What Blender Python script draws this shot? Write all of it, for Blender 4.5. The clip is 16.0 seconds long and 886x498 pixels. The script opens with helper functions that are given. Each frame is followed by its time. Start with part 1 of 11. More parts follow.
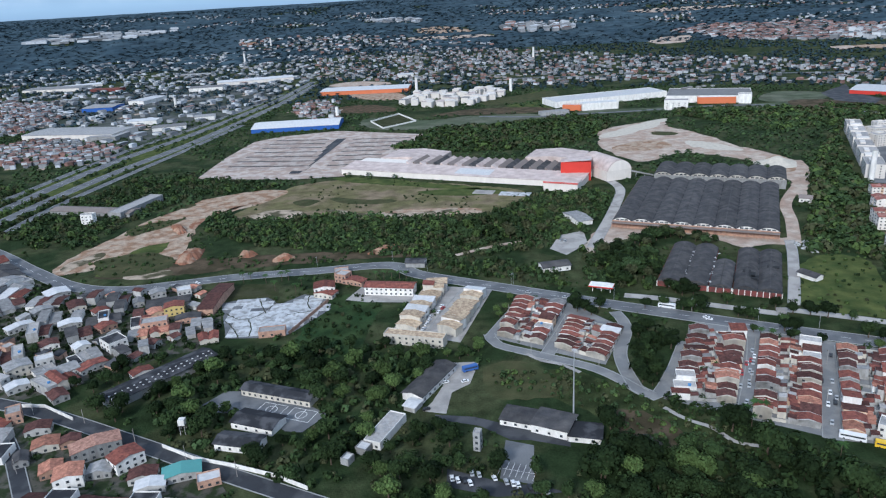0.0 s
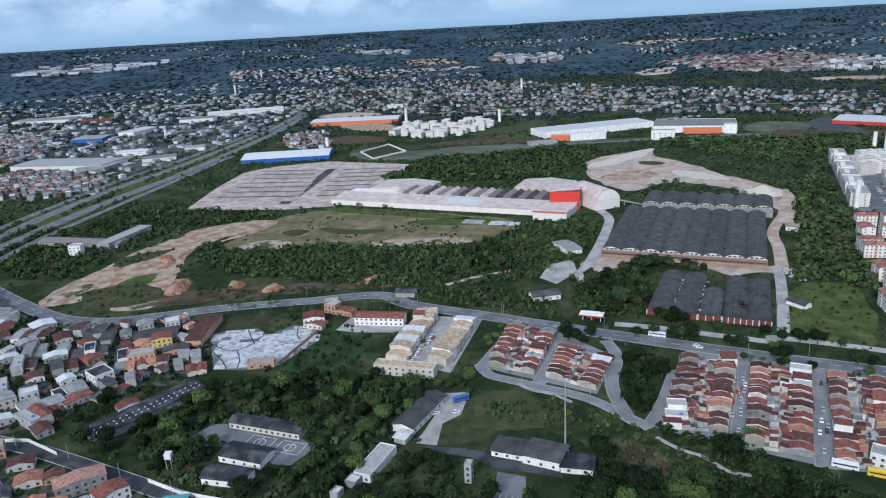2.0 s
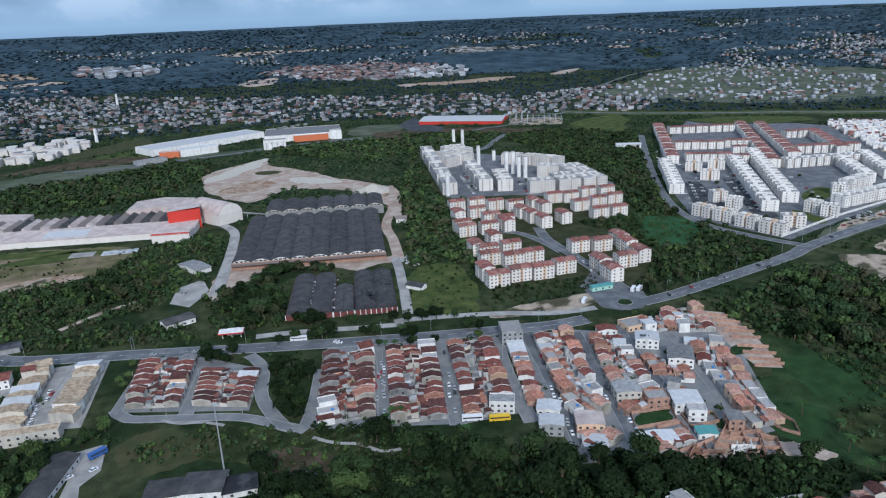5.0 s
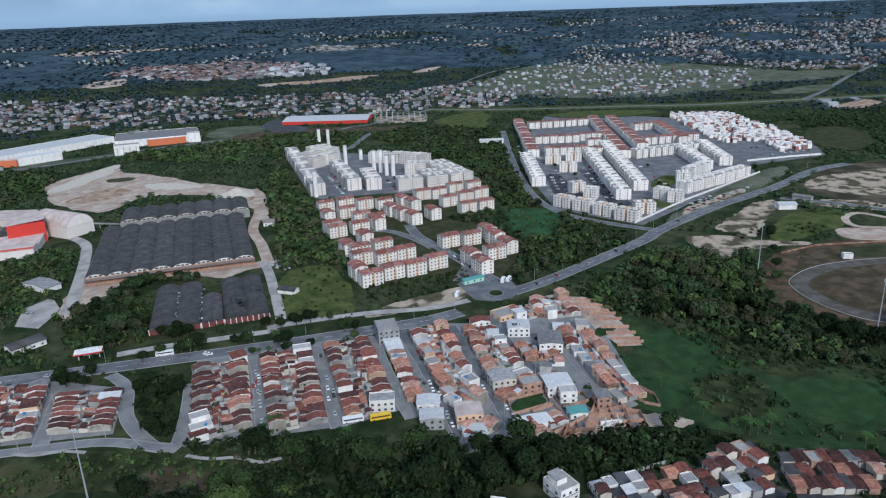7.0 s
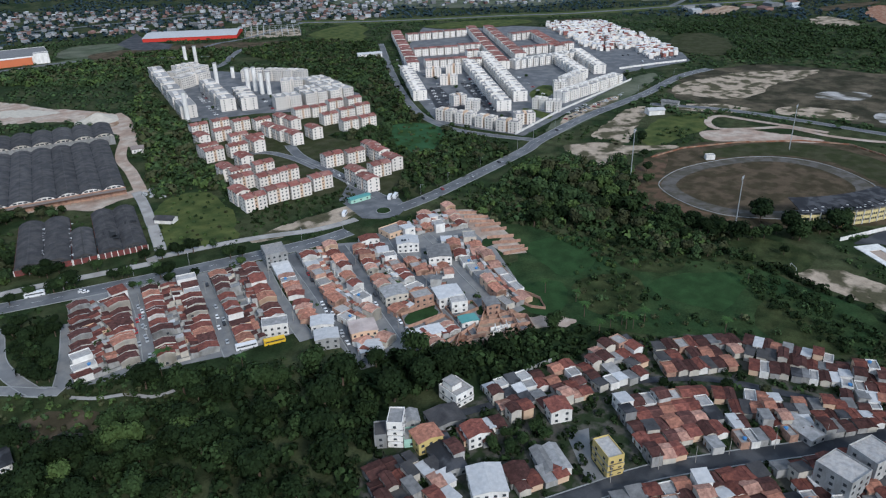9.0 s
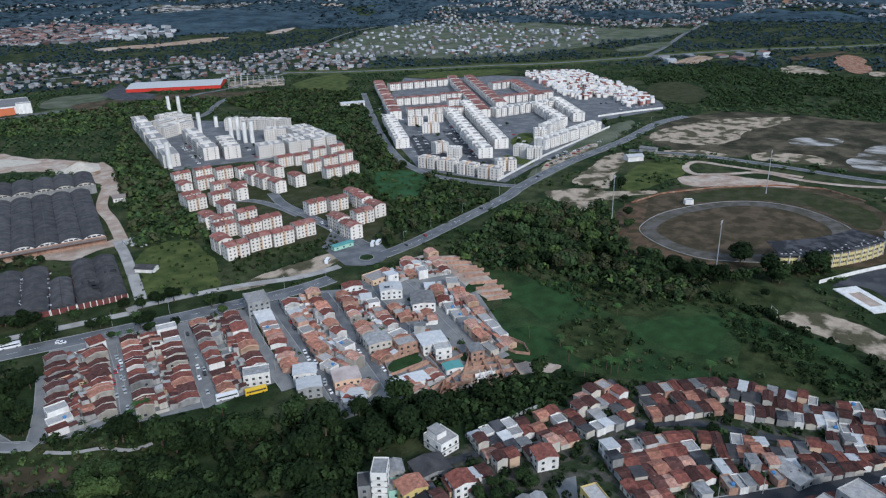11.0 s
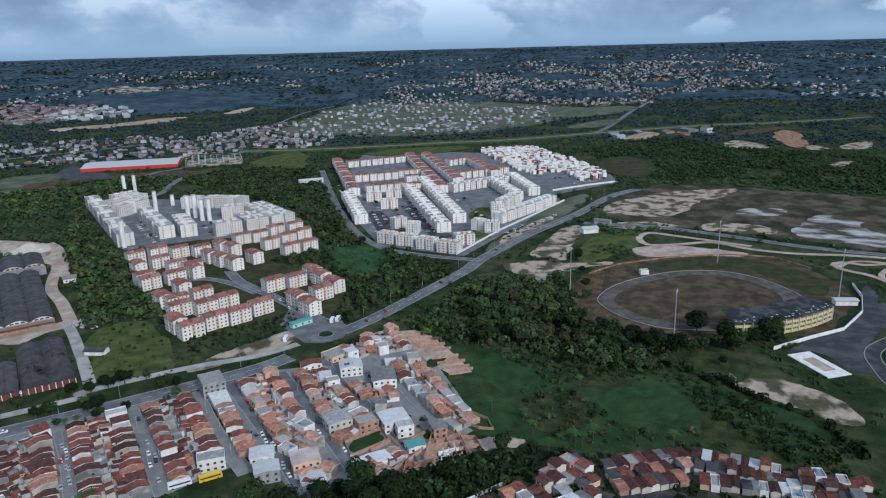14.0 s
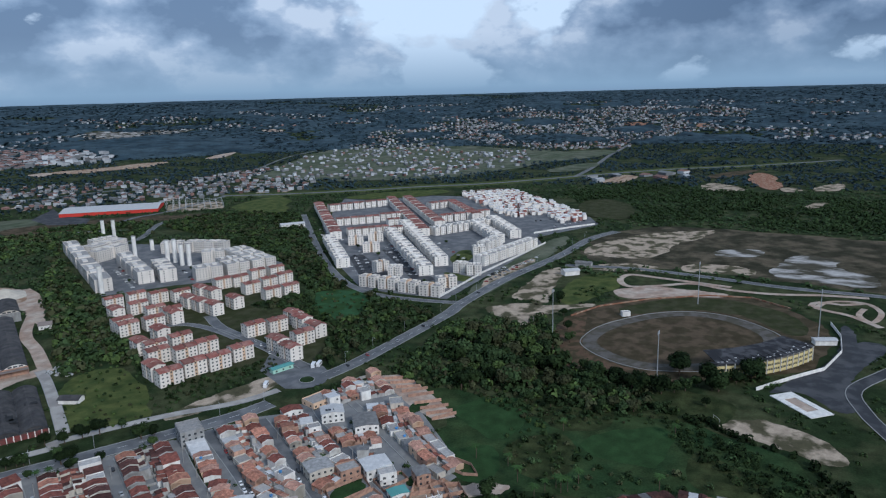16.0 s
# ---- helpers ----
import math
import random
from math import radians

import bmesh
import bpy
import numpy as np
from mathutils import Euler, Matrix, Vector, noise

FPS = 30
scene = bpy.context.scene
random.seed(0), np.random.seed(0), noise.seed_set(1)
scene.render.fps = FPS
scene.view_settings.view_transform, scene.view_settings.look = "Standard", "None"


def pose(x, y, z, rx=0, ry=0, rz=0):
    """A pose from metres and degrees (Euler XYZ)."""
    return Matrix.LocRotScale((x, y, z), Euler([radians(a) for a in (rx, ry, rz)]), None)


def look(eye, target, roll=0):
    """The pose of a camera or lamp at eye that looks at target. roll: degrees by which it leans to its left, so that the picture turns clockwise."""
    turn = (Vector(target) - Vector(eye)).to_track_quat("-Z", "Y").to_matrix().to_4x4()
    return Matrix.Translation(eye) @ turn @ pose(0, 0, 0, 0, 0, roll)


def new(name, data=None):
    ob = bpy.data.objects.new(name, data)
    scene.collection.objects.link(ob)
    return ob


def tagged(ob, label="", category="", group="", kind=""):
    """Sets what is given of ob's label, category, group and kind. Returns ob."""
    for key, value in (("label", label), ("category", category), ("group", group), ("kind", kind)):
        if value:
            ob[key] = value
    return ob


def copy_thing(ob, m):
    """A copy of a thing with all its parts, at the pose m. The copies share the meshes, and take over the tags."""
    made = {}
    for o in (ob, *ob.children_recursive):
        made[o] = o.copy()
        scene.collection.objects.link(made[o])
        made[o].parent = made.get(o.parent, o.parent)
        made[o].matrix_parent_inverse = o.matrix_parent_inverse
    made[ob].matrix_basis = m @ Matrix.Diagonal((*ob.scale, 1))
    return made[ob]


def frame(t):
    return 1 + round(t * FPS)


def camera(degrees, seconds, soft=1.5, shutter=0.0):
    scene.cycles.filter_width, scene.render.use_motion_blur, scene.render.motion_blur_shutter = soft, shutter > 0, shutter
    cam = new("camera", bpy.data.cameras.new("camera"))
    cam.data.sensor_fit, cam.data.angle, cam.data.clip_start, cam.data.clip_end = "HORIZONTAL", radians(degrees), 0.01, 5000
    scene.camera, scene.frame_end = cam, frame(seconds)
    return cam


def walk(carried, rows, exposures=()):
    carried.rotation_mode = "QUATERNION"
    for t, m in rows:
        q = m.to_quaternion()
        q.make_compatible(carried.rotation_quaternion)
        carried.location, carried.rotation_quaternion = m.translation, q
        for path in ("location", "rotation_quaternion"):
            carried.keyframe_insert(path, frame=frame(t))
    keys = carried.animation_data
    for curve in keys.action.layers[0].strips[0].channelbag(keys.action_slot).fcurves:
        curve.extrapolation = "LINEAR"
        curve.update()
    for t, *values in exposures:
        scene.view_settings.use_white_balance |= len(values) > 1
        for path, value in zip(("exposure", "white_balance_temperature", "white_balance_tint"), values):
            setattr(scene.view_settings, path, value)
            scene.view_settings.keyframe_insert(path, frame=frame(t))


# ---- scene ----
# The drone hovers in one place, 200 m up, and turns.
cam = camera(63.62, 16.0, soft=1.2)
EYE = 200.0
ROWS = [
    (0, 70.139, 3.093, -1.117),
    (0.5, 70.204, 3.091, -1.388),
    (1, 70.645, 3.097, -1.593),
    (1.5, 72.055, 3.142, -1.756),
    (2, 72.464, 3.065, -1.953),
    (2.5, 72.446, 2.955, -3.727),
    (3, 72.347, 2.813, -7.529),
    (3.5, 72.242, 2.626, -13.286),
    (4, 72.108, 2.461, -20.142),
    (4.5, 72.014, 2.209, -26.889),
    (4.7, 71.970, 2.229, -29.466),
    (6.8, 71.687, 1.963, -40.547),
    (7, 71.422, 1.882, -42.926),
    (7.5, 68.534, 1.769, -48.033),
    (8, 65.350, 1.632, -50.468),
    (8.5, 64.528, 1.513, -51.727),
    (9, 64.501, 1.489, -52.488),
    (11.5, 69.223, 1.504, -54.193),
    (12, 70.161, 1.482, -54.330),
    (12.5, 71.139, 1.474, -54.770),
    (13, 72.126, 1.463, -55.733),
    (13.5, 73.119, 1.427, -56.651),
    (14, 74.037, 1.438, -57.332),
    (14.5, 74.967, 1.453, -57.866),
    (15, 75.939, 1.457, -58.292),
    (15.5, 76.941, 1.440, -58.602),
    (16, 77.459, 1.460, -58.826),
]
walk(cam, [(t, pose(0, 0, EYE, rx, ry, rz)) for t, rx, ry, rz in ROWS], exposures=[(0.0, -0.08, 5280, 9), (2.5, -0.20, 5230, 9), (4.5, -0.36, 5180, 9), (7.0, -0.37, 5280, 9), (9.0, -0.36, 5420, 9), (12.5, -0.34, 5280, 9), (16.0, -0.7, 5280, 9)])

# ---- light ----
SUN_AZ, SUN_EL = 205.0, 32.0
world = bpy.data.worlds.new("evening_sky")
scene.world = world
world.use_nodes = True
wn, wl = world.node_tree.nodes, world.node_tree.links
wn.clear()
w_out, w_bg = wn.new("ShaderNodeOutputWorld"), wn.new("ShaderNodeBackground")
w_sky = wn.new("ShaderNodeTexSky")
w_sky.sky_type, w_sky.sun_disc = "NISHITA", False
w_sky.sun_elevation, w_sky.sun_rotation = radians(SUN_EL), radians(SUN_AZ)
w_sky.air_density, w_sky.dust_density, w_sky.ozone_density = 1.0, 1.2, 1.5
w_co, w_sep = wn.new("ShaderNodeTexCoord"), wn.new("ShaderNodeSeparateXYZ")
wl.new(w_co.outputs["Generated"], w_sep.inputs[0])


def w_math(op, a, b=0.0, clamp=False):
    n = wn.new("ShaderNodeMath")
    n.operation, n.use_clamp = op, clamp
    for i, v in enumerate((a, b)):
        if isinstance(v, (int, float)):
            n.inputs[i].default_value = v
        else:
            wl.new(v, n.inputs[i])
    return n.outputs[0]


# a broken cloud deck, seen in perspective towards the horizon
w_cmb = wn.new("ShaderNodeCombineXYZ")
wl.new(w_sep.outputs[0], w_cmb.inputs[0])
wl.new(w_sep.outputs[1], w_cmb.inputs[1])
wl.new(w_math("MULTIPLY", w_sep.outputs[2], 1.7), w_cmb.inputs[2])


def w_ramp(fac, stops):
    n = wn.new("ShaderNodeValToRGB")
    e = n.color_ramp.elements
    while len(e) < len(stops):
        e.new(0.5)
    for k, (p, c) in enumerate(stops):
        e[k].position, e[k].color = p, (*c, 1)
    wl.new(fac, n.inputs[0])
    return n.outputs[0]


def w_mix(fac, a, b, kind="MIX"):
    n = wn.new("ShaderNodeMixRGB")
    n.blend_type = kind
    for i, v in enumerate((fac, a, b)):
        if isinstance(v, float):
            n.inputs[i].default_value = v
        elif isinstance(v, tuple):
            n.inputs[i].default_value = (*v, 1)
        else:
            wl.new(v, n.inputs[i])
    return n.outputs[0]


w_up = wn.new("ShaderNodeVectorMath")
w_up.operation = "ADD"
wl.new(w_cmb.outputs[0], w_up.inputs[0])
w_up.inputs[1].default_value = (-0.02, -0.02, 0.075)


def w_noise_at(vec, scale, detail, rough):
    n = wn.new("ShaderNodeTexNoise")
    n.inputs["Scale"].default_value, n.inputs["Detail"].default_value, n.inputs["Roughness"].default_value = scale, detail, rough
    wl.new(vec, n.inputs["Vector"])
    return n.outputs["Fac"]


CLOUD_A = w_noise_at(w_cmb.outputs[0], 7.2, 12.0, 0.52)
CLOUD_UP = w_noise_at(w_up.outputs[0], 7.2, 12.0, 0.52)
clear_sky = w_mix(1.0, w_sky.outputs[0], (1.0, 1.0, 1.0), "MULTIPLY")
# thinner cloud towards the east
w_dot = wn.new("ShaderNodeVectorMath")
w_dot.operation = "DOT_PRODUCT"
wl.new(w_co.outputs["Generated"], w_dot.inputs[0])
w_dot.inputs[1].default_value = (0.852, 0.497, 0.164)
thin = w_math("MULTIPLY", w_math("SUBTRACT", w_dot.outputs["Value"], 0.962), 34.0, True)
cover = w_ramp(w_math("SUBTRACT", CLOUD_A, w_math("MULTIPLY", thin, 0.19)), [(0.330, (0, 0, 0)), (0.385, (1, 1, 1))])
lit = w_math("ADD", 0.5, w_math("MULTIPLY", w_math("SUBTRACT", CLOUD_A, CLOUD_UP), 3.8))
body = w_ramp(lit, [(0.10, (3.8, 5.0, 6.8)), (0.36, (5.6, 7.0, 8.9)), (0.52, (6.9, 8.3, 10.1)), (0.68, (8.7, 9.9, 11.5)), (0.92, (13.5, 14.0, 14.6))])
# a heavier bank of cloud to the south-east
w_bank = wn.new("ShaderNodeVectorMath")
w_bank.operation = "DOT_PRODUCT"
wl.new(w_co.outputs["Generated"], w_bank.inputs[0])
w_bank.inputs[1].default_value = (0.996, 0.058, 0.073)
heavy = w_math("MULTIPLY", w_math("SUBTRACT", w_bank.outputs["Value"], 0.93), 12.0, True)
body = w_mix(w_math("MULTIPLY", heavy, 0.7), body, w_mix(1.0, body, (0.42, 0.48, 0.56), "MULTIPLY"))
cloudy = w_mix(cover, (15.5, 16.8, 17.6), body)
# towards the horizon the clouds thin out into a pale veil
low = w_ramp(w_math("MULTIPLY", w_sep.outputs[2], 4.0), [(0.0, (0, 0, 0)), (0.30, (1, 1, 1))])
veil = w_ramp(w_math("ADD", w_math("MULTIPLY", w_sep.outputs[2], 4.0), 0.1), [(0.0, (3.9, 5.4, 7.2)), (0.12, (6.2, 8.4, 10.2)), (0.5, (5.2, 6.8, 8.8))])
wl.new(w_mix(0.12, w_mix(low, veil, cloudy), clear_sky), w_bg.inputs[0])
w_bg.inputs[1].default_value = 0.080
wl.new(w_bg.outputs[0], w_out.inputs[0])

sun = new("sun", bpy.data.lights.new("sun", "SUN"))
sun.data.energy, sun.data.angle, sun.data.color = 3.6, radians(12), (1.0, 0.90, 0.77)
az, el = radians(SUN_AZ), radians(SUN_EL)
sun.matrix_world = look((0, 0, 0), (-math.sin(az) * math.cos(el), -math.cos(az) * math.cos(el), -math.sin(el)))

# ---- materials ----
MATS = {}


def surface(name, col, rough=0.85, var=0.25, size=6.0, fine=0.6, rnd=0.0, island=0.0, metal=0.0, bump=0.0, patch=None, amount=0.5, patch_size=20.0, stretch=(1, 1, 1), soft=0.06, spec=0.3):
    """A weathered surface: a base colour with broad stains (size, metres) and grain (fine, metres), a second colour in
    patches, and a change from piece to piece (rnd) or island to island."""
    m = bpy.data.materials.new(name)
    m.use_nodes = True
    MATS[name] = m
    n, l = m.node_tree.nodes, m.node_tree.links
    b = n["Principled BSDF"]
    b.inputs["Roughness"].default_value, b.inputs["Metallic"].default_value = rough, metal
    b.inputs["Specular IOR Level"].default_value = spec
    geo = n.new("ShaderNodeNewGeometry")
    mapping = n.new("ShaderNodeMapping")
    mapping.inputs["Scale"].default_value = stretch
    l.new(geo.outputs["Position"], mapping.inputs[0])

    def noise_of(width, detail=4.0):
        t = n.new("ShaderNodeTexNoise")
        t.inputs["Scale"].default_value, t.inputs["Detail"].default_value = 1.0 / width, detail
        l.new(mapping.outputs[0], t.inputs["Vector"])
        return t.outputs["Fac"]

    def mth(op, a, c):
        t = n.new("ShaderNodeMath")
        t.operation = op
        for i, v in enumerate((a, c)):
            if isinstance(v, (int, float)):
                t.inputs[i].default_value = v
            else:
                l.new(v, t.inputs[i])
        return t.outputs[0]

    broad, grain = noise_of(size), noise_of(fine, 2.0)
    value = mth("ADD", 1.0 - var * 1.5, mth("ADD", mth("MULTIPLY", broad, var * 2.0), mth("MULTIPLY", grain, var)))
    if rnd:
        info = n.new("ShaderNodeObjectInfo")
        value = mth("MULTIPLY", value, mth("ADD", 1.0 - rnd, mth("MULTIPLY", info.outputs["Random"], 2.0 * rnd)))
    if island:
        value = mth("MULTIPLY", value, mth("ADD", 1.0 - island, mth("MULTIPLY", geo.outputs["Random Per Island"], 2.0 * island)))
    hsv = n.new("ShaderNodeHueSaturation")
    l.new(value, hsv.inputs["Value"])
    hsv.inputs["Color"].default_value = (*col, 1)
    if patch:
        ramp, mix = n.new("ShaderNodeValToRGB"), n.new("ShaderNodeMixRGB")
        ramp.color_ramp.elements[0].position, ramp.color_ramp.elements[1].position = 0.62 - 0.25 * amount - soft, 0.62 - 0.25 * amount + soft
        l.new(noise_of(patch_size, 7.0), ramp.inputs[0])
        l.new(ramp.outputs[0], mix.inputs[0])
        mix.inputs[1].default_value, mix.inputs[2].default_value = (*col, 1), (*patch, 1)
        l.new(mix.outputs[0], hsv.inputs["Color"])
    l.new(hsv.outputs[0], b.inputs["Base Color"])
    if bump:
        bn = n.new("ShaderNodeBump")
        bn.inputs["Strength"].default_value, bn.inputs["Distance"].default_value = 0.7, bump
        l.new(grain, bn.inputs["Height"])
        l.new(bn.outputs[0], b.inputs["Normal"])
    return m


surface("ground", (0.022, 0.035, 0.014), 0.95, 0.9, 9, 1.2, bump=0.5, patch=(0.052, 0.060, 0.028), amount=0.42, patch_size=42, spec=0.04)
surface("meadow", (0.024, 0.047, 0.018), 0.95, 0.9, 14, 1.3, bump=0.5, patch=(0.038, 0.058, 0.022), amount=0.46, patch_size=26, soft=0.12, spec=0.04)
surface("lush_grass", (0.033, 0.068, 0.024), 0.95, 0.5, 10, 0.9, bump=0.4, patch=(0.026, 0.050, 0.018), amount=0.5, patch_size=9, soft=0.16, spec=0.04)
surface("weedy_grass", (0.026, 0.036, 0.014), 0.95, 0.9, 7, 0.9, bump=0.6, patch=(0.050, 0.060, 0.024), amount=0.4, patch_size=11, soft=0.12, spec=0.04)
surface("light_grass", (0.098, 0.112, 0.036), 0.95, 0.4, 9, 1.2, bump=0.3, patch=(0.042, 0.062, 0.02), amount=0.5, patch_size=13, soft=0.17, spec=0.04)
surface("dry_grass", (0.132, 0.120, 0.058), 0.95, 0.7, 11, 1.2, bump=0.3, patch=(0.205, 0.160, 0.105), amount=0.36, patch_size=30, soft=0.09, spec=0.04)
surface("brown_grass", (0.057, 0.047, 0.028), 0.95, 0.5, 9, 1.0, bump=0.3, patch=(0.098, 0.074, 0.049), amount=0.45, patch_size=15, spec=0.04)
surface("brown_earth", (0.12, 0.078, 0.052), 0.95, 0.5, 6, 0.9, bump=0.3, patch=(0.062, 0.052, 0.030), amount=0.5, patch_size=10, spec=0.04)
surface("pale_grass", (0.080, 0.098, 0.060), 0.95, 0.6, 30, 4, patch=(0.12, 0.125, 0.09), amount=0.45, patch_size=60, soft=0.12, spec=0.04)
surface("olive_grass", (0.072, 0.070, 0.034), 0.95, 0.5, 9, 1.0, bump=0.3, patch=(0.050, 0.058, 0.026), amount=0.5, patch_size=14, soft=0.12, spec=0.04)
surface("town_ground", (0.105, 0.108, 0.102), 0.95, 0.6, 25, 3, patch=(0.050, 0.060, 0.045), amount=0.5, patch_size=60, soft=0.1, spec=0.04)
surface("rubble", (0.46, 0.46, 0.45), 0.95, 0.8, 1.2, 0.3, bump=0.6, patch=(0.16, 0.16, 0.15), amount=0.4, patch_size=1.6, spec=0.04)
surface("dusty_soil", (0.088, 0.082, 0.074), 0.95, 0.5, 6, 0.8, bump=0.2, patch=(0.060, 0.058, 0.042), amount=0.45, patch_size=5, soft=0.12, spec=0.04)
surface("heap_sand", (0.52, 0.47, 0.39), 0.95, 0.3, 4, 0.6, bump=0.2, spec=0.04)
surface("turf", (0.038, 0.044, 0.019), 0.95, 0.45, 8, 1.0, bump=0.3, patch=(0.055, 0.056, 0.030), amount=0.45, patch_size=14, spec=0.04)
surface("pale_soil", (0.40, 0.315, 0.235), 0.95, 0.6, 5, 1.0, bump=0.4, patch=(0.27, 0.170, 0.110), amount=0.45, patch_size=11, soft=0.09, spec=0.04)
surface("sand_soil", (0.46, 0.385, 0.315), 0.95, 0.5, 7, 1.0, bump=0.3, patch=(0.37, 0.275, 0.215), amount=0.5, patch_size=18, soft=0.1, spec=0.04)
surface("red_soil", (0.25, 0.12, 0.075), 0.95, 0.5, 4, 0.8, bump=0.5, patch=(0.34, 0.23, 0.16), amount=0.4, patch_size=7, spec=0.04)
surface("broken_soil", (0.40, 0.325, 0.245), 0.95, 0.5, 6, 1.0, bump=0.3, patch=(0.085, 0.078, 0.046), amount=0.42, patch_size=17, soft=0.05, spec=0.04)
surface("marsh", (0.038, 0.088, 0.038), 0.95, 0.4, 12, 1.0, bump=0.3, patch=(0.030, 0.060, 0.020), amount=0.45, patch_size=14, spec=0.04)
surface("white_sand", (0.42, 0.40, 0.375), 0.95, 0.6, 8, 1.5, patch=(0.072, 0.066, 0.048), amount=0.56, patch_size=19, stretch=(1, 0.5, 1), soft=0.07, spec=0.04)
surface("dark_plain", (0.040, 0.038, 0.024), 0.95, 0.8, 12, 1.5, bump=0.3, patch=(0.105, 0.088, 0.060), amount=0.42, patch_size=34, soft=0.08, spec=0.04)
surface("asphalt", (0.115, 0.118, 0.125), 0.9, 0.3, 9, 0.7, patch=(0.165, 0.167, 0.17), amount=0.4, patch_size=14)
surface("dark_asphalt", (0.036, 0.038, 0.043), 0.9, 0.3, 9, 0.7, patch=(0.070, 0.071, 0.075), amount=0.4, patch_size=14)
surface("cobble", (0.185, 0.185, 0.185), 0.9, 0.25, 7, 0.6, patch=(0.23, 0.225, 0.215), amount=0.4, patch_size=10)
surface("concrete", (0.38, 0.355, 0.325), 0.9, 0.22, 10, 0.8, rnd=0.08, patch=(0.28, 0.26, 0.24), amount=0.4, patch_size=12)
surface("worn_concrete", (0.47, 0.475, 0.48), 0.9, 0.3, 5, 0.8, rnd=0.16, patch=(0.30, 0.295, 0.285), amount=0.35, patch_size=4)
surface("slab_concrete", (0.44, 0.375, 0.325), 0.9, 0.35, 8, 1.0, rnd=0.1, patch=(0.33, 0.255, 0.21), amount=0.5, patch_size=14)
surface("kerb", (0.30, 0.30, 0.29), 0.85, 0.2, 5, 0.5)
surface("road_paint", (0.7, 0.7, 0.68), 0.7, 0.2, 3, 0.4)
surface("white_wall", (0.77, 0.745, 0.70), 0.8, 0.3, 3, 0.6, rnd=0.08, patch=(0.67, 0.64, 0.59), amount=0.35, patch_size=4, stretch=(1, 1, 0.4), soft=0.12)
surface("estate_wall", (0.82, 0.77, 0.70), 0.8, 0.16, 4, 0.6, rnd=0.05, patch=(0.72, 0.67, 0.61), amount=0.35, patch_size=5, stretch=(1, 1, 0.4))
surface("cream_wall", (0.60, 0.55, 0.46), 0.8, 0.24, 3, 0.6, rnd=0.12, patch=(0.42, 0.39, 0.34), amount=0.4, patch_size=3, stretch=(1, 1, 0.4), soft=0.11)
surface("ivory_wall", (0.74, 0.68, 0.61), 0.8, 0.14, 5, 0.8, rnd=0.08, stretch=(1, 1, 0.4))
surface("tower_wall", (0.66, 0.61, 0.55), 0.8, 0.2, 5, 0.8, rnd=0.08, stretch=(1, 1, 0.4))
surface("pale_yellow", (0.60, 0.50, 0.24), 0.8, 0.2, 5, 0.8, rnd=0.05)
surface("cinder_track", (0.121, 0.112, 0.101), 0.95, 0.35, 7, 1.0, patch=(0.085, 0.078, 0.062), amount=0.5, patch_size=10, spec=0.04)
surface("peach_wall", (0.62, 0.44, 0.30), 0.8, 0.15, 5, 0.8, rnd=0.1, stretch=(1, 1, 0.4))
surface("grey_wall", (0.33, 0.33, 0.32), 0.85, 0.35, 2.5, 0.6, rnd=0.2, patch=(0.21, 0.205, 0.195), amount=0.45, patch_size=2.5, stretch=(1, 1, 0.4), soft=0.11)
surface("worn_wall", (0.46, 0.45, 0.43), 0.85, 0.35, 2.5, 0.6, rnd=0.25, patch=(0.28, 0.27, 0.25), amount=0.5, patch_size=2.5, stretch=(1, 1, 0.4), soft=0.11)
surface("yard_soil", (0.085, 0.080, 0.066), 0.95, 0.5, 5, 0.8, bump=0.2, patch=(0.030, 0.042, 0.020), amount=0.5, patch_size=6, spec=0.04)
surface("brick_wall", (0.44, 0.27, 0.19), 0.9, 0.35, 2.5, 0.5, rnd=0.18, patch=(0.32, 0.20, 0.15), amount=0.4, patch_size=2)
surface("yellow_wall", (0.56, 0.43, 0.16), 0.8, 0.15, 5, 0.8, rnd=0.05)
surface("green_wall", (0.40, 0.62, 0.50), 0.8, 0.15, 5, 0.8, rnd=0.1)
surface("blue_wall", (0.22, 0.42, 0.60), 0.8, 0.15, 5, 0.8, rnd=0.1)
surface("red_wall", (0.19, 0.050, 0.044), 0.85, 0.35, 2.5, 0.6, rnd=0.1, patch=(0.12, 0.05, 0.045), amount=0.4, patch_size=2)
surface("teal_sheet", (0.11, 0.30, 0.28), 0.6, 0.15, 4, 0.8)
surface("tile_red", (0.200, 0.074, 0.054), 0.85, 0.7, 1.3, 0.35, rnd=0.3, island=0.2, bump=0.06, patch=(0.14, 0.053, 0.042), amount=0.5, patch_size=2.4, spec=0.12)
surface("tile_dark", (0.098, 0.046, 0.039), 0.85, 0.7, 1.3, 0.35, rnd=0.3, island=0.3, bump=0.06, patch=(0.07, 0.034, 0.029), amount=0.5, patch_size=2.4, spec=0.12)
surface("tile_orange", (0.42, 0.195, 0.130), 0.85, 0.7, 1.3, 0.35, rnd=0.28, bump=0.06, patch=(0.31, 0.145, 0.10), amount=0.45, patch_size=2.4, spec=0.12)
surface("tile_salmon", (0.47, 0.27, 0.20), 0.85, 0.7, 1.3, 0.35, rnd=0.2, bump=0.06, patch=(0.36, 0.20, 0.15), amount=0.45, patch_size=2.4, spec=0.12)
surface("tile_sand", (0.50, 0.39, 0.265), 0.85, 0.4, 1.8, 0.45, rnd=0.12, bump=0.06, patch=(0.34, 0.25, 0.17), amount=0.45, patch_size=2.0, spec=0.12)
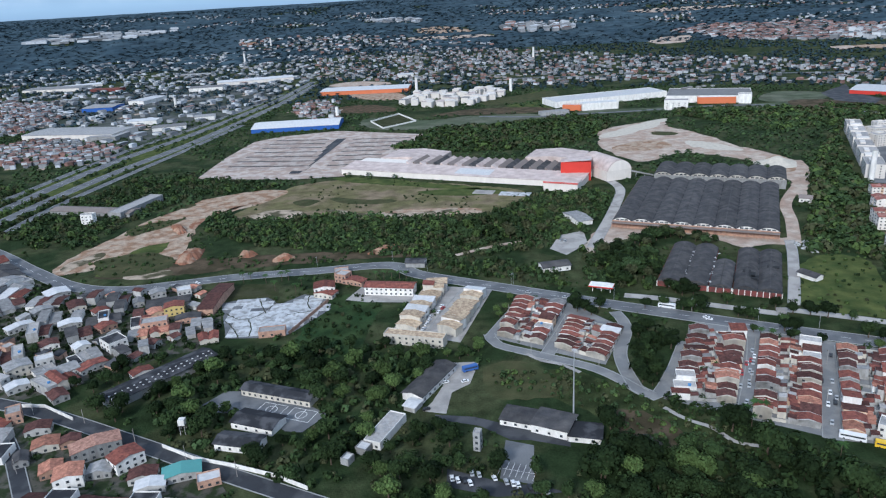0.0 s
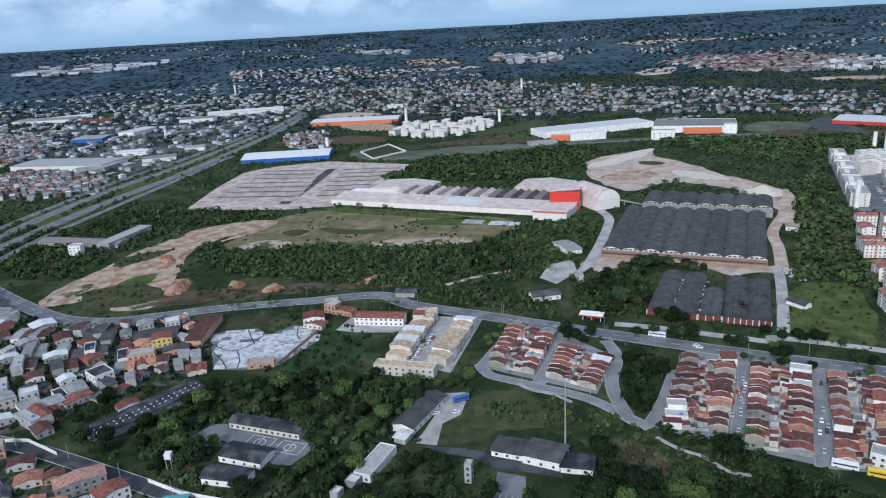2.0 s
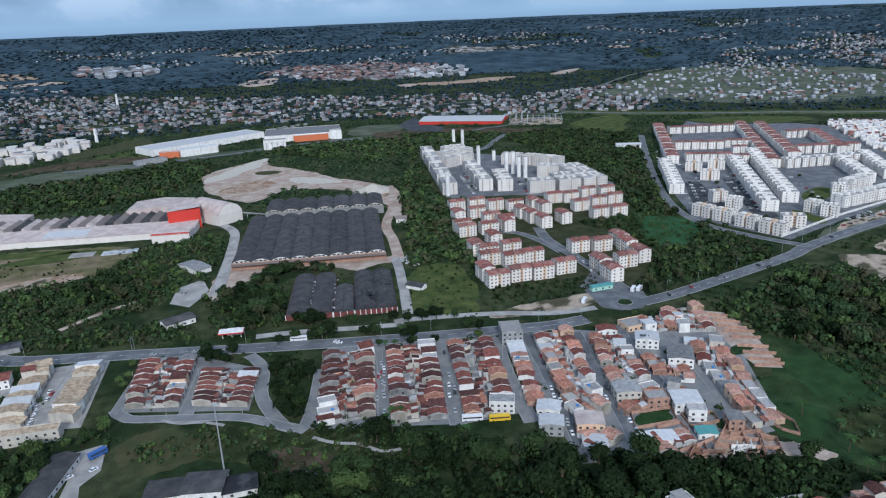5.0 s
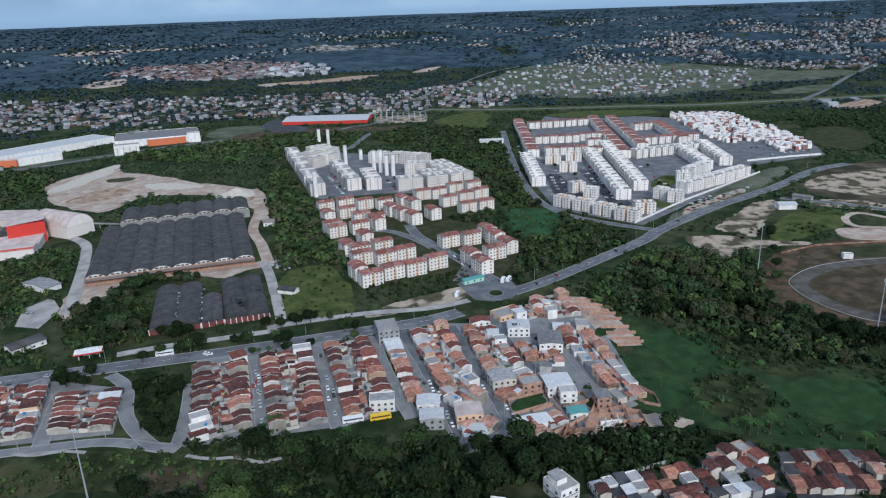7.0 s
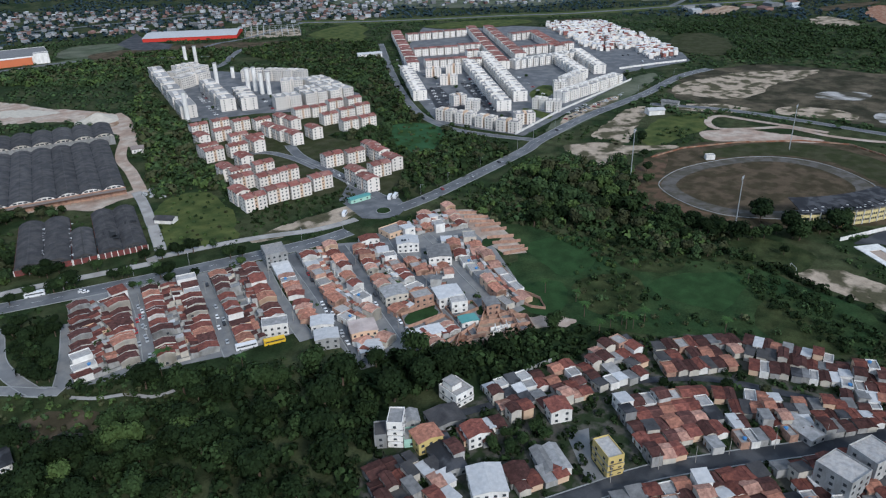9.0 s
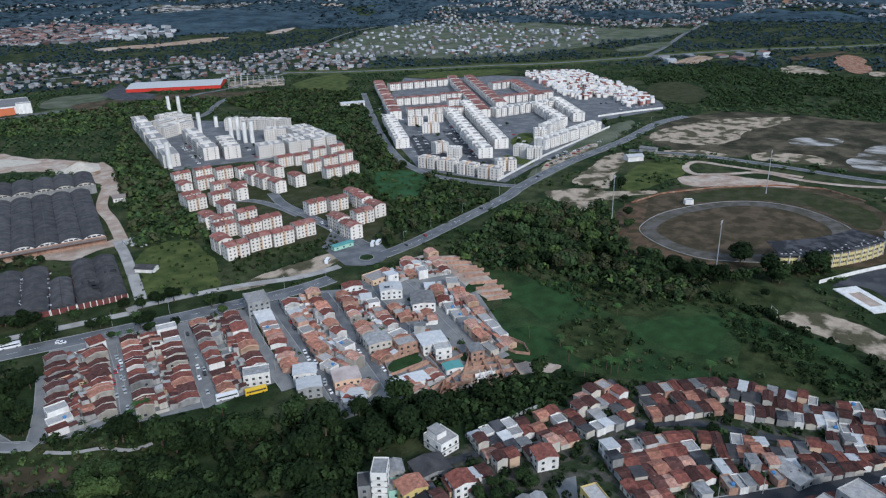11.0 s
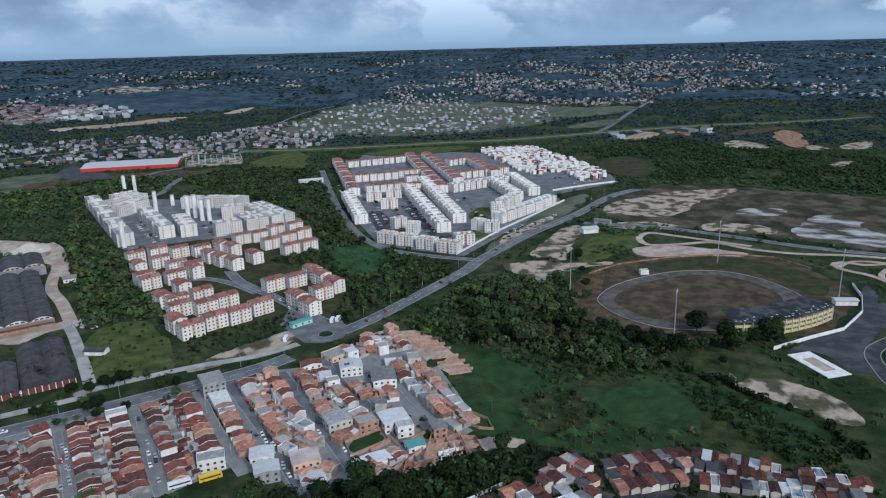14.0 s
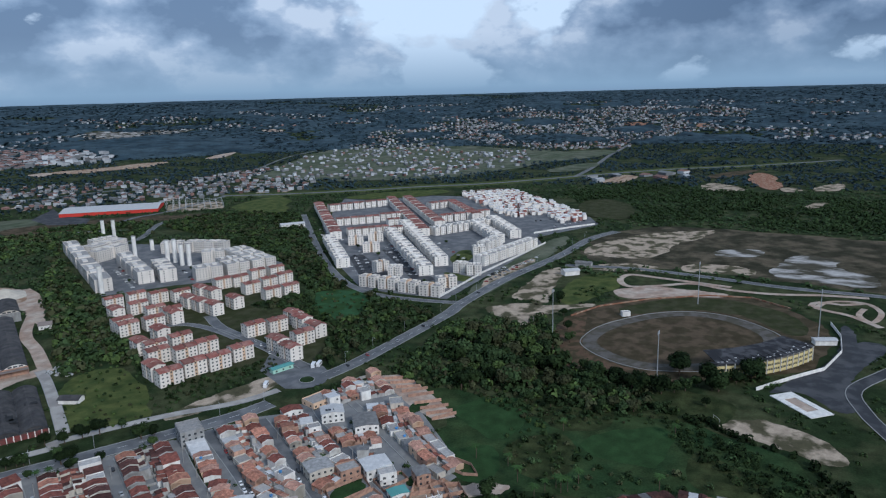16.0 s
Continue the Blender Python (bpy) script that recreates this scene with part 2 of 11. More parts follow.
surface("tile_block", (0.235, 0.092, 0.074), 0.85, 0.5, 3.0, 0.5, rnd=0.25, patch=(0.27, 0.145, 0.12), amount=0.4, patch_size=5, spec=0.12)
surface("fibre_sheet", (0.27, 0.262, 0.255), 0.85, 0.4, 2.2, 0.5, rnd=0.35, island=0.25, patch=(0.20, 0.196, 0.19), amount=0.5, patch_size=2.5, soft=0.11)
surface("dark_sheet", (0.060, 0.058, 0.060), 0.85, 0.5, 5, 0.7, rnd=0.14, patch=(0.088, 0.083, 0.080), amount=0.45, patch_size=7, soft=0.1, spec=0.12)
surface("black_sheet", (0.032, 0.033, 0.037), 0.85, 0.3, 7, 0.7, rnd=0.12, patch=(0.075, 0.075, 0.08), amount=0.4, patch_size=7, spec=0.12)
surface("white_sheet", (0.58, 0.565, 0.55), 0.55, 0.25, 2, 0.6, rnd=0.14, patch=(0.52, 0.515, 0.51), amount=0.4, patch_size=3, soft=0.11)
surface("pale_sheet", (0.56, 0.465, 0.42), 0.7, 0.25, 6, 1.0, rnd=0.08, patch=(0.45, 0.36, 0.32), amount=0.5, patch_size=9, soft=0.1)
surface("brown_sheet", (0.20, 0.165, 0.145), 0.8, 0.25, 8, 0.8, rnd=0.2)
surface("roof_slab", (0.37, 0.345, 0.32), 0.9, 0.45, 1.6, 0.5, rnd=0.22, island=0.15, patch=(0.32, 0.31, 0.30), amount=0.5, patch_size=3, soft=0.11)
surface("red_paint", (0.55, 0.045, 0.03), 0.6, 0.1, 8, 1.0)
surface("orange_paint", (0.58, 0.17, 0.07), 0.6, 0.12, 8, 1.0)
surface("blue_paint", (0.035, 0.11, 0.38), 0.6, 0.1, 8, 1.0)
surface("glass_dark", (0.05, 0.056, 0.062), 0.15, 0.1, 3, 1)
surface("shutter", (0.25, 0.25, 0.26), 0.5, 0.15, 3, 0.5, rnd=0.2)
surface("wood_door", (0.16, 0.10, 0.06), 0.6, 0.2, 2, 0.4, rnd=0.3)
surface("rubber_and_hole_black", (0.02, 0.02, 0.02), 0.8, 0.1)
surface("steel", (0.42, 0.43, 0.44), 0.5, 0.12, 2, 0.5, metal=0.3)
surface("tank_blue", (0.08, 0.22, 0.45), 0.5, 0.1, rnd=0.1)
surface("bark", (0.10, 0.075, 0.055), 0.9, 0.3, 1.0, 0.2, spec=0.04)
surface("leaf", (0.029, 0.047, 0.017), 0.75, 0.6, 20, 0.9, rnd=0.3, island=0.3, spec=0.04)
surface("leaf_mid", (0.042, 0.067, 0.027), 0.75, 0.8, 38, 0.9, rnd=0.2, island=0.3, spec=0.04)
surface("leaf_bright", (0.068, 0.102, 0.032), 0.75, 0.4, 6, 0.9, rnd=0.25, island=0.3, spec=0.04)
surface("leaf_dark", (0.0150, 0.0250, 0.0095), 0.75, 0.5, 12, 0.9, rnd=0.25, island=0.3, spec=0.04)
surface("leaf_olive", (0.056, 0.062, 0.030), 0.75, 0.5, 12, 0.9, rnd=0.25, island=0.3, spec=0.04)
# far leaves: distance haze put into the colour, bluish and lifted
surface("leaf_hazed", (0.034, 0.055, 0.066), 0.85, 0.8, 160, 8, island=0.3, spec=0.04)
surface("palm_leaf", (0.045, 0.085, 0.025), 0.7, 0.25, 2, 0.5, rnd=0.25, island=0.2, spec=0.04)
# far canopy: both colours mixed towards blue-grey to stand in for haze
surface("canopy_hazed", (0.031, 0.051, 0.066), 0.95, 0.9, 45, 12, patch=(0.054, 0.080, 0.096), amount=0.5, patch_size=95, soft=0.11, spec=0.04)
# far white paint, dulled and cooled in its colour for distance haze
surface("town_hazy_white", (0.35, 0.36, 0.37), 0.85, 0.2, 6, 1, island=0.65)
surface("town_tile", (0.21, 0.125, 0.105), 0.85, 0.3, 4, 1, island=0.5)
surface("town_grey", (0.24, 0.245, 0.25), 0.85, 0.3, 4, 1, island=0.5)
for paint, rgb in (("car_white", (0.75, 0.75, 0.75)), ("car_silver", (0.38, 0.39, 0.40)), ("car_black", (0.025, 0.025, 0.03)), ("car_red", (0.32, 0.03, 0.03)), ("car_yellow", (0.75, 0.48, 0.03)), ("car_blue", (0.05, 0.12, 0.35))):
    surface(paint, rgb, 0.35, 0.06, 3, 0.5)

# ---- building blocks ----


def part(name, shape, mat, parent=None, label="", at=None, smooth=False):
    """One mesh object out of (vertices, faces), under its thing."""
    me = bpy.data.meshes.new(name)
    me.from_pydata([tuple(v) for v in shape[0]], [], [tuple(q) for q in shape[1]])
    me.materials.append(MATS[mat])
    if smooth:
        me.polygons.foreach_set("use_smooth", [True] * len(me.polygons))
    me.update()
    ob = new(name, me)
    if at is not None:
        ob.matrix_basis = at
    if parent is not None:
        ob.parent = parent
    if label:
        ob["label"] = label
    return ob


def again(name, data, parent, at, label=""):
    """A further part on a mesh that is already there."""
    ob = new(name, data)
    ob.parent = parent
    ob.matrix_basis = at
    if label:
        ob["label"] = label
    return ob


def thing(name, x, y, turn=0.0, label="", category="", group="", z=0.0, kind=""):
    ob = new(name)
    ob.empty_display_size = 0.5
    ob.matrix_basis = pose(x, y, z, 0, 0, turn)
    return tagged(ob, label, category, group, kind)


def box(w, d, h, x=0.0, y=0.0, z=0.0):
    """A box centred on x, y that stands on z."""
    a, b = w / 2, d / 2
    v = [(x + sx * a, y + sy * b, z + k * h) for k in (0, 1) for sx, sy in ((-1, -1), (1, -1), (1, 1), (-1, 1))]
    return v, [(3, 2, 1, 0), (4, 5, 6, 7), (0, 1, 5, 4), (1, 2, 6, 5), (2, 3, 7, 6), (3, 0, 4, 7)]


def joined(*shapes):
    v, q = [], []
    for a, b in shapes:
        o = len(v)
        v += list(a)
        q += [tuple(i + o for i in g) for g in b]
    return v, q


def prism(profile, length, y0=0.0):
    """A profile in x, z pushed along y."""
    n = len(profile)
    v = [(x, y0, z) for x, z in profile] + [(x, y0 + length, z) for x, z in profile]
    q = [(i, (i + 1) % n, n + (i + 1) % n, n + i) for i in range(n)]
    return v, [tuple(range(n - 1, -1, -1)), tuple(range(n, 2 * n))] + q


def turned(shape, deg, x=0.0, y=0.0, z=0.0):
    c, s = math.cos(radians(deg)), math.sin(radians(deg))
    return [(x + a * c - b * s, y + a * s + b * c, z + h) for a, b, h in shape[0]], shape[1]


def tube(r0, r1, h, n=8, x=0.0, y=0.0, z=0.0):
    v = [(x + r * math.cos(k * 2 * math.pi / n), y + r * math.sin(k * 2 * math.pi / n), zz) for r, zz in ((r0, z), (r1, z + h)) for k in range(n)]
    return v, [tuple(range(n - 1, -1, -1)), tuple(range(n, 2 * n))] + [(k, (k + 1) % n, n + (k + 1) % n, n + k) for k in range(n)]


def gable(w, d, rise, over=0.4, t=0.18, z=0.0, x=0.0, y=0.0):
    """A saddle roof with its ridge along y."""
    a, e = w / 2 + over, rise / (w / 2) * over
    prof = [(x - a, z - e), (x, z + rise), (x + a, z - e), (x + a, z - e + t), (x, z + rise + t), (x - a, z - e + t)]
    return prism(prof, d + 2 * over, y - d / 2 - over)


def lean_to(w, d, rise, over=0.3, t=0.15, z=0.0, x=0.0, y=0.0):
    """A single pitch that rises along x."""
    a = w / 2 + over
    prof = [(x - a, z), (x + a, z + rise), (x + a, z + rise + t), (x - a, z + t)]
    return prism(prof, d + 2 * over, y - d / 2 - over)


def vault(w, d, rise, z=0.0, x=0.0, y=0.0, t=0.25, n=10):
    """A barrel roof along y, from y."""
    r = (w * w / 4 + rise * rise) / (2 * rise)
    half = math.asin(min(1.0, w / 2 / r))
    outer = [(x + (r + t) * math.sin(-half + 2 * half * k / n), z + rise - r + (r + t) * math.cos(-half + 2 * half * k / n)) for k in range(n + 1)]
    inner = [(x + r * math.sin(half - 2 * half * k / n), z + rise - r + r * math.cos(half - 2 * half * k / n)) for k in range(n + 1)]
    return prism(outer[::-1] + inner[::-1], d, y)


def arch_face(w, rise, z, x, y, t=0.3, n=10):
    """The filled end of a barrel roof."""
    r = (w * w / 4 + rise * rise) / (2 * rise)
    half = math.asin(min(1.0, w / 2 / r))
    return prism([(x + r * math.sin(half - 2 * half * k / n), z + rise - r + r * math.cos(half - 2 * half * k / n)) for k in range(n + 1)][::-1], t, y)


def level(x, y):
    """The ground's height: flat near by, rising gently to far hills."""
    s = min(1.0, max(0.0, (math.hypot(x, y) - 2000) / 2900))
    return 168 * s * s * (3 - 2 * s)


def heading(a, b):
    return math.degrees(math.atan2(b[1] - a[1], b[0] - a[0]))


KEEP_OUT = []


def keep_out(pts):
    KEEP_OUT.append(np.array(pts, float))


def inside(poly, xy):
    poly = np.asarray(poly, float)
    x, y = xy[:, 0], xy[:, 1]
    hit = np.zeros(len(xy), bool)
    for (x0, y0), (x1, y1) in zip(poly, np.roll(poly, -1, 0)):
        cross = (y0 > y) != (y1 > y)
        hit ^= cross & (x < (x1 - x0) * (y - y0) / ((y1 - y0) or 1e-9) + x0)
    return hit


def rounded(pts, step, wobble, seed, closed=True):
    """A line through the points, rounded, in steps, its edge uneven by wobble metres."""
    rng = np.random.default_rng(seed)
    p = [np.array(q, float) for q in pts]
    n, out = len(p), []
    for i in range(n if closed else n - 1):
        if closed:
            a, b, c, d = p[i - 1], p[i], p[(i + 1) % n], p[(i + 2) % n]
        else:
            a, b, c, d = p[max(i - 1, 0)], p[i], p[i + 1], p[min(i + 2, n - 1)]
        k = max(1, int(np.linalg.norm(c - b) / step))
        for j in range(k):
            t = j / k
            q = 0.5 * (2 * b + (c - a) * t + (2 * a - 5 * b + 4 * c - d) * t * t + (3 * b - a - 3 * c + d) * t ** 3)
            out.append(q + (rng.normal(0, wobble, 2) if wobble else 0))
    if not closed:
        out.append(p[-1])
    return out


def outline(pts, step, wobble, seed):
    """A closed outline with its corners cut round, in steps, its edge uneven by wobble metres."""
    rng = np.random.default_rng(seed + len(pts))
    p = np.array(pts, float)
    for _ in range(2):
        nxt = np.roll(p, -1, 0)
        p = np.stack([p * 0.75 + nxt * 0.25, p * 0.25 + nxt * 0.75], 1).reshape(-1, 2)
    step, out = max(step, wobble * 3.5), []
    for q, r in zip(p, np.roll(p, -1, 0)):
        k = max(1, int(np.linalg.norm(r - q) / step))
        for j in range(k):
            out.append(q + (r - q) * j / k + rng.normal(0, wobble, 2) * (0.6 if k > 1 else 0.3))
    if wobble:
        for i, q in enumerate(out):
            for reach, amp in ((16.0, 2.6), (6.0, 1.3)):
                f = noise.noise_vector((q[0] / (wobble * reach), q[1] / (wobble * reach), seed * 3.7))
                out[i] = out[i] + np.array((f[0], f[1])) * wobble * amp
    return out


def patch(name, pts, mat, label, category="ground", z=0.05, wobble=0.0, step=4.0, smooth=True, keep=False, kind="structure", seed=0, flat=True):
    """A piece of ground cover, one thin sheet."""
    line = outline(pts, step, wobble, seed) if smooth else [np.array(q, float) for q in pts]
    bm = bmesh.new()
    f = bm.faces.new([bm.verts.new((q[0], q[1], z)) for q in line])
    bmesh.ops.triangulate(bm, faces=[f])
    if not flat:
        for _ in range(2):
            bmesh.ops.subdivide_edges(bm, edges=bm.edges[:], cuts=1)
        for v in bm.verts:
            v.co.z = level(v.co.x, v.co.y) + z
    bmesh.ops.recalc_face_normals(bm, faces=bm.faces[:])
    if sum(g.normal.z for g in bm.faces) < 0:
        bmesh.ops.reverse_faces(bm, faces=bm.faces[:])
    me = bpy.data.meshes.new(name)
    bm.to_mesh(me)
    bm.free()
    me.materials.append(MATS[mat])
    if keep:
        keep_out(pts)
    return tagged(new(name, me), label, category, kind=kind)


def ribbon(line, w, z, t=0.0):
    """A strip along a line of points, w wide."""
    line = [np.array(q, float) for q in line]
    v, q = [], []
    for i, c in enumerate(line):
        d = line[min(i + 1, len(line) - 1)] - line[max(i - 1, 0)]
        d = d / (np.linalg.norm(d) + 1e-9)
        nrm = np.array([-d[1], d[0]]) * w / 2
        for s in (-1, 1):
            x, y = c + s * nrm
            v.append((x, y, level(x, y) + z))
    for i in range(len(line) - 1):
        q.append((2 * i, 2 * i + 2, 2 * i + 3, 2 * i + 1)[::-1])
    q = [(a, b, c, d) for a, b, c, d in q]
    if t:
        n = len(v)
        v += [(x, y, h - t) for x, y, h in v]
        for i in range(len(line) - 1):
            q += [(2 * i, 2 * i + 2, n + 2 * i + 2, n + 2 * i), (2 * i + 3, 2 * i + 1, n + 2 * i + 1, n + 2 * i + 3)]
    return v, q


def offset(line, d):
    line = [np.array(q, float) for q in line]
    out = []
    for i, c in enumerate(line):
        u = line[min(i + 1, len(line) - 1)] - line[max(i - 1, 0)]
        u = u / (np.linalg.norm(u) + 1e-9)
        out.append(c + d * np.array([-u[1], u[0]]))
    return out


ROAD_Z = [0.14]


def road(name, pts, w, label, mat="asphalt", z=None, kerbs=True, dashes=True, step=6.0, category="road"):
    z = ROAD_Z[0]
    ROAD_Z[0] += 0.006
    line = rounded(pts, step, 0, 0, closed=False)
    v, q = ribbon(line, w, z)
    ob = part(name, (v, [f[::-1] for f in q]), mat)
    tagged(ob, label, category, kind="structure")
    if kerbs:
        for s in (-1, 1):
            part("kerb", ribbon(offset(line, s * (w / 2 + 0.15)), 0.5, z + 0.13, 0.25), "kerb", ob, "pale concrete kerb")
    if dashes:
        shapes = []
        for i in range(0, len(line) - 1, 2):
            shapes.append(ribbon(line[i:i + 2], 0.22, z + 0.02))
        v, q = joined(*shapes)
        part("lane_marking", (v, [f[::-1] for f in q]), "road_paint", ob, "worn white lane dashes")
    a, b = offset(line, w / 2 + 1.5), offset(line, -w / 2 - 1.5)
    keep_out(list(a) + list(b)[::-1])
    return ob


def wall_line(name, pts, h, t, mat, label, category="wall"):
    """A free-standing wall along points."""
    v, q = ribbon([np.array(p, float) for p in pts], t, h, h + 0.1)
    ob = part(name, (v, [f[::-1] for f in q[:len(pts) - 1]] + q[len(pts) - 1:]), mat)
    return tagged(ob, label, category)

# ---- ground ----
rings = [0, 60, 130, 200, 280, 370, 470, 580, 700, 850, 1000, 1200, 1400, 1700, 2000, 2150, 2300, 2450, 2600, 2800, 3000, 3200, 3400, 3600, 3800, 4000, 4200, 4400, 4600, 4750, 4900, 4960]
SPOKES = 144
gv = [(0, 0, 0)] + [(r * math.cos(2 * math.pi * k / SPOKES), r * math.sin(2 * math.pi * k / SPOKES), level(r, 0)) for r in rings[1:] for k in range(SPOKES)]
gf = [(0, 1 + k, 1 + (k + 1) % SPOKES) for k in range(SPOKES)]
for i in range(len(rings) - 2):
    a, b = 1 + i * SPOKES, 1 + (i + 1) * SPOKES
    gf += [(a + k, b + k, b + (k + 1) % SPOKES, a + (k + 1) % SPOKES) for k in range(SPOKES)]
tagged(part("ground", (gv, gf), "ground", smooth=True), "dark green scrubby ground that reaches the horizon", "ground", kind="structure")

patch("grass_field", [(-214.2, 674.5), (-188.9, 751.2), (-165.8, 793.9), (-110.6, 820.5), (14.1, 765.8), (106.4, 714.7), (66.1, 666.8), (36.8, 640.8), (-32.6, 648.8), (-99.7, 671.1), (-165.7, 669.0)], "dry_grass", "dry grass field with bare brown patches beside the factory", z=0.05, wobble=1.5, keep=True)
patch("bare_soil", [(-326.3, 552.2), (-324.5, 587.4), (-306.6, 627.1), (-298.9, 674.4), (-272.7, 720.9), (-256.6, 756.0), (-223.5, 778.7), (-180.0, 785.8), (-161.6, 764.8), (-184.2, 725.1), (-219.4, 699.9), (-236.5, 676.7), (-232.8, 631.1), (-215.3, 563.3), (-238.3, 578.1), (-270.8, 562.1), (-306.3, 540.4)], "pale_soil", "pale bare soil of a cleared slope", z=0.09, wobble=2.0, keep=True)
patch("bare_soil", [(-77.1, 666.7), (-33.2, 673.2), (27.9, 674.6), (40.7, 658.5), (31.3, 638.3), (-32.4, 643.4), (-70.3, 650.7)], "pale_soil", "bare reddish soil at the edge of the field", z=0.10, wobble=2.0)
patch("grass_verge", [(-285.0, 532.2), (-268.5, 556.6), (-210.2, 565.1), (-139.0, 563.6), (-72.6, 561.6), (-6.6, 559.6), (-6.7, 541.9), (-38.8, 542.2), (-98.0, 540.7), (-160.9, 537.4), (-212.3, 528.8), (-249.2, 526.5)], "brown_grass", "rough grass verge between the scrub and the avenue", z=0.065, wobble=1.5)
patch("bare_soil", [(-258.5, 530.8), (-241.4, 545.3), (-216.2, 538.8), (-216.6, 526.8), (-242.2, 523.6)], "broken_soil", "pale bare soil beside the avenue", z=0.08, wobble=1.5)
patch("concrete_yard", [(-296.3, 855.5), (-291.3, 974.1), (-276.6, 1079.9), (-240.2, 1113.9), (-154.3, 1135.2), (-13.8, 1063.5), (-30.8, 1016.9), (-65.4, 979.2), (-40.4, 925.2), (-110.1, 828.6), (-171.6, 826.5)], "slab_concrete", "large pale concrete storage yard", category="yard", z=0.06, smooth=False, keep=True)
patch("sand_yard", [(227.3, 1009.0), (259.7, 1039.5), (354.0, 1084.7), (326.3, 1022.5), (360.7, 957.1), (368.7, 869.8), (401.7, 805.6), (398.1, 743.9), (367.0, 677.3), (331.9, 627.6), (355.4, 698.2), (366.8, 781.5), (298.3, 864.1), (235.9, 796.9), (206.6, 896.6)], "sand_soil", "bare sandy yard behind the sheds", category="yard", z=0.06, wobble=1.5, keep=True)
patch("dirt_mound_base", [(380.5, 808.6), (402.4, 814.2), (388.3, 755.7), (367.1, 740.5), (362.5, 766.0)], "pale_soil", "reddish soil beside the sand heap", z=0.12, wobble=1.5)
patch("shed_apron", [(110.8, 538.8), (135.2, 585.5), (151.3, 606.8), (166.7, 592.0), (208.2, 567.9), (266.8, 533.1), (277.0, 535.3), (275.4, 516.4), (251.1, 523.7), (229.3, 514.5), (222.6, 542.9), (196.8, 562.5), (151.4, 553.6), (136.0, 548.0), (115.5, 518.4)], "sand_soil", "bare dusty apron in front of the sheds", category="yard", z=0.08, wobble=0.8, keep=True)
patch("grass_plot", [(271.9, 496.5), (300.7, 492.9), (309.7, 462.4), (270.6, 385.3), (249.6, 393.4), (222.4, 406.0), (239.4, 446.8)], "light_grass", "light green grass plot beside the apartment blocks", z=0.05, wobble=1.5, keep=True)
patch("marsh_grass", [(533.6, 486.4), (555.3, 473.9), (562.8, 445.8), (530.6, 409.0), (488.4, 391.5), (469.1, 402.4), (477.1, 429.6)], "marsh", "bright green marsh grass beside the road", z=0.05, wobble=2.5, keep=True)
patch("marsh_edge", [(480.5, 484.0), (545.6, 497.0), (581.8, 460.5), (562.8, 399.2), (538.4, 349.7), (484.2, 344.1), (444.1, 350.9), (410.5, 378.0), (455.0, 424.1)], "weedy_grass", "overgrown ground round the marsh", z=0.046, wobble=2.0)
patch("meadow", [(380.0, 278.9), (354.7, 247.5), (354.9, 209.2), (322.3, 212.5), (301.3, 167.9), (292.6, 146.5), (308.9, 109.9), (333.5, 75.0), (349.2, 9.5), (396.4, 16.4), (407.8, 66.2), (423.0, 102.9), (398.1, 129.3), (372.9, 155.0), (385.0, 180.1), (394.2, 227.6)], "meadow", "dark green wet meadow", z=0.05, wobble=2.0, keep=True)
patch("meadow_patch", [(378.0, 221.3), (401.8, 193.6), (389.9, 171.7), (360.3, 169.1), (342.1, 178.7), (346.1, 204.6)], "lush_grass", "lighter green patch of tall grass in the meadow", z=0.09, wobble=2.5)
patch("meadow_patch", [(371.2, 132.2), (406.0, 99.6), (393.0, 84.6), (360.9, 81.4), (347.3, 102.0), (346.7, 129.2)], "lush_grass", "smooth green hollow of the meadow", z=0.09, wobble=2.5)
patch("meadow_patch", [(320.0, 193.6), (342.9, 177.2), (313.9, 154.9), (292.1, 162.0), (297.1, 177.3)], "lush_grass", "lighter green patch of tall grass in the meadow", z=0.09, wobble=2.5)
patch("meadow_patch", [(411.7, 181.7), (430.1, 157.4), (423.1, 128.0), (387.1, 122.6), (366.0, 146.0), (377.6, 169.8)], "weedy_grass", "rough dark weeds over the meadow", z=0.09, wobble=2.5)
patch("meadow_patch", [(350.2, 171.6), (367.2, 142.8), (339.8, 124.7), (310.0, 134.6), (317.4, 156.7)], "weedy_grass", "rough dark weeds over the meadow", z=0.09, wobble=2.5)
patch("meadow_patch", [(385.9, 79.5), (371.0, 46.9), (357.5, 18.7), (339.5, 40.9), (343.8, 65.7)], "weedy_grass", "rough dark weeds over the meadow", z=0.09, wobble=2.5)
patch("overgrown_ground", [(486.5, 200.0), (463.6, 170.6), (462.0, 137.3), (459.5, 98.9), (460.8, 69.7), (430.0, 58.7), (412.0, 70.5), (412.3, 89.8), (410.7, 127.3), (402.7, 161.7), (389.0, 183.2), (419.7, 202.6), (473.4, 219.8)], "weedy_grass", "overgrown green ground below the stadium", z=0.075, wobble=2.0)
patch("pasture", [(16.1, 349.6), (27.2, 361.0), (43.2, 359.4), (55.4, 345.6), (63.7, 331.9), (62.1, 320.0), (46.7, 318.6), (29.4, 320.7), (16.6, 325.6)], "olive_grass", "worn brownish grass ground beside the low buildings", z=0.05, wobble=1.0, keep=True)
patch("pasture", [(-84.1, 471.6), (-43.2, 467.0), (-47.3, 401.8), (-66.5, 368.1), (-105.2, 374.4), (-94.1, 417.1)], "meadow", "grass plot with scattered bushes", z=0.05, wobble=1.5)
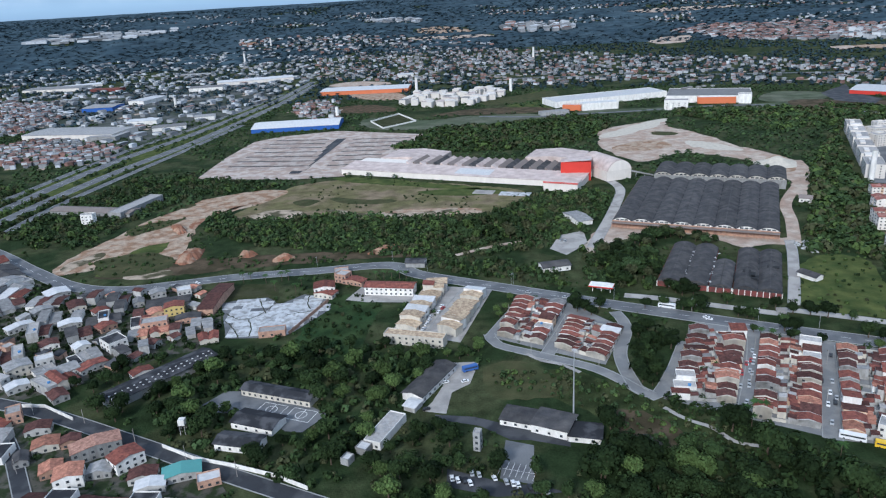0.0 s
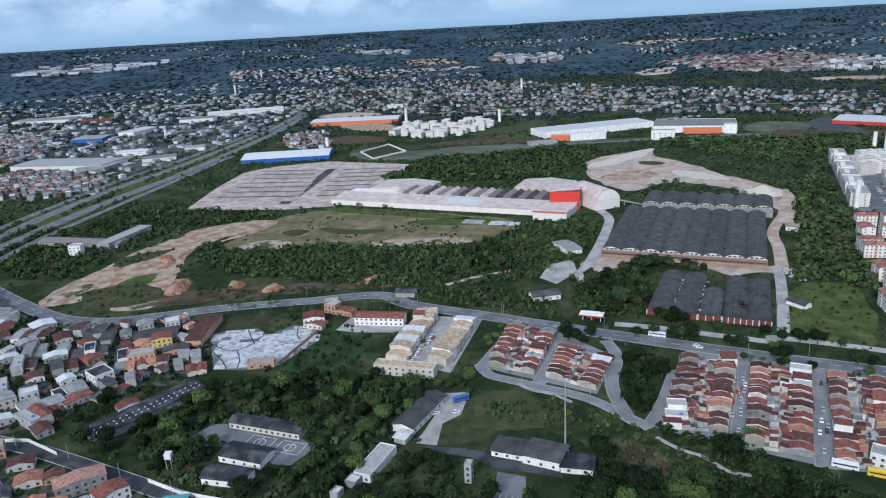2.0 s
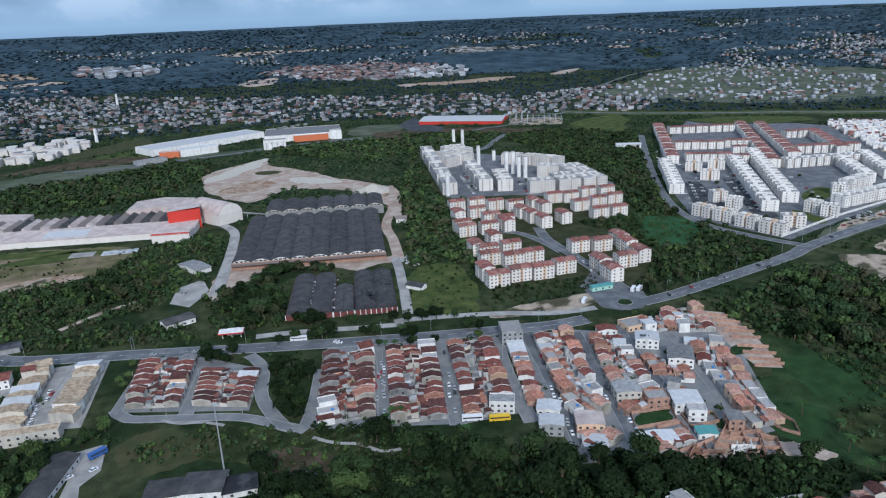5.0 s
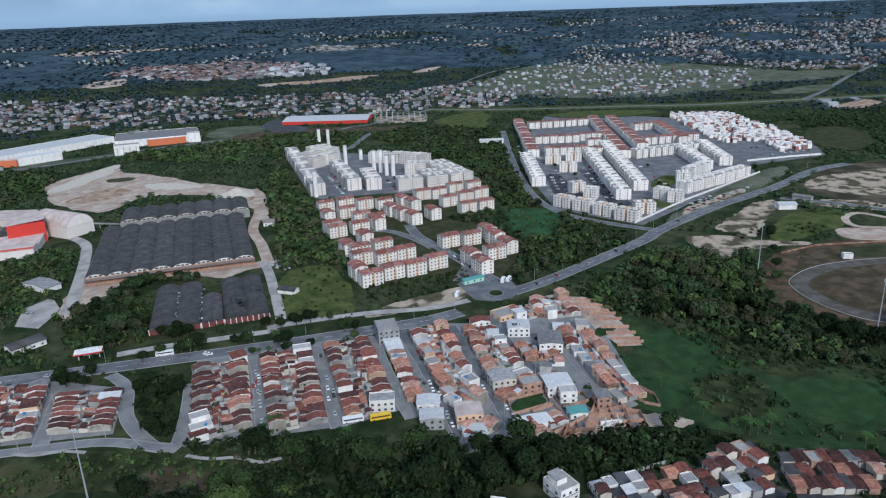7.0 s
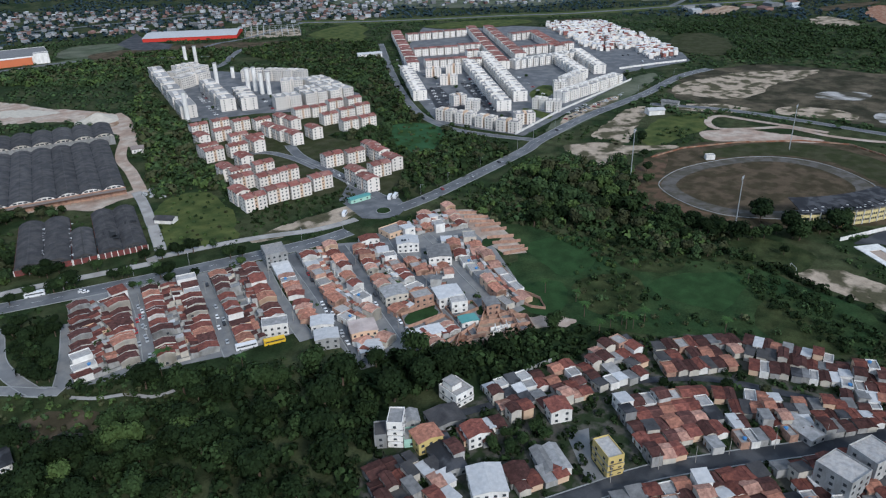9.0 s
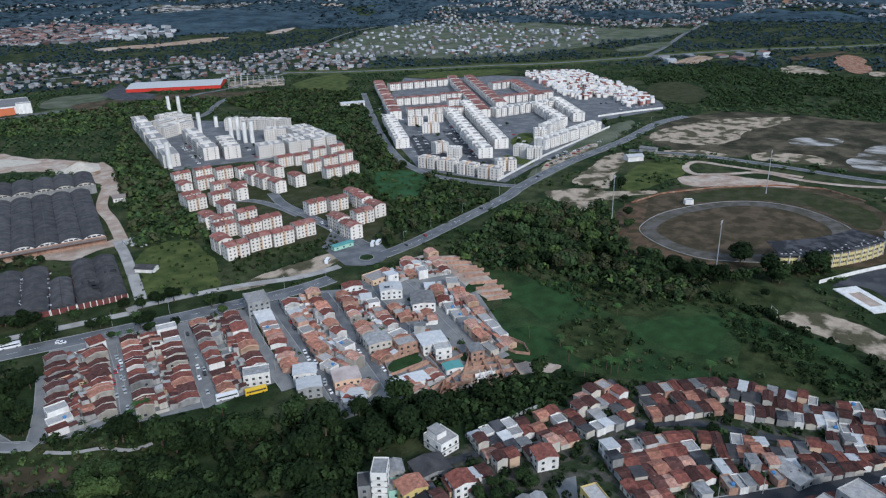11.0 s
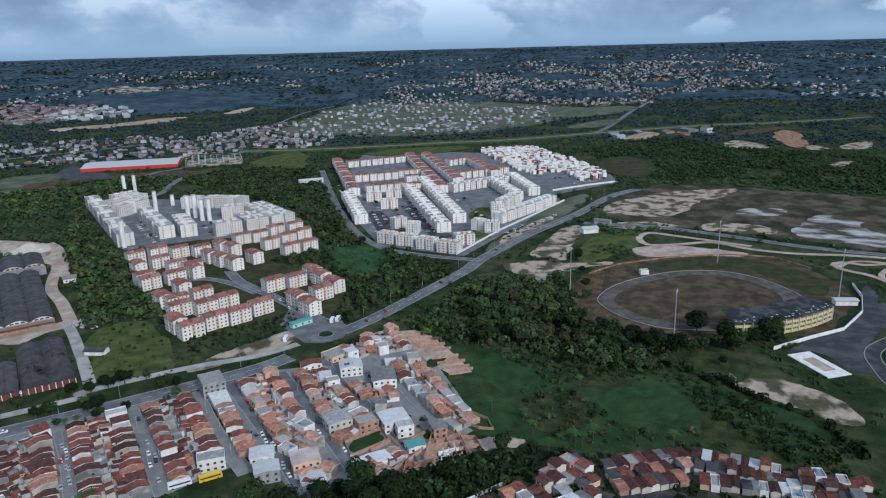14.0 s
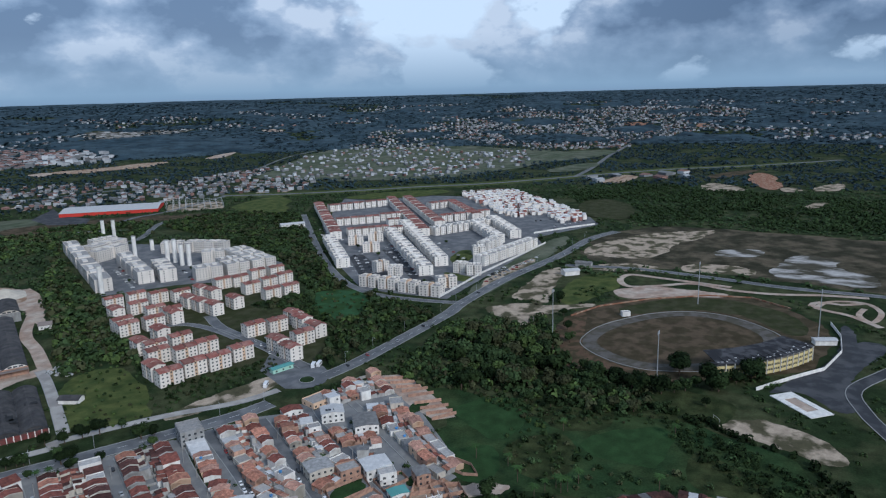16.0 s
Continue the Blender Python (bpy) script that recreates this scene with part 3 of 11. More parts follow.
patch("waste_plot", [(77.7, 304.2), (92.3, 304.3), (107.5, 290.7), (109.5, 277.1), (97.7, 268.8), (80.3, 270.3), (74.8, 284.3)], "brown_grass", "brown waste plot below the footpath", z=0.07, wobble=1.5)
patch("waste_plot", [(84.4, 285.8), (94.2, 282.7), (99.0, 272.6), (83.8, 273.5)], "dusty_soil", "grey trampled ground on the waste plot", z=0.10, wobble=1.2)
patch("low_scrub_ground", [(23.6, 349.2), (63.7, 348.2), (71.9, 342.5), (107.5, 307.8), (137.2, 269.1), (134.0, 261.7), (107.9, 269.2), (80.3, 270.3), (72.4, 297.3), (53.0, 321.7), (22.2, 333.3)], "weedy_grass", "weedy ground along the footpath", z=0.034, wobble=1.5, keep=True)
patch("lawn", [(-163.8, 495.6), (-148.0, 500.6), (-126.2, 498.3), (-118.7, 471.3), (-141.5, 473.3), (-156.5, 468.6)], "turf", "green lawn beside the concrete lot", z=0.05, wobble=0.6)
patch("dirt_plain", [(788.5, 297.2), (898.5, 315.3), (992.1, 298.2), (1041.4, 238.9), (1041.4, 154.8), (1036.9, -17.6), (1028.7, -93.5), (764.0, -75.0), (772.2, -17.8), (781.9, 64.7), (784.8, 177.8), (781.2, 246.6)], "dark_plain", "dark bare plain with pale sandy patches", z=0.05, wobble=3.0, keep=True)
patch("pale_sand", [(841.1, 90.8), (894.5, 79.4), (919.8, 64.1), (908.9, 45.6), (905.7, 22.7), (869.4, 31.9), (853.8, 20.4), (846.0, -3.1), (829.9, -13.8), (785.9, -14.1), (789.8, 17.5), (797.1, 37.9), (791.0, 68.5), (809.6, 84.1)], "white_sand", "whitish sand on the bare plain", z=0.11, wobble=3.5)
patch("pale_sand", [(890.6, 166.3), (919.6, 138.8), (916.5, 100.2), (878.7, 113.6), (869.3, 149.3)], "white_sand", "whitish sand streak on the bare plain", z=0.11, wobble=3.0)
patch("pale_sand", [(802.9, 302.6), (882.5, 305.8), (945.4, 280.1), (1001.4, 241.2), (1035.7, 172.7), (963.8, 188.0), (921.5, 214.1), (881.1, 211.1), (815.0, 227.1), (820.9, 262.9)], "broken_soil", "pale soil on the bare plain", z=0.11, wobble=3.5)
patch("pale_sand", [(749.4, 285.5), (786.7, 251.7), (790.4, 194.6), (764.2, 200.1), (746.7, 257.9)], "broken_soil", "pale soil beside the plain road", z=0.11, wobble=2.5)
patch("pale_sand", [(937.3, 35.8), (989.9, -12.7), (869.9, -13.5), (877.7, 21.5)], "dark_plain", "dark damp ground on the plain", z=0.11, wobble=3.0)
patch("pale_sand", [(823.1, 177.5), (830.4, 112.4), (804.8, 91.7), (778.8, 132.5), (777.6, 179.2)], "broken_soil", "pale soil on the bare plain", z=0.11, wobble=3.0)
patch("bare_soil", [(608.3, 280.4), (662.4, 286.1), (693.9, 299.8), (739.2, 291.8), (679.0, 277.3), (619.1, 258.5), (587.9, 259.5)], "broken_soil", "pale soil beside the road", z=0.08, wobble=1.5)
patch("bare_soil", [(563.3, 308.9), (589.2, 289.3), (603.1, 248.9), (566.8, 244.7), (531.7, 245.1), (546.0, 268.2)], "broken_soil", "pale soil beside the road", z=0.08, wobble=1.5)
patch("grass_slope", [(612.8, 250.1), (682.8, 269.4), (743.2, 253.6), (741.8, 227.7), (700.0, 208.6), (648.5, 220.7), (601.8, 231.6)], "light_grass", "green grass slope beside the road", z=0.06, wobble=1.5)
patch("bare_soil", [(560.9, 278.1), (590.0, 263.1), (609.5, 237.1), (626.0, 215.4), (613.0, 216.3), (592.7, 236.0), (562.8, 245.4), (534.9, 249.0), (536.8, 263.4)], "broken_soil", "pale rubble strip beside the road", z=0.085, wobble=1.5, keep=True)
patch("bare_soil", [(652.1, 300.4), (713.0, 311.3), (744.8, 297.4), (721.1, 281.2), (672.5, 283.9), (637.9, 273.4), (607.2, 273.7), (603.9, 299.3)], "broken_soil", "pale sandy track from the road", z=0.085, wobble=1.2, keep=True)
patch("bare_soil", [(684.9, 215.4), (706.4, 184.3), (710.0, 151.7), (713.6, 110.0), (697.0, 112.2), (680.5, 155.5), (650.7, 190.6), (660.5, 213.2)], "sand_soil", "reddish bare ground round the winding track", z=0.085, wobble=1.2, keep=True)
patch("stadium_ground", [(530.2, 216.1), (575.8, 226.8), (646.4, 203.1), (701.4, 158.0), (711.9, 91.8), (669.7, 39.9), (617.4, 15.6), (534.1, 25.2), (498.5, 71.4), (467.3, 109.8), (461.4, 164.1), (483.2, 194.5)], "brown_grass", "worn grass ground round the oval track", z=0.06, wobble=2.0, keep=True)
patch("stadium_turf", [(620.2, 194.7), (681.6, 153.3), (693.7, 99.0), (665.4, 48.4), (624.0, 32.1), (601.6, 46.4), (648.3, 82.5), (647.4, 140.1), (600.3, 178.0)], "turf", "greener turf beyond the oval track", z=0.09, wobble=1.0)
patch("red_earth", [(520.2, 219.8), (570.2, 227.9), (606.5, 216.9), (544.5, 198.8), (505.1, 179.3), (485.8, 153.5), (484.7, 124.2), (469.5, 118.0), (458.3, 150.3), (460.5, 180.8), (472.8, 200.3)], "brown_earth", "bare reddish earth beside the track", z=0.09, wobble=1.5)
patch("sand_pitch", [(419.5, 70.3), (433.3, 60.5), (441.2, 45.7), (437.9, 31.3), (429.6, 11.5), (404.6, -4.2), (401.1, 9.6), (408.4, 32.6), (412.8, 52.5)], "broken_soil", "pale sand football pitch", z=0.07, wobble=1.5, keep=True)
patch("stadium_forecourt", [(476.9, 52.2), (514.0, 37.5), (549.0, 19.1), (598.4, 10.8), (648.4, 15.1), (659.4, 9.5), (625.2, 0.3), (570.4, 1.6), (537.4, 8.0), (502.8, 3.2), (479.9, -6.9), (467.6, 7.8), (499.2, 29.2)], "dark_asphalt", "dark asphalt forecourt of the stadium", category="yard", z=0.08, wobble=0.5, keep=True)
patch("stadium_forecourt", [(496.6, 37.4), (525.4, 24.5), (569.9, 9.4), (618.0, 3.1), (621.7, -18.0), (593.7, -18.0), (554.0, -1.7), (514.0, 3.6), (478.0, -5.5), (485.9, 8.7)], "dark_asphalt", "dark asphalt forecourt of the stadium", category="yard", z=0.084, wobble=0.5, keep=True)



def mound(name, x, y, turn, w, d, h, seed, mat, label, category="bank"):
    """A lumpy heap of soil cut by gullies."""
    n, rows, v, q = 36, 8, [], []
    for j in range(rows):
        u = j / (rows - 1)
        for i in range(n):
            a = 2 * math.pi * i / n
            k = (1 - 0.62 * u ** 1.3) * (1 + 0.3 * noise.noise((math.cos(a) * 2.2, math.sin(a) * 2.2, seed)) + 0.12 * noise.noise((math.cos(a) * 7, math.sin(a) * 7, seed + u * 2)))
            px, py = math.cos(a) * w / 2 * k, math.sin(a) * d / 2 * k
            v.append((px, py, max(-0.1, h * u * (1 + 0.5 * noise.noise((px * 0.15, py * 0.15, seed))) - 0.1)))
    for j in range(rows - 1):
        q += [(j * n + i, j * n + (i + 1) % n, (j + 1) * n + (i + 1) % n, (j + 1) * n + i) for i in range(n)]
    q.append(tuple((rows - 1) * n + i for i in range(n)))
    tagged(part(name, (v, q), mat, at=pose(x, y, 0, 0, 0, turn)), label, category, kind="structure")


for k, (p, w, d, h) in enumerate((((-214.5, 571.2), 20, 40, 5), ((-163.9, 565.2), 15, 11, 5), ((-131.0, 551.5), 20, 11, 4), ((-47.9, 558.6), 30, 11, 4), ((-249.7, 650.9), 11, 38, 4))):
    mound("soil_bank", p[0], p[1], 8.0 * k, w, d, h, k + 1, "red_soil", "eroded reddish soil bank below the field")
patch("bare_soil", [(-246.5, 662.5), (-221.1, 710.7), (-187.9, 746.5), (-170.1, 765.7), (-203.8, 736.6), (-232.3, 693.2), (-235.0, 643.1)], "red_soil", "reddish streak of bare soil on the cleared slope", z=0.13, wobble=2.0)
patch("grass_strip", [(-276.7, 581.3), (-262.3, 615.6), (-248.8, 621.1), (-240.5, 589.5), (-255.7, 571.0)], "light_grass", "strip of grass on the cleared slope", z=0.13, wobble=2.0)
patch("grass_strip", [(-287.4, 535.2), (-258.1, 564.7), (-225.6, 553.0), (-249.1, 541.5)], "light_grass", "strip of grass beside the cleared slope", z=0.13, wobble=1.5)
patch("slope_patch", [(-323.1, 559.4), (-309.1, 585.4), (-298.7, 595.3), (-290.3, 581.6), (-306.7, 559.4), (-310.7, 548.1)], "broken_soil", "pale stony soil at the foot of the slope", z=0.15, wobble=1.5)
patch("slope_patch", [(-303.9, 650.5), (-294.9, 676.5), (-264.3, 684.8), (-253.0, 693.3), (-259.3, 669.5), (-279.0, 648.5), (-291.9, 634.0)], "olive_grass", "strip of bushes and grass across the cleared slope", z=0.15, wobble=1.5)
patch("slope_patch", [(-298.9, 568.2), (-284.4, 584.5), (-256.7, 588.4), (-226.3, 570.8), (-218.1, 552.5), (-231.9, 533.8), (-262.8, 532.7), (-287.3, 547.2)], "olive_grass", "green scrub below the cleared slope", z=0.15, wobble=2.0)
patch("slope_patch", [(-280.9, 625.8), (-250.3, 643.0), (-237.4, 635.1), (-245.9, 614.6), (-268.0, 605.3)], "pale_soil", "reddish gullied soil on the cleared slope", z=0.15, wobble=1.5)
patch("slope_patch", [(-280.7, 734.2), (-260.3, 745.9), (-258.4, 729.6), (-270.5, 720.9)], "olive_grass", "clump of grass on the cleared slope", z=0.15, wobble=1.2)
patch("slope_patch", [(-222.8, 741.2), (-186.0, 767.8), (-172.4, 762.8), (-196.4, 732.1), (-210.3, 715.7)], "pale_soil", "reddish soil at the top of the slope", z=0.15, wobble=1.5)
patch("field_patch", [(-156.4, 725.3), (-137.5, 737.3), (-123.0, 719.6), (-138.2, 704.6)], "olive_grass", "green weeds on the dry field", z=0.12, wobble=2.0)
patch("field_patch", [(-125.7, 739.4), (-75.8, 718.0), (-40.3, 716.9), (-45.5, 700.5), (-97.6, 703.3)], "olive_grass", "green weeds on the dry field", z=0.12, wobble=2.0)
patch("field_patch", [(-119.2, 691.8), (-71.5, 666.2), (-27.5, 665.4), (16.8, 673.8), (5.1, 654.0), (-59.4, 647.3), (-104.5, 665.9)], "broken_soil", "pale bare patches on the dry field", z=0.12, wobble=2.5)
patch("field_patch", [(-192.9, 691.6), (-166.7, 702.5), (-128.9, 681.9), (-148.4, 665.6), (-181.2, 665.8)], "broken_soil", "pale bare patches on the dry field", z=0.12, wobble=2.5)
patch("field_patch", [(-29.1, 741.4), (19.7, 745.7), (78.0, 721.8), (53.1, 708.0), (-5.0, 718.0)], "light_grass", "greener strip of the field beside the factory", z=0.12, wobble=2.0)
patch("field_patch", [(-125.3, 832.6), (-43.0, 792.8), (49.8, 740.3), (42.9, 728.7), (-48.4, 768.5), (-122.4, 808.8)], "light_grass", "greener strip of the field beside the factory", z=0.12, wobble=1.5)

# ---- roads ----
avenue = [(-475.3, 669.3), (-394.8, 605.1), (-338.7, 555.4), (-287.8, 516.6), (-247.5, 504.1), (-210.4, 508.6), (-160.6, 517.0), (-99.6, 520.7), (-42.4, 523.8)] + [(-17.7, 499.8), (44.7, 464.5), (108.0, 428.5), (151.9, 404.3), (186.6, 386.0), (216.4, 370.9)] + [(283.4, 339.1), (314.8, 330.2)]
road("avenue", avenue, 13.0, "grey asphalt avenue with worn lane dashes")
road("service_road", [(120.7, 441.6), (146.2, 431.3), (208.5, 400.0)] + [(210.5, 406.7), (265.8, 378.9), (304.7, 351.3), (333.8, 341.0)], 6.0, "pale paved service road along the avenue", mat="concrete", dashes=False)
road("estate_road", [(365.6, 328.6), (396.8, 324.9), (430.7, 324.1), (476.2, 324.0), (536.7, 324.5), (572.9, 329.4), (671.8, 331.1), (792.1, 320.6), (902.9, 321.0), (966.0, 304.6)], 12.0, "grey asphalt road past the white estate")
road("estate_lane", [(569.7, 330.4), (559.4, 375.8), (558.2, 428.9), (586.6, 489.6), (658.0, 576.7), (764.2, 689.4), (898.3, 825.7)], 8.0, "grey asphalt lane round the white estate", dashes=False)
road("side_street", [(108.2, 417.0), (109.4, 393.8), (97.1, 359.1), (96.9, 323.5), (103.7, 314.5), (119.7, 337.3), (137.9, 371.4)], 7.0, "grey paved side street", mat="cobble", dashes=False)
road("side_street", [(25.5, 395.2), (29.7, 380.5), (53.6, 364.3), (81.7, 344.7), (99.1, 318.8)], 6.5, "grey paved side street", mat="cobble", dashes=False)
road("side_street", [(50.5, 440.2), (37.6, 415.4), (25.1, 390.7)], 6.0, "grey paved side street", mat="cobble", dashes=False)
road("side_street", [(80.2, 415.6), (67.3, 387.6), (56.3, 365.3)], 7.5, "grey paved side street", mat="cobble", dashes=False)
road("side_street", [(181.4, 377.7), (166.9, 343.9), (140.5, 292.9)], 8.0, "grey paved street between the terraced houses", mat="cobble", dashes=False)
road("side_street", [(213.9, 358.7), (195.2, 319.7), (171.0, 271.0)], 8.0, "grey paved street between the terraced houses", mat="cobble", dashes=False)
road("side_street", [(248.4, 344.2), (224.6, 300.1), (203.1, 250.7)], 8.0, "grey paved street between the terraced houses", mat="cobble", dashes=False)
road("side_street", [(267.0, 337.4), (247.4, 295.1), (228.1, 256.6), (204.1, 211.6)], 7.0, "grey paved street between the terraced houses", mat="asphalt", dashes=False)
road("side_street", [(294.5, 318.5), (271.2, 276.0), (246.5, 232.4), (226.6, 196.8)], 6.5, "grey paved street between the terraced houses", mat="asphalt", dashes=False)
road("side_street", [(325.3, 310.0), (309.2, 287.7), (294.7, 257.7), (278.2, 224.6), (263.6, 196.3), (255.9, 184.4)], 6.0, "grey paved street between the terraced houses", mat="asphalt", dashes=False)
road("side_street", [(343.3, 287.0), (328.1, 258.0), (312.3, 233.1), (295.2, 203.2), (280.2, 175.1), (274.4, 162.0)], 5.0, "grey paved street between the newer houses", mat="cobble", dashes=False)
road("shed_track", [(275.0, 521.9), (298.5, 576.6), (317.0, 625.5), (359.9, 688.5), (387.8, 730.1), (402.6, 781.1)], 10.0, "pale dirt track beside the sheds", mat="sand_soil", kerbs=False, dashes=False)
road("shed_drive", [(273.9, 528.9), (264.5, 504.0), (244.0, 459.0), (221.5, 412.0)], 7.0, "grey concrete drive beside the small sheds", mat="concrete", dashes=False)
road("factory_drive", [(182.4, 738.7), (183.7, 701.0), (162.7, 640.2), (141.9, 588.9), (119.6, 537.2)], 9.0, "pale concrete drive down from the factory", mat="concrete", dashes=False)
road("highway", [(-463.6, 650.6), (-454.5, 710.7), (-442.3, 804.9), (-417.4, 938.4), (-381.0, 1084.1), (-344.9, 1289.0), (-314.0, 1497.9), (-288.6, 1801.8)], 16.0, "wide grey highway", step=15.0)
road("highway", [(-494.0, 699.3), (-480.1, 756.0), (-470.4, 862.1), (-446.5, 1011.1), (-404.8, 1158.7), (-363.2, 1364.1), (-329.7, 1579.5), (-305.7, 1869.0)], 16.0, "wide grey highway", step=15.0)
patch("highway_verge", [(-452.5, 632.8), (-446.2, 696.0), (-433.3, 786.4), (-407.6, 914.0), (-372.3, 1056.7), (-337.1, 1257.3), (-306.0, 1456.0), (-275.9, 1762.3), (-320.4, 1965.8), (-345.1, 1659.4), (-377.9, 1424.2), (-418.8, 1202.5), (-461.8, 1049.3), (-489.1, 900.2), (-498.4, 788.4), (-511.5, 727.3)], "light_grass", "green verges of the wide highway", z=0.07, wobble=1.0)
road("frontage_road", [(-521.5, 743.2), (-504.3, 798.9), (-489.1, 900.2), (-465.4, 1058.1), (-422.4, 1214.0), (-377.9, 1424.2), (-341.1, 1638.7)], 10.0, "grey frontage road beside the highway", dashes=False, step=15.0)
road("frontage_road", [(-428.3, 664.3), (-422.2, 763.9), (-399.6, 894.0), (-369.4, 1047.9), (-334.2, 1245.1)], 9.0, "grey frontage road beside the highway", dashes=False, step=15.0)
road("town_street", [(-271.8, 353.6), (-224.3, 335.5), (-196.7, 322.0), (-148.8, 295.9), (-103.8, 271.2), (-49.2, 242.3)], 9.0, "dark asphalt street between houses and walls", mat="dark_asphalt", dashes=False)
road("town_street", [(-233.5, 319.6), (-216.2, 298.7), (-191.3, 262.6), (-181.2, 248.2)], 7.0, "dark asphalt street between houses", mat="dark_asphalt", dashes=False)
road("town_street", [(172.2, 95.4), (194.9, 81.8), (214.5, 70.0), (241.8, 46.3), (266.8, 22.8), (307.4, -11.6)], 8.0, "dark asphalt street through the hillside houses", mat="dark_asphalt", dashes=False)
road("alley", [(189.9, 158.2), (213.6, 143.3), (236.7, 130.8), (251.6, 109.9), (268.0, 98.0), (288.7, 71.2), (297.2, 38.9), (306.9, 4.9)], 4.5, "narrow paved alley between the houses", mat="dark_asphalt", kerbs=False, dashes=False)
road("stadium_road", [(751.6, 296.8), (768.9, 223.3), (766.0, 144.2), (757.3, 62.2), (761.7, -17.9), (754.2, -74.3)], 9.0, "grey road along the bare plain", mat="asphalt", dashes=False)
road("stadium_road", [(606.5, -43.6), (554.4, -18.1), (512.7, -0.3), (479.9, -6.9), (454.1, -18.2), (419.6, -36.4)], 9.0, "dark asphalt road beside the stadium", mat="dark_asphalt", dashes=False)
road("footpath", [(44.8, 367.3), (52.6, 358.2), (62.8, 352.4), (71.0, 342.7)], 2.5, "pale concrete footpath", mat="concrete", kerbs=False, dashes=False, step=3)
road("footpath", [(104.9, 304.4), (112.3, 293.2), (121.7, 285.1), (127.6, 273.7), (136.7, 269.3)], 2.5, "pale concrete footpath", mat="concrete", kerbs=False, dashes=False, step=3)
RING = [(1003.8, 1144.1), (1079.6, 1027.0), (1188.0, 906.0), (1275.8, 822.7), (1353.9, 729.6), (1461.0, 647.3), (1580.8, 562.8), (1756.3, 420.6), (1892.4, 258.7), (2088.6, 76.6)]
road("ring_road", RING, 14.0, "distant grey ring road", dashes=False, kerbs=False, step=20)
ring_line = rounded(RING, 20, 0, 0, closed=False)
keep_out(list(offset(ring_line, 32)) + list(offset(ring_line, -32))[::-1])
verge = part("road_verge", (lambda r: (r[0], [f[::-1] for f in r[1]]))(ribbon(ring_line, 58, 0.1)), "light_grass")
tagged(verge, "light green verges of the ring road", "verge", kind="structure")
road("access_road", [(573.6, 903.1), (641.0, 910.7), (728.6, 982.6), (816.7, 1014.2)], 9.0, "grey access road to the red-roofed store", dashes=False)

for line, wide, lab in (([(73.1, 1193.6), (154.9, 1162.5), (230.0, 1162.5), (324.1, 1161.1), (441.3, 1169.3), (535.5, 1142.8), (602.4, 1072.8), (655.5, 1012.7), (685.3, 970.2)], 10.0, "grey asphalt road in front of the mall"), ([(-11.6, 1687.4), (227.8, 1689.6), (378.6, 1644.0), (612.3, 1562.6), (827.7, 1487.6), (1005.4, 1442.6)], 14.0, "distant grey highway behind the mall")):
    road("town_road", line, wide, lab, dashes=False, kerbs=False, step=15)
    keep_out(list(offset(line, 20)) + list(offset(line, -14))[::-1])
patch("roadside_grass", [(166.9, 1411.8), (244.9, 1509.3), (235.9, 1296.5), (178.5, 1194.5), (102.9, 1205.9)], "light_grass", "light grass beside the mall", z=0.07, wobble=1.5)

for line, wide, lab in (([(1538.0, 586.4), (1748.6, 616.3), (2002.0, 666.3), (2204.2, 691.1), (2440.8, 710.3)], 12.0, "distant grey road into the far town"), ([(1381.0, 1307.9), (1415.4, 1185.0), (1389.3, 1057.6), (1392.7, 928.8), (1496.6, 867.8), (1595.0, 812.4), (1715.1, 784.4)], 8.0, "pale street along the villa slope"), ([(1410.0, 1460.4), (1694.4, 1599.4), (1961.8, 1610.3), (2055.4, 1509.2)], 8.0, "pale street along the villa slope"), ([(1445.3, 1367.9), (1555.8, 1221.5), (1747.3, 1124.8)], 6.0, "pale street between the villas"), ([(1715.0, 1523.5), (1807.9, 1372.7), (1938.0, 1204.9)], 6.0, "pale street between the villas"), ([(1533.1, 1449.7), (1893.7, 1579.5)], 6.0, "pale street between the villas"), ([(681.6, 1052.6), (767.4, 1081.4), (818.7, 1078.4), (1009.5, 1133.7)], 9.0, "grey road past the red store")):
    road("town_road", line, wide, lab, dashes=False, kerbs=False, step=18)
    keep_out(list(offset(line, wide / 2 + 3)) + list(offset(line, -wide / 2 - 3))[::-1])

patch("mall_verge", [(-139.6, 1214.0), (-66.9, 1272.2), (-26.7, 1177.7), (58.9, 1208.6), (163.5, 1194.9), (221.7, 1144.7), (78.2, 1095.2), (-26.1, 1101.7), (-96.3, 1121.9)], "pale_grass", "pale verges and tracks beside the storage yard", z=0.075, wobble=2.0, keep=True)
patch("mall_verge", [(-27.0, 1229.7), (73.6, 1283.9), (173.8, 1266.1), (212.4, 1223.7), (163.5, 1194.9), (59.3, 1216.6)], "brown_grass", "rough brownish field beside the road", z=0.075, wobble=2.0, keep=True)
patch("mall_verge", [(78.4, 1355.7), (198.9, 1440.3), (249.7, 1464.9), (230.4, 1342.4), (94.9, 1294.5)], "olive_grass", "rough field between the apartment blocks and the mall", z=0.075, wobble=2.0, keep=True)
patch("mall_verge", [(224.0, 1156.5), (348.4, 1154.6), (495.5, 1130.2), (616.2, 1115.1), (640.8, 1160.9), (511.3, 1166.9), (356.5, 1181.4), (242.9, 1201.7)], "pale_grass", "mown verge in front of the mall", z=0.075, wobble=1.5, keep=True)
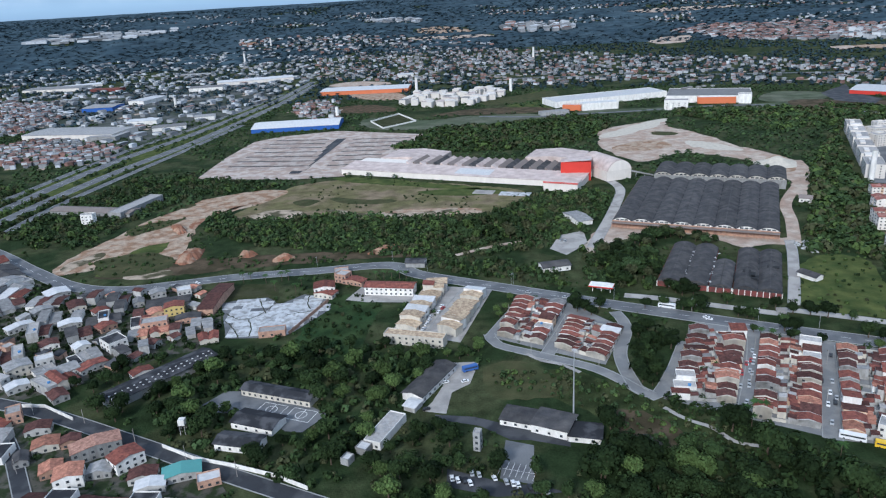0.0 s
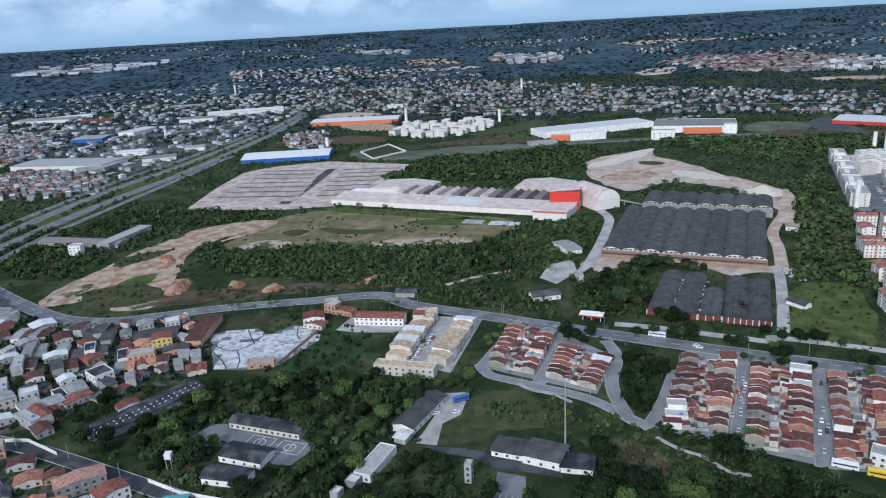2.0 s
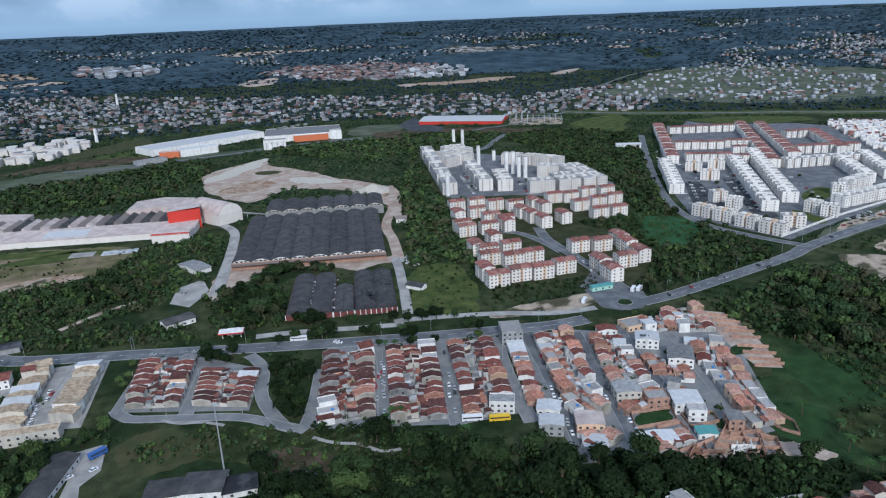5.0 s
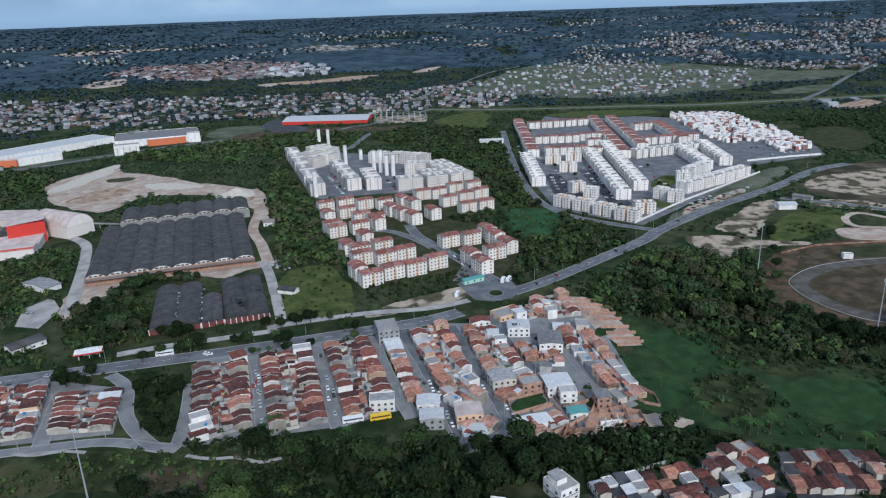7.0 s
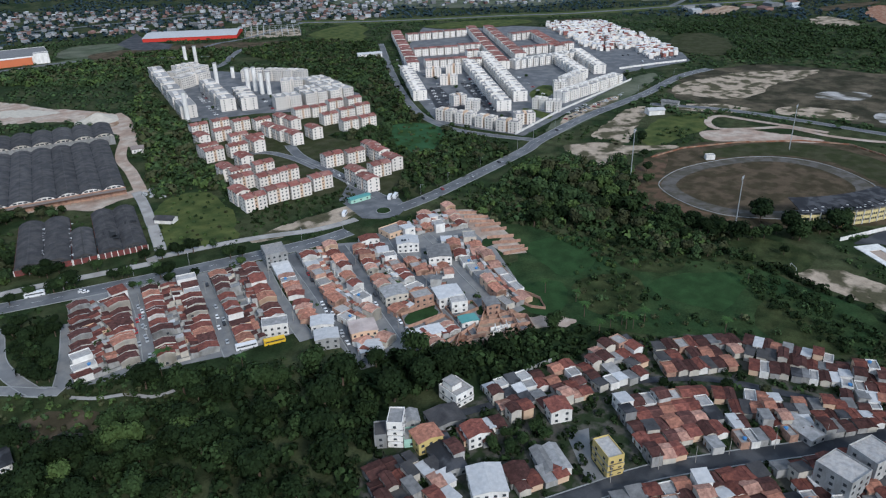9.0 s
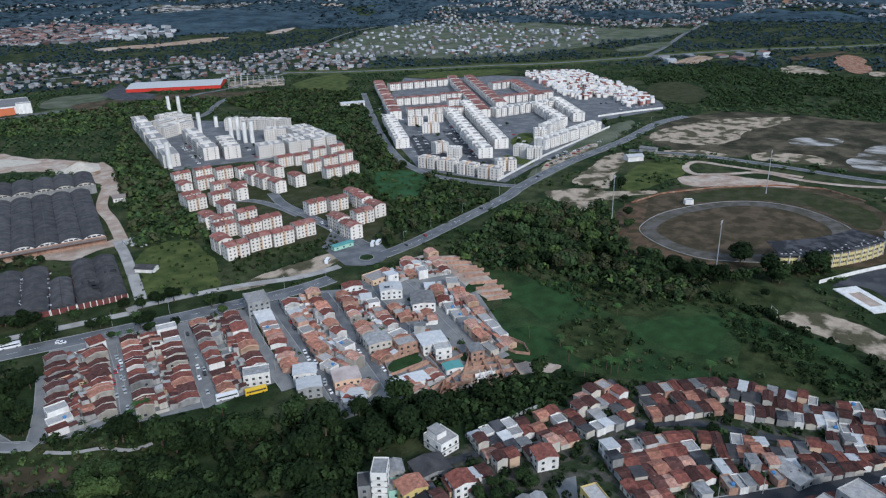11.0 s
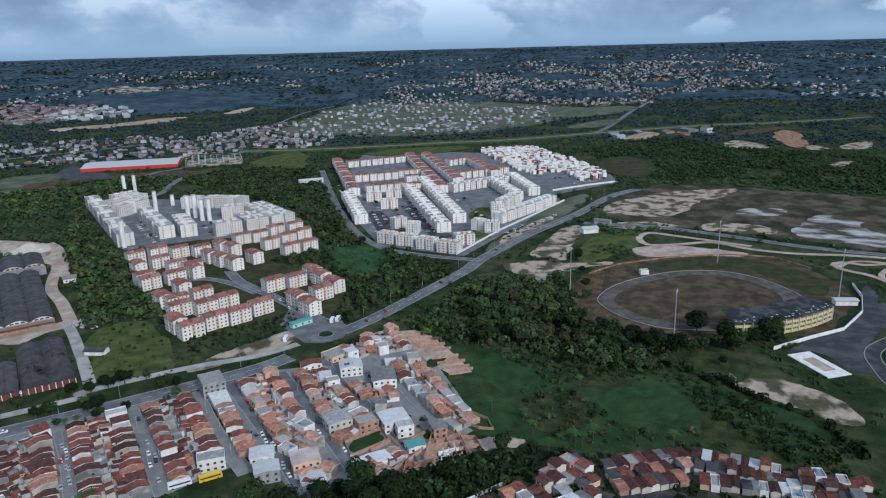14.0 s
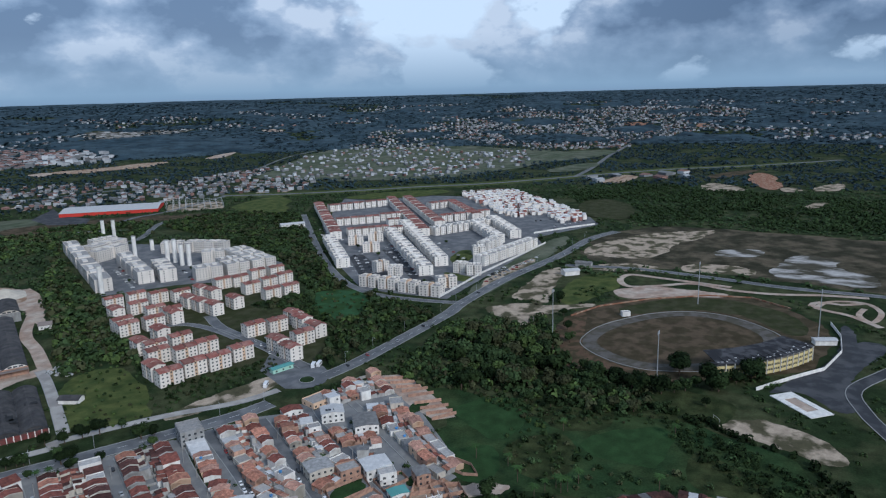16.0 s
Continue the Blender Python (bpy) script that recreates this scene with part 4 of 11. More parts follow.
patch("mall_verge", [(524.7, 1169.7), (640.8, 1160.9), (683.3, 1256.2), (588.8, 1290.0)], "pale_grass", "pale field beside the mall", z=0.075, wobble=2.0, keep=True)
patch("mall_verge", [(-190.4, 1324.4), (-127.9, 1299.7), (-67.7, 1296.2), (-69.8, 1352.2), (-136.9, 1411.4), (-187.9, 1389.3)], "brown_earth", "bare earth behind the blue store", z=0.075, wobble=2.0, keep=True)
patch("mall_verge", [(-208.9, 1620.6), (-78.1, 1580.1), (-39.7, 1441.5), (-140.8, 1459.2)], "pale_soil", "pale bare ground beside the orange store", z=0.075, wobble=2.0, keep=True)
patch("mall_verge", [(614.3, 1111.6), (683.6, 1145.5), (746.5, 1115.2), (791.4, 1063.9), (806.7, 1006.7), (734.8, 1011.2), (691.6, 1060.4)], "brown_grass", "rough ground beside the red store", z=0.075, wobble=2.0, keep=True)
patch("sports_pitch", [(-108.9, 1201.1), (-63.7, 1264.4), (-32.3, 1181.6), (-83.7, 1130.9)], "turf", "walled green sports pitch", category="field", z=0.1, smooth=False, keep=True)
wall_line("pitch_wall", [(-108.9, 1201.1), (-63.7, 1264.4), (-32.3, 1181.6), (-83.7, 1130.9), (-108.9, 1201.1)], 2.5, 0.8, "white_wall", "white wall round the sports pitch")
patch("industrial_ground", [(-1113.4, 1877.8), (-1391.3, 2382.1), (-688.3, 2000.0), (-395.4, 1900.0), (-341.1, 1638.7), (-377.9, 1424.2), (-418.8, 1202.5), (-461.8, 1049.3), (-535.3, 994.5), (-676.9, 1205.4)], "town_ground", "grey dusty ground between the industrial sheds", category="yard", z=0.06, smooth=False)
patch("yard_patch", [(322.2, 923.4), (354.7, 894.2), (373.5, 838.6), (343.7, 846.9), (312.6, 884.4)], "heap_sand", "pale sand strip in the yard", z=0.14, wobble=1.5)
patch("yard_patch", [(216.2, 974.3), (276.0, 1029.6), (334.8, 1079.3), (355.5, 1081.0), (309.6, 1011.7), (240.2, 956.3)], "heap_sand", "pale sand in the yard", z=0.14, wobble=2.0)
patch("yard_patch", [(221.1, 911.6), (282.6, 936.3), (308.3, 894.3), (261.9, 867.3), (219.5, 874.9)], "pale_soil", "reddish soil in the sand yard", z=0.14, wobble=2.5)
patch("yard_patch", [(298.8, 989.9), (334.2, 970.1), (319.1, 949.8), (295.6, 965.8)], "olive_grass", "weeds in the sand yard", z=0.14, wobble=2.0)
patch("yard_patch", [(376.0, 780.1), (391.0, 768.2), (378.6, 729.6), (361.0, 734.0)], "pale_soil", "reddish soil beside the sheds", z=0.14, wobble=1.5)

# the roundabout
rx, ry = (356.0, 335.0)
ring = [(rx + 14.5 * math.cos(a * math.pi / 14), ry + 14.5 * math.sin(a * math.pi / 14)) for a in range(28)]
patch("roundabout", ring, "asphalt", "grey asphalt roundabout", category="road", z=0.45, keep=True)
isle = part("roundabout_island", tube(5.6, 5.6, 0.65, 28, rx, ry), "kerb")
tagged(isle, "round traffic island with pale kerb and low planting", "traffic island", kind="structure")
part("planting", tube(5.1, 4.6, 0.5, 28, rx, ry, 0.65), "meadow", isle)

patch("street_ground", [(107.1, 312.4), (153.3, 396.7), (215.4, 363.2), (249.5, 345.4), (203.3, 261.8), (174.8, 270.0)], "cobble", "dusty paved ground between the terraced houses", category="yard", z=0.07, smooth=False)
patch("street_ground", [(247.3, 337.3), (294.4, 324.8), (320.6, 297.6), (393.0, 284.2), (300.9, 173.9), (250.4, 185.6), (199.8, 209.5)], "cobble", "dusty paved ground between the newer houses", category="yard", z=0.075, smooth=False)
patch("street_ground", [(47.7, 449.2), (81.8, 434.5), (108.7, 393.3), (86.5, 349.9), (28.6, 389.4)], "cobble", "dusty paved ground between the terraced houses", category="yard", z=0.08, smooth=False)
patch("street_ground", [(-14.5, 479.2), (33.5, 465.3), (7.2, 386.4), (-35.2, 407.6)], "concrete", "pale paved ground between the sand-roofed houses", category="yard", z=0.08, smooth=False)

# ---- houses ----
WALL_WORD = dict(worn_wall="weathered grey-white", white_wall="white-plastered", cream_wall="cream-painted", peach_wall="peach-painted", grey_wall="grey cement", brick_wall="bare orange brick", yellow_wall="yellow-painted", green_wall="pale green", blue_wall="blue-painted")
ROOF_WORD = dict(tile_salmon="a salmon tile roof", tile_red="a weathered red tile roof", tile_dark="a dark red tile roof", tile_orange="an orange tile roof", tile_sand="a sand-coloured tile roof", fibre_sheet="a grey sheet roof", white_sheet="a white metal roof", roof_slab="a flat concrete roof", dark_sheet="a dark sheet roof", brown_sheet="a brown sheet roof", teal_sheet="a teal sheet roof")


SHAPES = {}


def unit_mesh(name, shape, mat):
    me = bpy.data.meshes.new(name)
    SHAPES[me.name] = shape
    me.from_pydata([tuple(v) for v in shape[0]], [], shape[1])
    me.materials.append(MATS[mat])
    return me


M_WINDOW = unit_mesh("window", joined(box(1.3, 0.14, 1.1), box(1.5, 0.24, 0.1, z=-0.1)), "glass_dark")
M_DOOR = unit_mesh("door", box(1.0, 0.14, 2.1), "wood_door")
M_GATE = unit_mesh("gate", box(2.6, 0.14, 2.2), "shutter")
M_TANK = unit_mesh("water_tank", joined(tube(0.75, 0.9, 0.9, 10), tube(0.95, 0.5, 0.25, 10, z=0.9)), "tank_blue")


JOIN = None


def quarter(name, label):
    """One mesh of all the houses gathered since JOIN was opened."""
    v, q, mi, names = [], [], [], []
    for (pv, pq), m in JOIN:
        if m not in names:
            names.append(m)
        o = len(v)
        v += pv
        q += [tuple(i + o for i in g) for g in pq]
        mi += [names.index(m)] * len(pq)
    me = bpy.data.meshes.new(name)
    me.from_pydata(v, [], q)
    for m in names:
        me.materials.append(MATS[m])
    me.polygons.foreach_set("material_index", mi)
    tagged(new(name, me), label, "houses", kind="stuff")


def house(x, y, turn, w, d, h, style, wall, roof, rng, group="", rise=None, plain=False, party=False):
    """A house whose front looks to its own -y."""
    rise = rise or min(w, d) * 0.16
    walls = WALL_WORD.get(wall, "painted")
    label = f"{walls} {'two' if h > 4.6 else 'one'}-storey house with {ROOF_WORD.get(roof, 'a flat roof')}"
    e = None if JOIN is not None else thing("house", x, y, turn, label, "house", group)

    def put(name, shape, mat, _e=None, note=""):
        if JOIN is None:
            return part(name, shape, mat, e, note)
        JOIN.append((turned(shape, turn, x, y), mat))

    def fix(name, data, _e, at, note=""):
        if JOIN is None:
            return again(name, data, e, at, note)
        v, q = SHAPES[data.name]
        JOIN.append((turned(([tuple(at @ Vector(p)) for p in v], q), turn, x, y), data.materials[0].name))

    if style == "gable":
        put("wall", prism([(-w / 2, 0), (w / 2, 0), (w / 2, h), (0, h + rise), (-w / 2, h)], d, -d / 2), wall, e)
        put("roof", joined(gable(w, d, rise, z=h + 0.03), prism([(-0.22, h + rise + 0.15), (0.22, h + rise + 0.15), (0, h + rise + 0.36)], d + 0.5, -d / 2 - 0.25)), roof, e)
    elif style == "gable_x":
        v, q = prism([(-d / 2, 0), (d / 2, 0), (d / 2, h), (0, h + rise), (-d / 2, h)], w, -w / 2)
        if party:
            up = [(-d / 2 - 0.1, 0), (d / 2 + 0.1, 0), (d / 2 + 0.1, h + 0.24), (0, h + rise + 0.36), (-d / 2 - 0.1, h + 0.24)]
            v, q = joined((v, q), prism(up, 0.24, -w / 2), prism(up, 0.24, w / 2 - 0.24))
        put("wall", turned((v, q), 90), wall, e)
        cap = prism([(-0.22, h + rise + 0.15), (0.22, h + rise + 0.15), (0, h + rise + 0.36)], w - 0.6, -w / 2 + 0.3)
        put("roof", turned(joined(gable(d, w - (0.95 if party else 0), rise, z=h + 0.03), cap), 90), roof, e)
    elif style == "lean":
        put("wall", prism([(-w / 2, 0), (w / 2, 0), (w / 2, h + rise), (-w / 2, h)], d, -d / 2), wall, e)
        put("roof", lean_to(w, d, rise * (w + 0.6) / w, z=h + 0.02 - rise * 0.3 / w), roof, e)
    elif style == "split":
        d1 = d * (0.4 + 0.2 * rng.random())
        h2 = h + 0.5 + rng.random() * 1.2
        put("wall", joined(prism([(-w / 2, 0), (w / 2, 0), (w / 2, h), (0, h + rise), (-w / 2, h)], d1, -d / 2), box(w, d - d1 - 0.02, h2, y=d1 / 2 + 0.01)), wall, e)
        put("roof", gable(w, d1, rise, over=0.3, z=h + 0.03, y=-d / 2 + d1 / 2), roof, e)
        put("roof", turned(lean_to(d - d1, w, rise * 0.8, z=h2 + 0.03), 90, 0, d1 / 2), ("tile_dark", "fibre_sheet", "tile_red")[int(rng.random() * 3)], e)
        put("gable_wall", prism([(-w / 2, h2), (w / 2, h2), (w / 2, h2 + 0.35), (-w / 2, h2 + 0.35)], 0.2, d / 2 - 0.05), wall, e)
    else:
        put("wall", joined(box(w, d, h), box(w, 0.18, 0.7, 0, -d / 2 + 0.09, h), box(w, 0.18, 0.7, 0, d / 2 - 0.09, h), box(0.18, d - 0.36, 0.7, -w / 2 + 0.09, 0, h), box(0.18, d - 0.36, 0.7, w / 2 - 0.09, 0, h)), wall, e)
        put("roof", box(w - 0.4, d - 0.4, 0.12, z=h + 0.01), roof, e)
        if rng.random() < 0.2:
            fix("water_tank", M_TANK, e, pose(w * 0.2, d * 0.2, h + 0.13), "blue plastic water tank")
    k = 1 if plain or math.hypot(x, y) > 300 else min(2, max(1, int(w / 3.0)))
    for s in range(2 if h > 4.6 else 1):
        for i in range(k):
            px = (i + 0.5) * w / k - w / 2
            if s == 0 and i == 0:
                fix("door", M_DOOR if w < 6 or rng.random() < 0.5 else M_GATE, e, pose(px, -d / 2, 0))
            else:
                fix("window", M_WINDOW, e, pose(px, -d / 2, 1.0 + 2.9 * s))
        if not plain and d > 6 and rng.random() < 0.12:
            fix("window", M_WINDOW, e, pose(-w / 2, d * (rng.random() - 0.5) * 0.5, 1.0 + 2.9 * s, 0, 0, 90))
            fix("window", M_WINDOW, e, pose(w / 2, d * (rng.random() - 0.5) * 0.5, 1.0 + 2.9 * s, 0, 0, 90))
    c, sn = math.cos(radians(turn)), math.sin(radians(turn))
    keep_out([(x + a * c - b * sn, y + a * sn + b * c) for a, b in ((-w / 2 - 1, -d / 2 - 1), (w / 2 + 1, -d / 2 - 1), (w / 2 + 1, d / 2 + 1), (-w / 2 - 1, d / 2 + 1))])
    return e


def pick(rng, table):
    r = rng.random() * sum(q[0] for q in table)
    for q in table:
        r -= q[0]
        if r <= 0:
            return q[1:]
    return table[-1][1:]


TERRACE = [(6, "gable_x", "cream_wall", "tile_dark"), (4, "gable_x", "white_wall", "tile_red"), (4, "gable_x", "worn_wall", "tile_red"), (3, "gable_x", "cream_wall", "tile_red"), (3, "gable_x", "worn_wall", "tile_dark"), (1.5, "gable_x", "peach_wall", "tile_orange"), (1, "gable_x", "cream_wall", "tile_orange"), (2, "lean", "peach_wall", "tile_dark"), (2, "lean", "white_wall", "tile_red"), (1.5, "flat", "white_wall", "roof_slab"), (0.4, "lean", "white_wall", "white_sheet"), (2, "gable_x", "grey_wall", "fibre_sheet")]
MIXED = [(4, "gable_x", "brick_wall", "tile_orange"), (3, "gable_x", "peach_wall", "tile_salmon"), (6, "gable_x", "white_wall", "tile_red"), (3, "gable_x", "cream_wall", "tile_salmon"), (3, "lean", "worn_wall", "fibre_sheet"), (2.5, "flat", "white_wall", "roof_slab"), (2, "flat", "brick_wall", "roof_slab"), (2, "lean", "white_wall", "white_sheet"), (1.5, "lean", "brick_wall", "tile_orange"), (1.5, "gable", "white_wall", "tile_salmon"), (1.5, "flat", "cream_wall", "roof_slab")]
HILLSIDE = [(4, "gable", "worn_wall", "tile_dark"), (4, "gable_x", "cream_wall", "tile_dark"), (3, "gable", "peach_wall", "tile_red"), (3, "lean", "worn_wall", "fibre_sheet"), (3, "lean", "cream_wall", "dark_sheet"), (2, "flat", "white_wall", "roof_slab"), (1.5, "flat", "brick_wall", "roof_slab"), (2, "gable", "brick_wall", "tile_orange"), (1.5, "lean", "white_wall", "white_sheet"), (3, "gable_x", "white_wall", "tile_red"), (1.5, "gable", "cream_wall", "tile_salmon"), (1, "lean", "grey_wall", "black_sheet")]
OLD = [(4, "gable", "worn_wall", "tile_dark"), (3, "gable_x", "cream_wall", "tile_red"), (3, "lean", "worn_wall", "fibre_sheet"), (2, "gable", "white_wall", "fibre_sheet"), (2, "flat", "worn_wall", "roof_slab"), (1, "flat", "white_wall", "black_sheet"), (0.7, "lean", "worn_wall", "white_sheet"), (3, "gable", "grey_wall", "dark_sheet"), (1.5, "gable", "peach_wall", "tile_orange")]
SANDY = [(5, "gable_x", "cream_wall", "tile_sand"), (2, "split", "cream_wall", "tile_sand"), (1, "lean", "white_wall", "tile_sand"), (0.6, "lean", "white_wall", "white_sheet")]


# plots of houses that are built singly further down
RESERVED = []
RESERVED += [[(189.9, 271.2), (199.9, 282.4), (214.3, 276.3), (201.9, 261.9)], [(306.2, 280.2), (323.2, 293.8), (337.3, 284.4), (318.1, 268.7)], [(302.0, 251.1), (319.3, 264.1), (330.6, 252.1), (313.8, 238.2)], [(267.9, 215.7), (286.3, 229.2), (297.2, 219.6), (280.3, 203.4)], [(205.1, 251.6), (217.6, 263.3), (226.5, 253.7), (211.3, 235.4)], [(212.3, 228.4), (224.6, 241.2), (236.8, 231.9), (224.4, 218.7)], [(250.7, 240.3), (267.3, 254.2), (277.5, 244.3), (261.8, 229.9)], [(258.7, 173.7), (273.9, 191.3), (305.5, 178.4), (278.3, 155.2)]]
RESERVED += [[(161.6, 167.0), (171.3, 174.6), (185.6, 161.0), (173.2, 150.9)], [(199.5, 154.7), (211.1, 166.6), (221.4, 159.6), (211.6, 148.0)], [(160.2, 121.3), (173.4, 131.0), (181.9, 124.6), (173.2, 105.8)], [(207.0, 92.7), (223.9, 101.4), (231.8, 93.6), (205.4, 76.4), (200.2, 80.9)], [(216.8, 108.3), (226.2, 101.3), (200.7, 81.8), (194.4, 87.5)], [(193.1, 135.1), (219.6, 112.5), (207.4, 100.5), (188.3, 102.5), (181.9, 119.2)], [(-203.9, 457.5), (-175.8, 467.3), (-166.4, 443.1), (-193.4, 434.2)], [(-194.5, 422.1), (-171.7, 418.9), (-150.9, 386.5), (-180.0, 383.5)]]
RESERVED += [[(-189.6, 505.4), (-174.9, 503.0), (-157.1, 446.1), (-173.0, 448.5)], [(-88.0, 493.0), (-71.5, 484.3), (-63.1, 500.2), (-79.6, 508.9)], [(-82.0, 488.8), (-59.0, 477.1), (-51.3, 492.3), (-74.2, 504.0)], [(-99.4, 466.0), (-77.6, 456.5), (-70.4, 473.0), (-92.3, 482.5)], [(-294.5, 483.5), (-275.3, 499.9), (-290.2, 517.4), (-309.4, 500.9)], [(-288.4, 453.8), (-272.9, 470.2), (-286.0, 482.6), (-301.5, 466.2)], [(-291.1, 426.6), (-274.0, 446.1), (-286.7, 457.3), (-303.9, 437.7)], [(-266.5, 458.0), (-250.0, 469.3), (-263.7, 489.1), (-280.1, 477.8)]]
RESERVED += [[(-242.8, 448.2), (-229.4, 462.0), (-241.6, 473.8), (-255.0, 460.1)], [(-261.0, 429.1), (-240.3, 440.0), (-248.7, 455.9), (-269.4, 445.0)], [(-226.5, 421.3), (-214.0, 437.4), (-228.2, 448.4), (-240.7, 432.3)], [(-208.6, 391.0), (-194.3, 406.2), (-211.1, 422.0), (-225.4, 406.8)], [(-231.7, 393.9), (-218.4, 406.8), (-230.3, 419.0), (-243.5, 406.1)], [(-256.7, 398.6), (-240.4, 410.1), (-251.4, 425.6), (-267.7, 414.1)], [(-247.1, 373.7), (-230.4, 383.1), (-238.7, 397.9), (-255.4, 388.5)], [(-256.8, 363.1), (-239.7, 378.2), (-253.7, 393.9), (-270.7, 378.9)]]
RESERVED += [[(-214.1, 364.5), (-197.6, 383.9), (-210.5, 394.9), (-227.0, 375.5)], [(-215.9, 333.5), (-203.0, 345.7), (-217.5, 361.0), (-230.3, 348.7)], [(-248.1, 346.3), (-232.3, 360.2), (-243.6, 373.0), (-259.3, 359.1)], [(-224.2, 461.5), (-208.9, 467.7), (-216.1, 485.3), (-231.3, 479.1)], [(-203.0, 439.9), (-187.4, 451.2), (-198.5, 466.6), (-214.1, 455.3)], [(-213.7, 469.6), (-196.2, 478.1), (-204.1, 494.3), (-221.6, 485.7)], [(-195.8, 472.1), (-178.4, 479.0), (-185.0, 495.7), (-202.5, 488.8)], [(-184.2, 429.1), (-159.7, 435.1), (-164.0, 452.6), (-188.5, 446.5)]]
RESERVED += [[(-181.1, 355.4), (-165.3, 369.0), (-175.7, 381.1), (-191.5, 367.4)]]


def row_block(quad, cols, n, table, seed, group, two=0.2, loose=0.0, depth=0.86, fill=0.97, front=None, lots=False):
    """Houses side by side in columns; the four corners go round the block, and the first and last column look outward."""
    rng = random.Random(seed)
    a, b, c, d = [np.array(q, float) for q in quad]
    for col in range(cols):
        for i in range(n):
            if rng.random() > fill:
                continue
            u, v = (col + 0.5) / cols, (i + 0.5) / n
            mid = (a * (1 - u) + b * u) * (1 - v) + (d * (1 - u) + c * u) * v
            along = (d - a) * (1 - u) + (c - b) * u
            across = (b - a) * (1 - v) + (c - d) * v
            lot_w = float(np.linalg.norm(along)) / n
            lot_d = float(np.linalg.norm(across)) / cols
            out = -across if (col < cols / 2 if front is None else front) else across
            if cols > 2 and 0 < col < cols - 1 and rng.random() < 0.5:
                out = -out
            out = out / np.linalg.norm(out)
            if any(inside(k, mid[None, :])[0] for k in RESERVED):
                continue
            f = rng.uniform(0.54, 0.74) if lots else depth
            pieces = [(lot_d * (1 - f) / 2 if lots else lot_d * (1 - depth) * 0.35, lot_d * f, True)]
            shift, dd, _ = pieces[0]
            w = lot_w * 0.985 * (1 - loose * 0.3 * rng.random())
            dd *= 1 - loose * 0.3 * rng.random()
            at = mid + out * shift
            turn = math.degrees(math.atan2(out[0], -out[1]))
            if loose:
                at = at + np.array([rng.uniform(-1, 1), rng.uniform(-1, 1)]) * loose * 1.6
                turn += rng.uniform(-1, 1) * loose * 10
            style, wall, roof = pick(rng, table)
            h = rng.uniform(5.4, 6.2) if rng.random() < two else rng.uniform(2.8, 3.4)
            if w < 4:
                style = "lean"
            e = house(float(at[0]), float(at[1]), turn, w, dd, h, style, wall, roof, rng, group, party=lots)
            if not lots:
                continue
            add = (lambda n, shp, m: JOIN.append((turned(shp, turn, float(at[0]), float(at[1])), m))) if JOIN is not None else (lambda n, shp, m: part(n, shp, m, e))
            back, room = dd / 2 + 0.12, lot_d * (1 - f) - 0.3
            volumes, roofs = [], []
            for side in (-1, 1):
                if rng.random() < 0.22 or room < 1.5:
                    continue
                w2, d2 = w / 2 - 0.16, room * rng.uniform(0.5, 0.97)
                h2 = h if rng.random() < two * 0.5 else rng.uniform(2.3, 3.2)
                r2, x2, y2 = 0.13 * d2, side * w / 4, back + d2 / 2 + (room - d2) * (rng.random() < 0.4)
                volumes.append(turned(prism([(-d2 / 2, 0), (d2 / 2, 0), (d2 / 2, h2 + r2), (-d2 / 2, h2)], w2, -w2 / 2), 90, x2, y2))
                roofs.append(turned(lean_to(d2, w2, r2 * (d2 + 0.24) / d2, over=0.12, z=h2 + 0.02), 90, x2, y2))
            tall = rng.uniform(1.3, 2.1)
            volumes += [box(w - 0.1, 0.16, tall, 0, back + room + 0.1), box(0.16, room, tall, -w / 2 + 0.09, back + room / 2), box(0.16, room, tall, w / 2 - 0.09, back + room / 2)]
            add("rear_wing", joined(*volumes), "worn_wall" if rng.random() < 0.6 else wall)
            for shp in roofs:
                add("rear_roof", shp, pick(rng, table)[2])


TH, NH = "terraced houses by the side streets", "houses of the newer streets"
row_block([(48.3, 445.3), (79.3, 431.2), (56.1, 376.8), (30.9, 392.1)], 2, 8, TERRACE, 1, TH, lots=True)
row_block([(78.0, 410.6), (106.6, 390.5), (87.3, 353.7), (62.8, 373.1)], 2, 7, TERRACE, 2, TH, lots=True)
row_block([(144.5, 381.5), (175.5, 376.5), (139.8, 304.5), (110.3, 311.8)], 2, 11, TERRACE, 3, TH, lots=True)
row_block([(181.7, 370.0), (209.2, 355.8), (169.6, 279.5), (143.3, 291.8)], 2, 12, TERRACE, 4, TH, lots=True)
row_block([(217.1, 354.1), (242.6, 341.4), (203.0, 262.3), (176.9, 273.2)], 2, 11, TERRACE, 5, TH, two=0.35, lots=True)
row_block([(248.5, 335.6), (259.0, 331.6), (207.9, 241.1), (205.0, 249.8)], 1, 17, MIXED, 6, NH, depth=0.95, front=False)
row_block([(268.4, 332.4), (290.3, 318.5), (227.2, 213.8), (206.3, 211.0)], 2, 15, MIXED, 7, NH, two=0.3, lots=True)
row_block([(295.1, 308.2), (308.8, 293.1), (272.4, 223.5), (244.6, 227.7)], 2, 12, MIXED, 8, NH, two=0.2, fill=0.95, lots=True)
row_block([(298.4, 267.0), (320.3, 256.5), (283.2, 201.2), (279.1, 219.1)], 2, 8, MIXED, 9, NH, two=0.2, fill=0.95, lots=True)
row_block([(337.9, 270.1), (352.6, 252.0), (302.7, 177.0), (286.2, 183.2)], 2, 9, MIXED, 10, NH, two=0.25, fill=0.9, lots=True)
